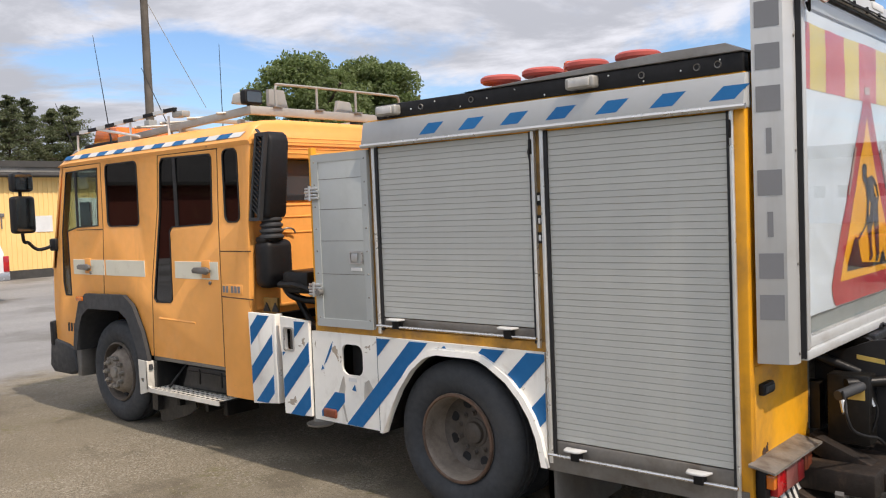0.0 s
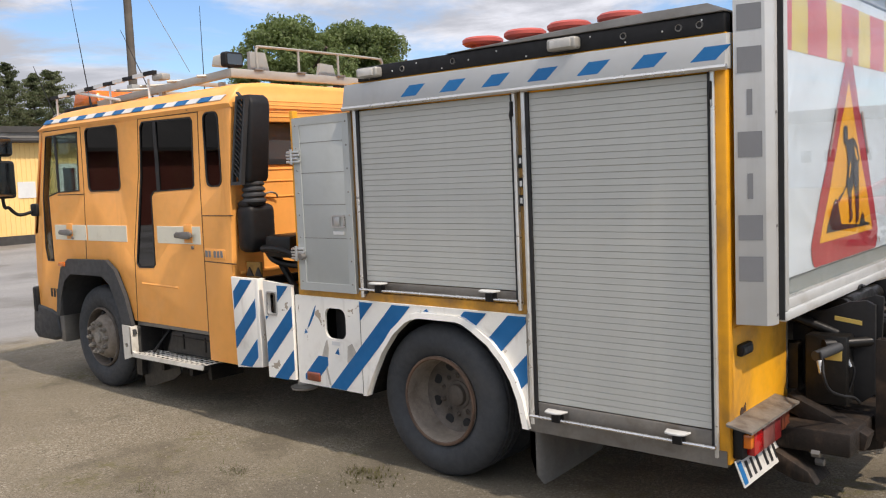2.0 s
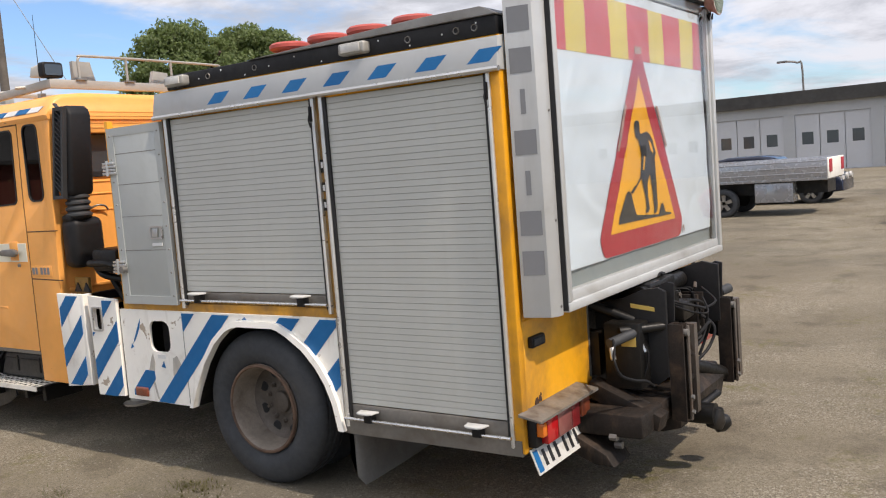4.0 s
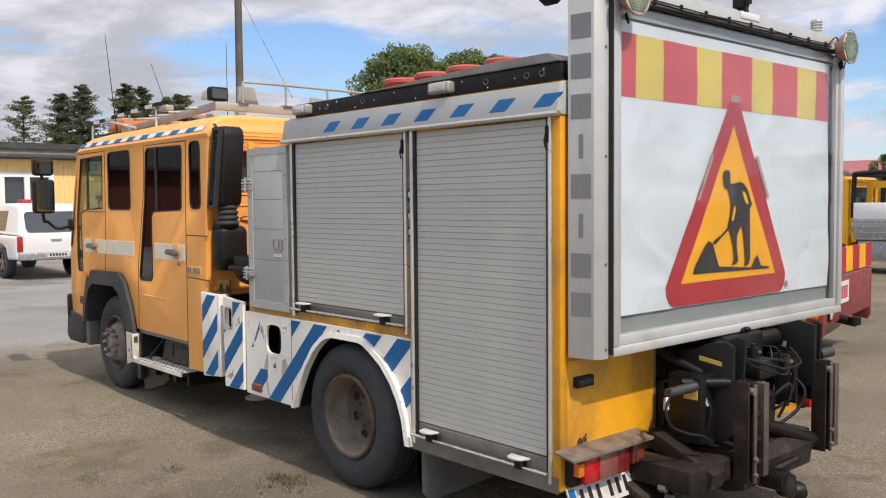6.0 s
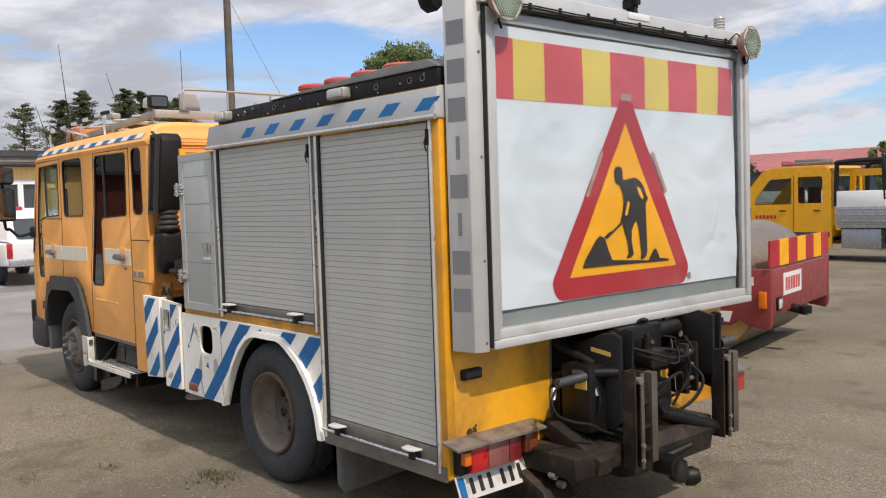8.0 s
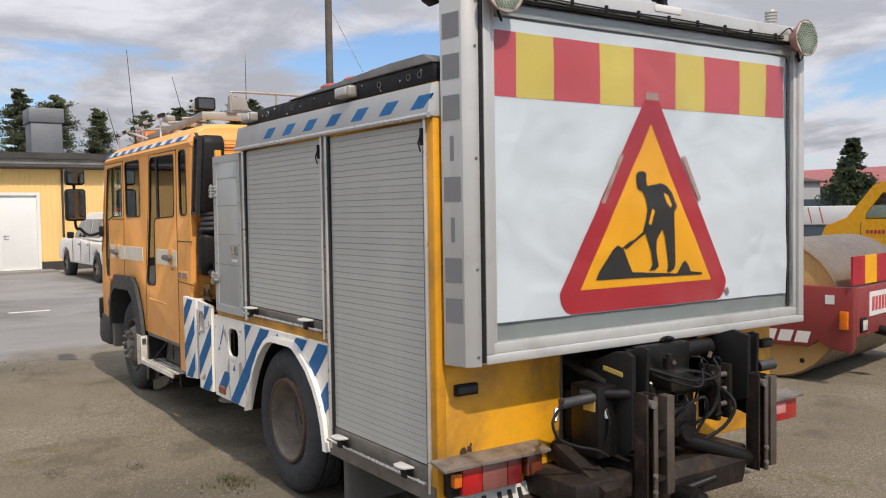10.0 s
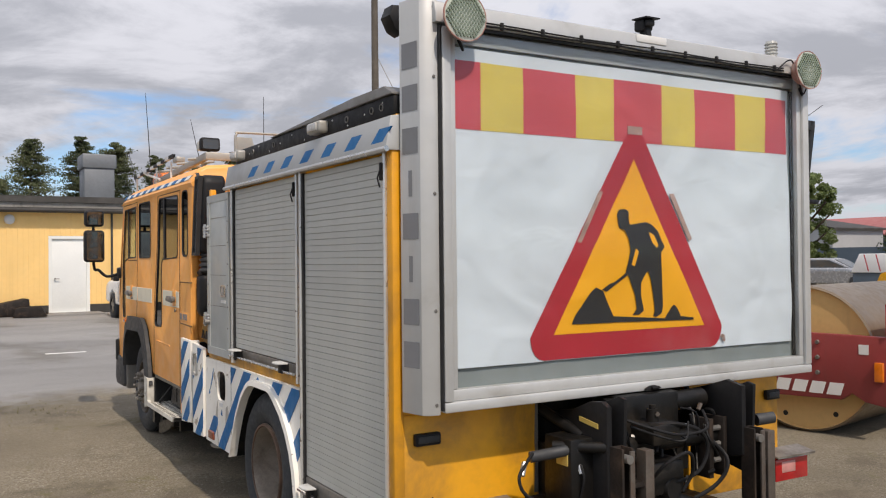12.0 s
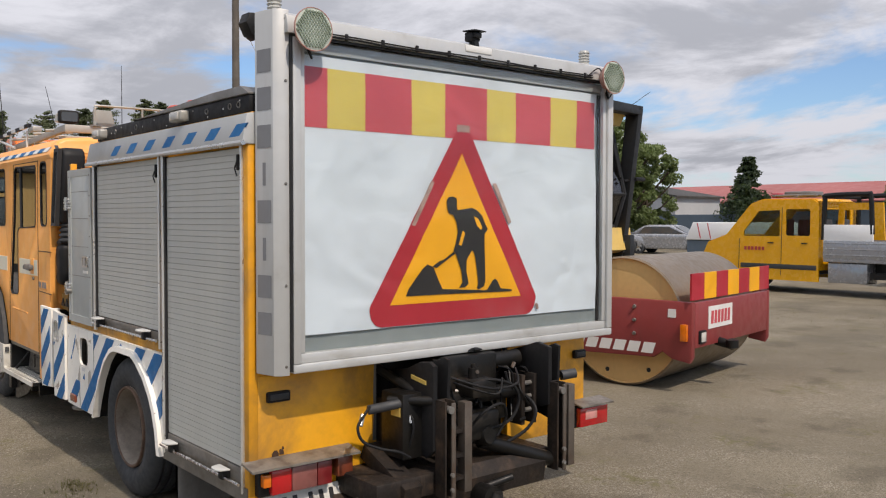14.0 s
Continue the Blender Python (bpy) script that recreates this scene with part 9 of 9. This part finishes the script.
# ---------------------------------------------------------------- parked vehicles
def car_wheel(parent, x, y, r, w, out, rim=M_HUB):
    b = bm_new()
    lathe(b, [(r * 0.62, 0.01), (r * 0.72, 0.0), (r * 0.92, 0.0), (r, 0.03), (r, w - 0.03), (r * 0.92, w), (r * 0.6, w)], (x, y, r), (0, -out, 0), 36)
    t = part("wheel", b, M_RUBBER, parent, "black tyre", 50)
    b = bm_new()
    lathe(b, [(r * 0.64, 0.0), (r * 0.60, 0.02), (r * 0.58, 0.06), (0, 0.07)], (x, y, r), (0, -out, 0), 30)
    part("wheel_back", b, M_BLACK, t)
    for k in range(5):
        b = bm_new()
        slab(b, [(-0.035, 0), (0.035, 0), (0.05, r * 0.6), (-0.05, r * 0.6)], "y", 0, 0.02)
        b.transform(Matrix.Translation((x, y - out * 0.02, r)) @ Matrix.Rotation(k * 2 * math.pi / 5, 4, "Y"))
        part("spoke", b, rim, t)


def lean_in(b):
    """Draw the upper body in towards the roof."""
    for v in b.verts:
        v.co.y *= 1 - 0.17 * max(0.0, v.co.z - 1.05) / 0.72


def pickup():
    """White crew-cab pickup with a canopy; nose along -x, rear at x = 0."""
    p = thing("pickup_truck", (0, 0, 0), "white pickup with a canopy, parked beside the building", "car")
    b = bm_new()
    slab(b, [(0, 0.55), (0, 1.02), (-1.7, 1.04), (-3.6, 1.12), (-4.7, 1.10), (-5.0, 1.02), (-5.15, 0.88), (-5.15, 0.5), (-4.72, 0.45), (-4.62, 0.72), (-4.3, 0.84), (-3.98, 0.72), (-3.86, 0.42), (-1.52, 0.42), (-1.42, 0.72), (-1.1, 0.84), (-0.78, 0.72), (-0.66, 0.46), (-0.05, 0.48)], "y", -0.9, 0.9, 0.05, 3)
    body_ = part("body", b, M_CARWHITE, p, "white painted body")
    b = bm_new()
    slab(b, [(-0.02, 1.02), (-0.22, 1.60), (-0.38, 1.74), (-0.8, 1.80), (-2.6, 1.80), (-3.0, 1.72), (-3.75, 1.08)], "y", -0.84, 0.84, 0.10, 3)
    lean_in(b)
    part("canopy", b, M_CARWHITE, p, "white canopy and cab")
    b = bm_new()
    slab(b, rounded(-0.66, 0.66, 1.12, 1.60, 0.10), "x", -0.06, -0.03)
    for v in b.verts:
        v.co.x -= (v.co.z - 1.02) * 0.345 - 0.04
    part("rear_window", b, M_DARKPANE, p, "dark rear window")
    for y in (-0.852, 0.832):
        for x0, x1, x2, x3 in ((-1.85, -1.0, -1.0, -1.85), (-2.72, -1.95, -1.95, -2.72), (-3.55, -2.80, -2.80, -3.05)):
            b = bm_new()
            slab(b, [(x0, 1.14), (x1, 1.14), (x2, 1.62), (x3, 1.62)], "y", y, y + 0.02)
            lean_in(b)
            part("side_window", b, M_DARKPANE, p)
    b = bm_new()
    box(b, -0.02, 0.10, -0.86, 0.86, 0.46, 0.64, 0.03, 3)
    part("rear_bumper", b, M_CARGREY, p, "silver rear bumper")
    b = bm_new()
    box(b, 0.0, 0.02, -0.12, 0.12, 0.90, 0.95, 0.006)
    part("tailgate_handle", b, M_CARGREY, p)
    for y in (-1.06, 0.90):
        b = bm_new()
        box(b, -3.42, -3.28, y, y + 0.16, 1.10, 1.28, 0.03, 3)
        part("door_mirror", b, M_BLACK, p, "black door mirror")
    for y in (-0.908, 0.902):
        b = bm_new()
        for x in (-1.72, -2.62, -3.48):
            box(b, x, x + 0.012, y, y + 0.006, 0.5, 1.05)
        for x in (-1.86, -2.76):
            box(b, x - 0.07, x + 0.05, y - 0.004, y + 0.008, 0.93, 0.96)
        pieces("door_seam", b, M_GREYPLASTIC, p)
    b = bm_new()
    box(b, 0.10, 0.11, -0.26, 0.26, 0.52, 0.63)
    part("number_plate", b, M_PLATE, p)
    for k in range(6):
        b = bm_new()
        box(b, 0.108, 0.114, -0.2 + k * 0.07, -0.155 + k * 0.07, 0.545, 0.605)
        part("plate_bar", b, M_INK, p)
    for y in (-0.885, 0.755):
        b = bm_new()
        box(b, -0.06, 0.03, y, y + 0.13, 0.66, 1.02, 0.02)
        part("tail_light", b, M_RED, p, "red tail light")
    b = bm_new()
    box(b, -2.3, -1.9, -0.12, 0.12, 1.78, 1.90, 0.03)
    part("roof_beacon", b, M_SIGNRED, p)
    b = bm_new()
    box(b, -2.2, -2.1, -0.05, 0.5, 1.78, 1.86)
    part("roof_sign", b, M_WHITEFILM, p)
    for x in (-1.1, -4.3):
        for y, o in ((-0.90, -1), (0.90, 1)):
            car_wheel(p, x, y, 0.37, 0.24, o)
    return p


pk = pickup()
pk.location = (-20.45, 7.68, ground_z(-22, 7))
pk.rotation_euler = (0, 0, radians(2))


def flatbed():
    """Yellow crew-cab flatbed van; nose along -x, cab's rear at x = 0, near side at y = 0."""
    f = thing("flatbed_van", (0, 0, 0), "yellow crew-cab van with a grey drop-side flatbed", "van")
    prof = [(0, 0.32), (0, 2.22), (-0.15, 2.33), (-1.5, 2.34), (-1.85, 2.22), (-2.55, 1.42), (-3.1, 1.22), (-3.25, 0.9), (-3.25, 0.35), (-2.95, 0.32), (-2.86, 0.6), (-2.55, 0.78), (-2.24, 0.6), (-2.15, 0.32)]
    win1 = [(-1.02, 1.42), (-1.02, 2.08), (-1.60, 2.06), (-2.02, 1.55), (-2.04, 1.42)]
    win2 = rounded(-0.86, -0.22, 1.44, 2.10, 0.05, 3)
    for y in (0.0, 1.85):
        b = bm_new()
        sheet(b, prof, [win1, win2], "y", y, y + 0.05)
        s_ = part("cab_side", b, M_CARYEL, f, "yellow cab side")
        for w in (win1, win2):
            b = bm_new()
            slab(b, w, "y", y + 0.02, y + 0.025)
            part("window", b, M_CLEAR, s_, "side window")
    b = bm_new()
    for (x0, z0), (x1, z1) in zip(prof[1:9], prof[2:10]):
        if (x0, z0) == (-1.85, 2.22):
            continue
        d = Vector((x1 - x0, 0, z1 - z0)).normalized()
        nn = Vector((d.z, 0, -d.x)) * 0.03
        vs = [(x0, z0), (x1, z1), (x1 + nn.x, z1 + nn.z), (x0 + nn.x, z0 + nn.z)]
        slab(b, vs, "y", 0.05, 1.85)
    pieces("body_panel", b, M_CARYEL, f, "yellow cab panel")
    b = bm_new()
    slab(b, [(-1.85, 2.22), (-2.55, 1.42), (-2.53, 1.41), (-1.83, 2.21)], "y", 0.06, 1.84)
    part("windscreen", b, M_CLEAR, f)
    b = bm_new()
    sheet(b, [(0.05, 0.6), (1.85, 0.6), (1.85, 2.3), (0.05, 2.3)], [rounded(0.3, 1.6, 1.55, 2.1, 0.05, 3)], "x", -0.04, 0.0)
    part("cab_back", b, M_CARYEL, f)
    b = bm_new()
    box(b, -2.6, -0.05, 0.06, 1.84, 0.5, 0.9)
    for x in (-1.5, -0.5):
        for y in (0.2, 1.1):
            box(b, x, x + 0.5, y, y + 0.5, 0.9, 1.2, 0.04)
            box(b, x + 0.35, x + 0.5, y, y + 0.5, 1.2, 1.85, 0.04)
    part("cab_interior", b, M_SEAT, f)
    b = bm_new()
    box(b, -2.1, -0.05, -0.012, 0.01, 0.60, 0.72, 0.006)
    part("rub_strip", b, M_GREYPLASTIC, f, "dark rub strip")
    for x in (-1.2, -0.3):
        b = bm_new()
        box(b, x - 0.14, x + 0.02, -0.03, 0.0, 1.24, 1.27, 0.006)
        part("door_handle", b, M_BLACK, f)
    b = bm_new()
    for k in range(6):
        box(b, -2.0 + k * 0.1, -1.935 + k * 0.1, -0.006, 0.003, 1.06, 1.15)
    pieces("name_bar", b, M_SIGNRED, f)
    b = bm_new()
    for x in (-0.955, -2.14):
        tube(b, [(x, -0.001, 2.15 if x > -1 else 1.35), (x - 0.02, -0.001, 0.45)], 0.008, 6)
    pieces("door_gap", b, M_GASKETSHADE, f)
    # roof gear and hoop
    b = bm_new()
    for y in (0.3, 1.5):
        tube(b, [(-1.4, y, 2.45), (-0.1, y, 2.45)], 0.03)
    for x in (-1.3, -0.7, -0.2):
        tube(b, [(x, 0.2, 2.44), (x, 1.6, 2.44)], 0.025)
    box(b, -1.2, -0.5, 0.5, 1.2, 2.46, 2.56, 0.03)
    part("roof_rack", b, M_STEEL, f)
    b = bm_new()
    box(b, -1.5, -1.3, 0.4, 0.7, 2.4, 2.52, 0.03)
    part("roof_beacon", b, M_SIGNRED, f)
    b = bm_new()
    for y in (0.05, 1.8):
        tube(b, bend([(0.10, y, 1.35), (0.12, y, 2.3), (0.2, y, 2.42), (1.1, y, 2.44), (1.22, y, 2.36), (1.26, y, 1.5)], 4), 0.06)
    tube(b, [(0.15, 0.05, 2.4), (0.15, 1.8, 2.4)], 0.05)
    pieces("cab_hoop", b, M_BLACK, f, "black tubular hoop behind the cab")
    b = bm_new()
    sheet(b, [(0.2, 1.36), (1.35, 1.36), (1.30, 2.25), (0.25, 2.25)], [[(0.35, 1.6), (1.05, 1.6), (1.0, 2.08), (0.38, 2.08)]], "y", 0.5, 0.55)
    part("rear_cab_panel", b, M_CARYEL, f)
    b = bm_new()
    box(b, 0.12, 1.3, 0.0, 0.05, 1.3, 1.72, 0.01)
    part("head_board", b, M_CARWHITE, f, "white head board")
    # bed
    b = bm_new()
    box(b, 0.12, 4.6, 0.0, 2.0, 0.82, 0.92, 0.01)
    bed = part("bed_floor", b, M_CARGREY, f)
    for y in (-0.02, 1.98):
        b = bm_new()
        box(b, 0.12, 4.6, y, y + 0.04, 0.90, 1.34, 0.01)
        for z in (0.98, 1.12, 1.26):
            box(b, 0.14, 4.58, y - 0.01, y + 0.05, z, z + 0.03, 0.006)
        part("drop_side", b, M_CARGREY, bed, "grey aluminium drop side")
    b = bm_new()
    box(b, 4.58, 4.62, 0.0, 2.0, 0.85, 1.34, 0.01)
    part("tail_board", b, M_WHITE, bed)
    for y in (0.1, 1.6):
        b = bm_new()
        box(b, 4.62, 4.64, y, y + 0.3, 1.0, 1.3, 0.004)
        part("tail_marker", b, M_SIGNRED, bed)
    for x0, x1 in ((0.2, 1.15), (2.9, 3.8)):
        b = bm_new()
        box(b, x0, x1, 0.08, 0.6, 0.32, 0.80, 0.02)
        part("tool_box", b, M_CARGREY, f, "grey tool box under the bed")
    b = bm_new()
    box(b, 0.0, 4.5, 0.5, 1.5, 0.5, 0.8)
    box(b, 1.25, 1.7, 0.02, 0.1, 0.45, 0.6)
    pieces("frame_rail", b, M_CHASSIS, f)
    for x in (-2.55, 2.15):
        for y, o in ((0.02, -1), (1.9, 1)):
            car_wheel(f, x, y, 0.35, 0.23, o)
    return f


fb = flatbed()
fb.location = (-8.15, 22.35, 0.0)


def sedan(name, label, paint, roofline=1.42):
    """A parked saloon; nose along +x."""
    c = thing(name, (0, 0, 0), label, "car")
    b = bm_new()
    slab(b, [(-2.2, 0.32), (-2.28, 0.7), (-2.1, 0.92), (-1.3, 0.98), (0.9, 0.98), (2.0, 0.82), (2.25, 0.62), (2.25, 0.32), (1.78, 0.28), (1.7, 0.52), (1.4, 0.66), (1.1, 0.52), (1.02, 0.26), (-1.0, 0.26), (-1.08, 0.52), (-1.38, 0.66), (-1.68, 0.52), (-1.76, 0.28)], "y", -0.86, 0.86, 0.07, 3)
    part("body", b, paint, c, "glossy car body")
    b = bm_new()
    slab(b, [(-1.9, 0.96), (-1.2, roofline - 0.06), (-0.9, roofline), (0.0, roofline), (0.3, roofline - 0.05), (1.1, 0.96)], "y", -0.72, 0.72, 0.08, 3)
    part("cabin", b, paint, c)
    for y in (-0.735, 0.715):
        b = bm_new()
        slab(b, [(-1.45, 1.0), (-1.1, roofline - 0.1), (0.15, roofline - 0.1), (0.85, 1.0)], "y", y, y + 0.02)
        part("side_window", b, M_DARKPANE, c)
    b = bm_new()
    slab(b, [(0.36, roofline - 0.09), (1.02, 0.99), (1.05, 1.0), (0.40, roofline - 0.07)], "y", -0.6, 0.6)
    part("windscreen", b, M_DARKPANE, c)
    for y in (-0.8, 0.5):
        b = bm_new()
        box(b, 2.12, 2.25, y, y + 0.3, 0.6, 0.74, 0.03)
        part("head_light", b, M_CLEARLENS, c)
    for y in (-0.35, 0.2):
        b = bm_new()
        lathe(b, [(0, 0), (0.09, 0.01), (0.1, 0.06), (0.06, 0.1), (0, 0.1)], (2.32, y, 0.72), (-1, 0, 0), 16)
        part("extra_lamp", b, M_CLEARLENS, c, "round extra driving lamp")
    for x in (1.4, -1.38):
        for y, o in ((-0.87, -1), (0.87, 1)):
            car_wheel(c, x, y, 0.32, 0.2, o, M_ALU)
    return c


c = sedan("parked_car", "dark blue saloon parked behind the flatbed", M_CARBLUE)
c.location = (-6.15, 27.2, 0.0)
c = sedan("parked_car", "red car parked at the edge of the yard", M_CARRED)
c.location = (0.75, 19.9, 0.0)
c.rotation_euler = (0, 0, radians(168))
for x, y, r in ((-26.5, 36.5, 20), (-23.4, 37.5, 14)):
    c = sedan("parked_car", "silver car parked far across the yard", M_CARGREY)
    c.location = (x, y, ground_z(x, y))
    c.rotation_euler = (0, 0, radians(r))
# white covered trailer beyond the roller
bm = bm_new()
slab(bm, [(-15.6, 1.15), (-15.3, 1.75), (-11.4, 1.75), (-11.2, 1.15)], "y", 27.5, 29.3, 0.03)
tr = whole("covered_trailer", bm, M_CARWHITE, "white covered trailer with pink lines", "trailer")
bm = bm_new()
for x in (-15.0, -14.6):
    slab(bm, [(x, 1.2), (x + 0.04, 1.2), (x - 0.1, 1.72), (x - 0.14, 1.72)], "y", 27.495, 27.503)
part("pink_line", bm, M_SIGNPINK, tr)
bm = bm_new()
box(bm, -15.6, -11.2, 27.6, 29.2, 0.6, 1.14, 0.03)
part("trailer_base", bm, M_BLUEWALL, tr)
for x in (-13.9, -12.9):
    bm = bm_new()
    lathe(bm, [(0, 0), (0.33, 0), (0.35, 0.05), (0.35, 0.2), (0, 0.2)], (x, 27.6, 0.35), (0, 1, 0), 24)
    part("trailer_wheel", bm, M_RUBBER, tr)
# lamp post beyond the garage
bm = bm_new()
tube(bm, bend([(-13.0, 66, 0.2), (-13.0, 66, 6.6), (-13.3, 65.9, 7.2), (-14.0, 65.6, 7.35)], 4), 0.07)
box(bm, -14.6, -13.9, 65.5, 65.8, 7.28, 7.42, 0.03)
whole("street_lamp", bm, M_STEEL, "grey street lamp beyond the garage", "lamp")
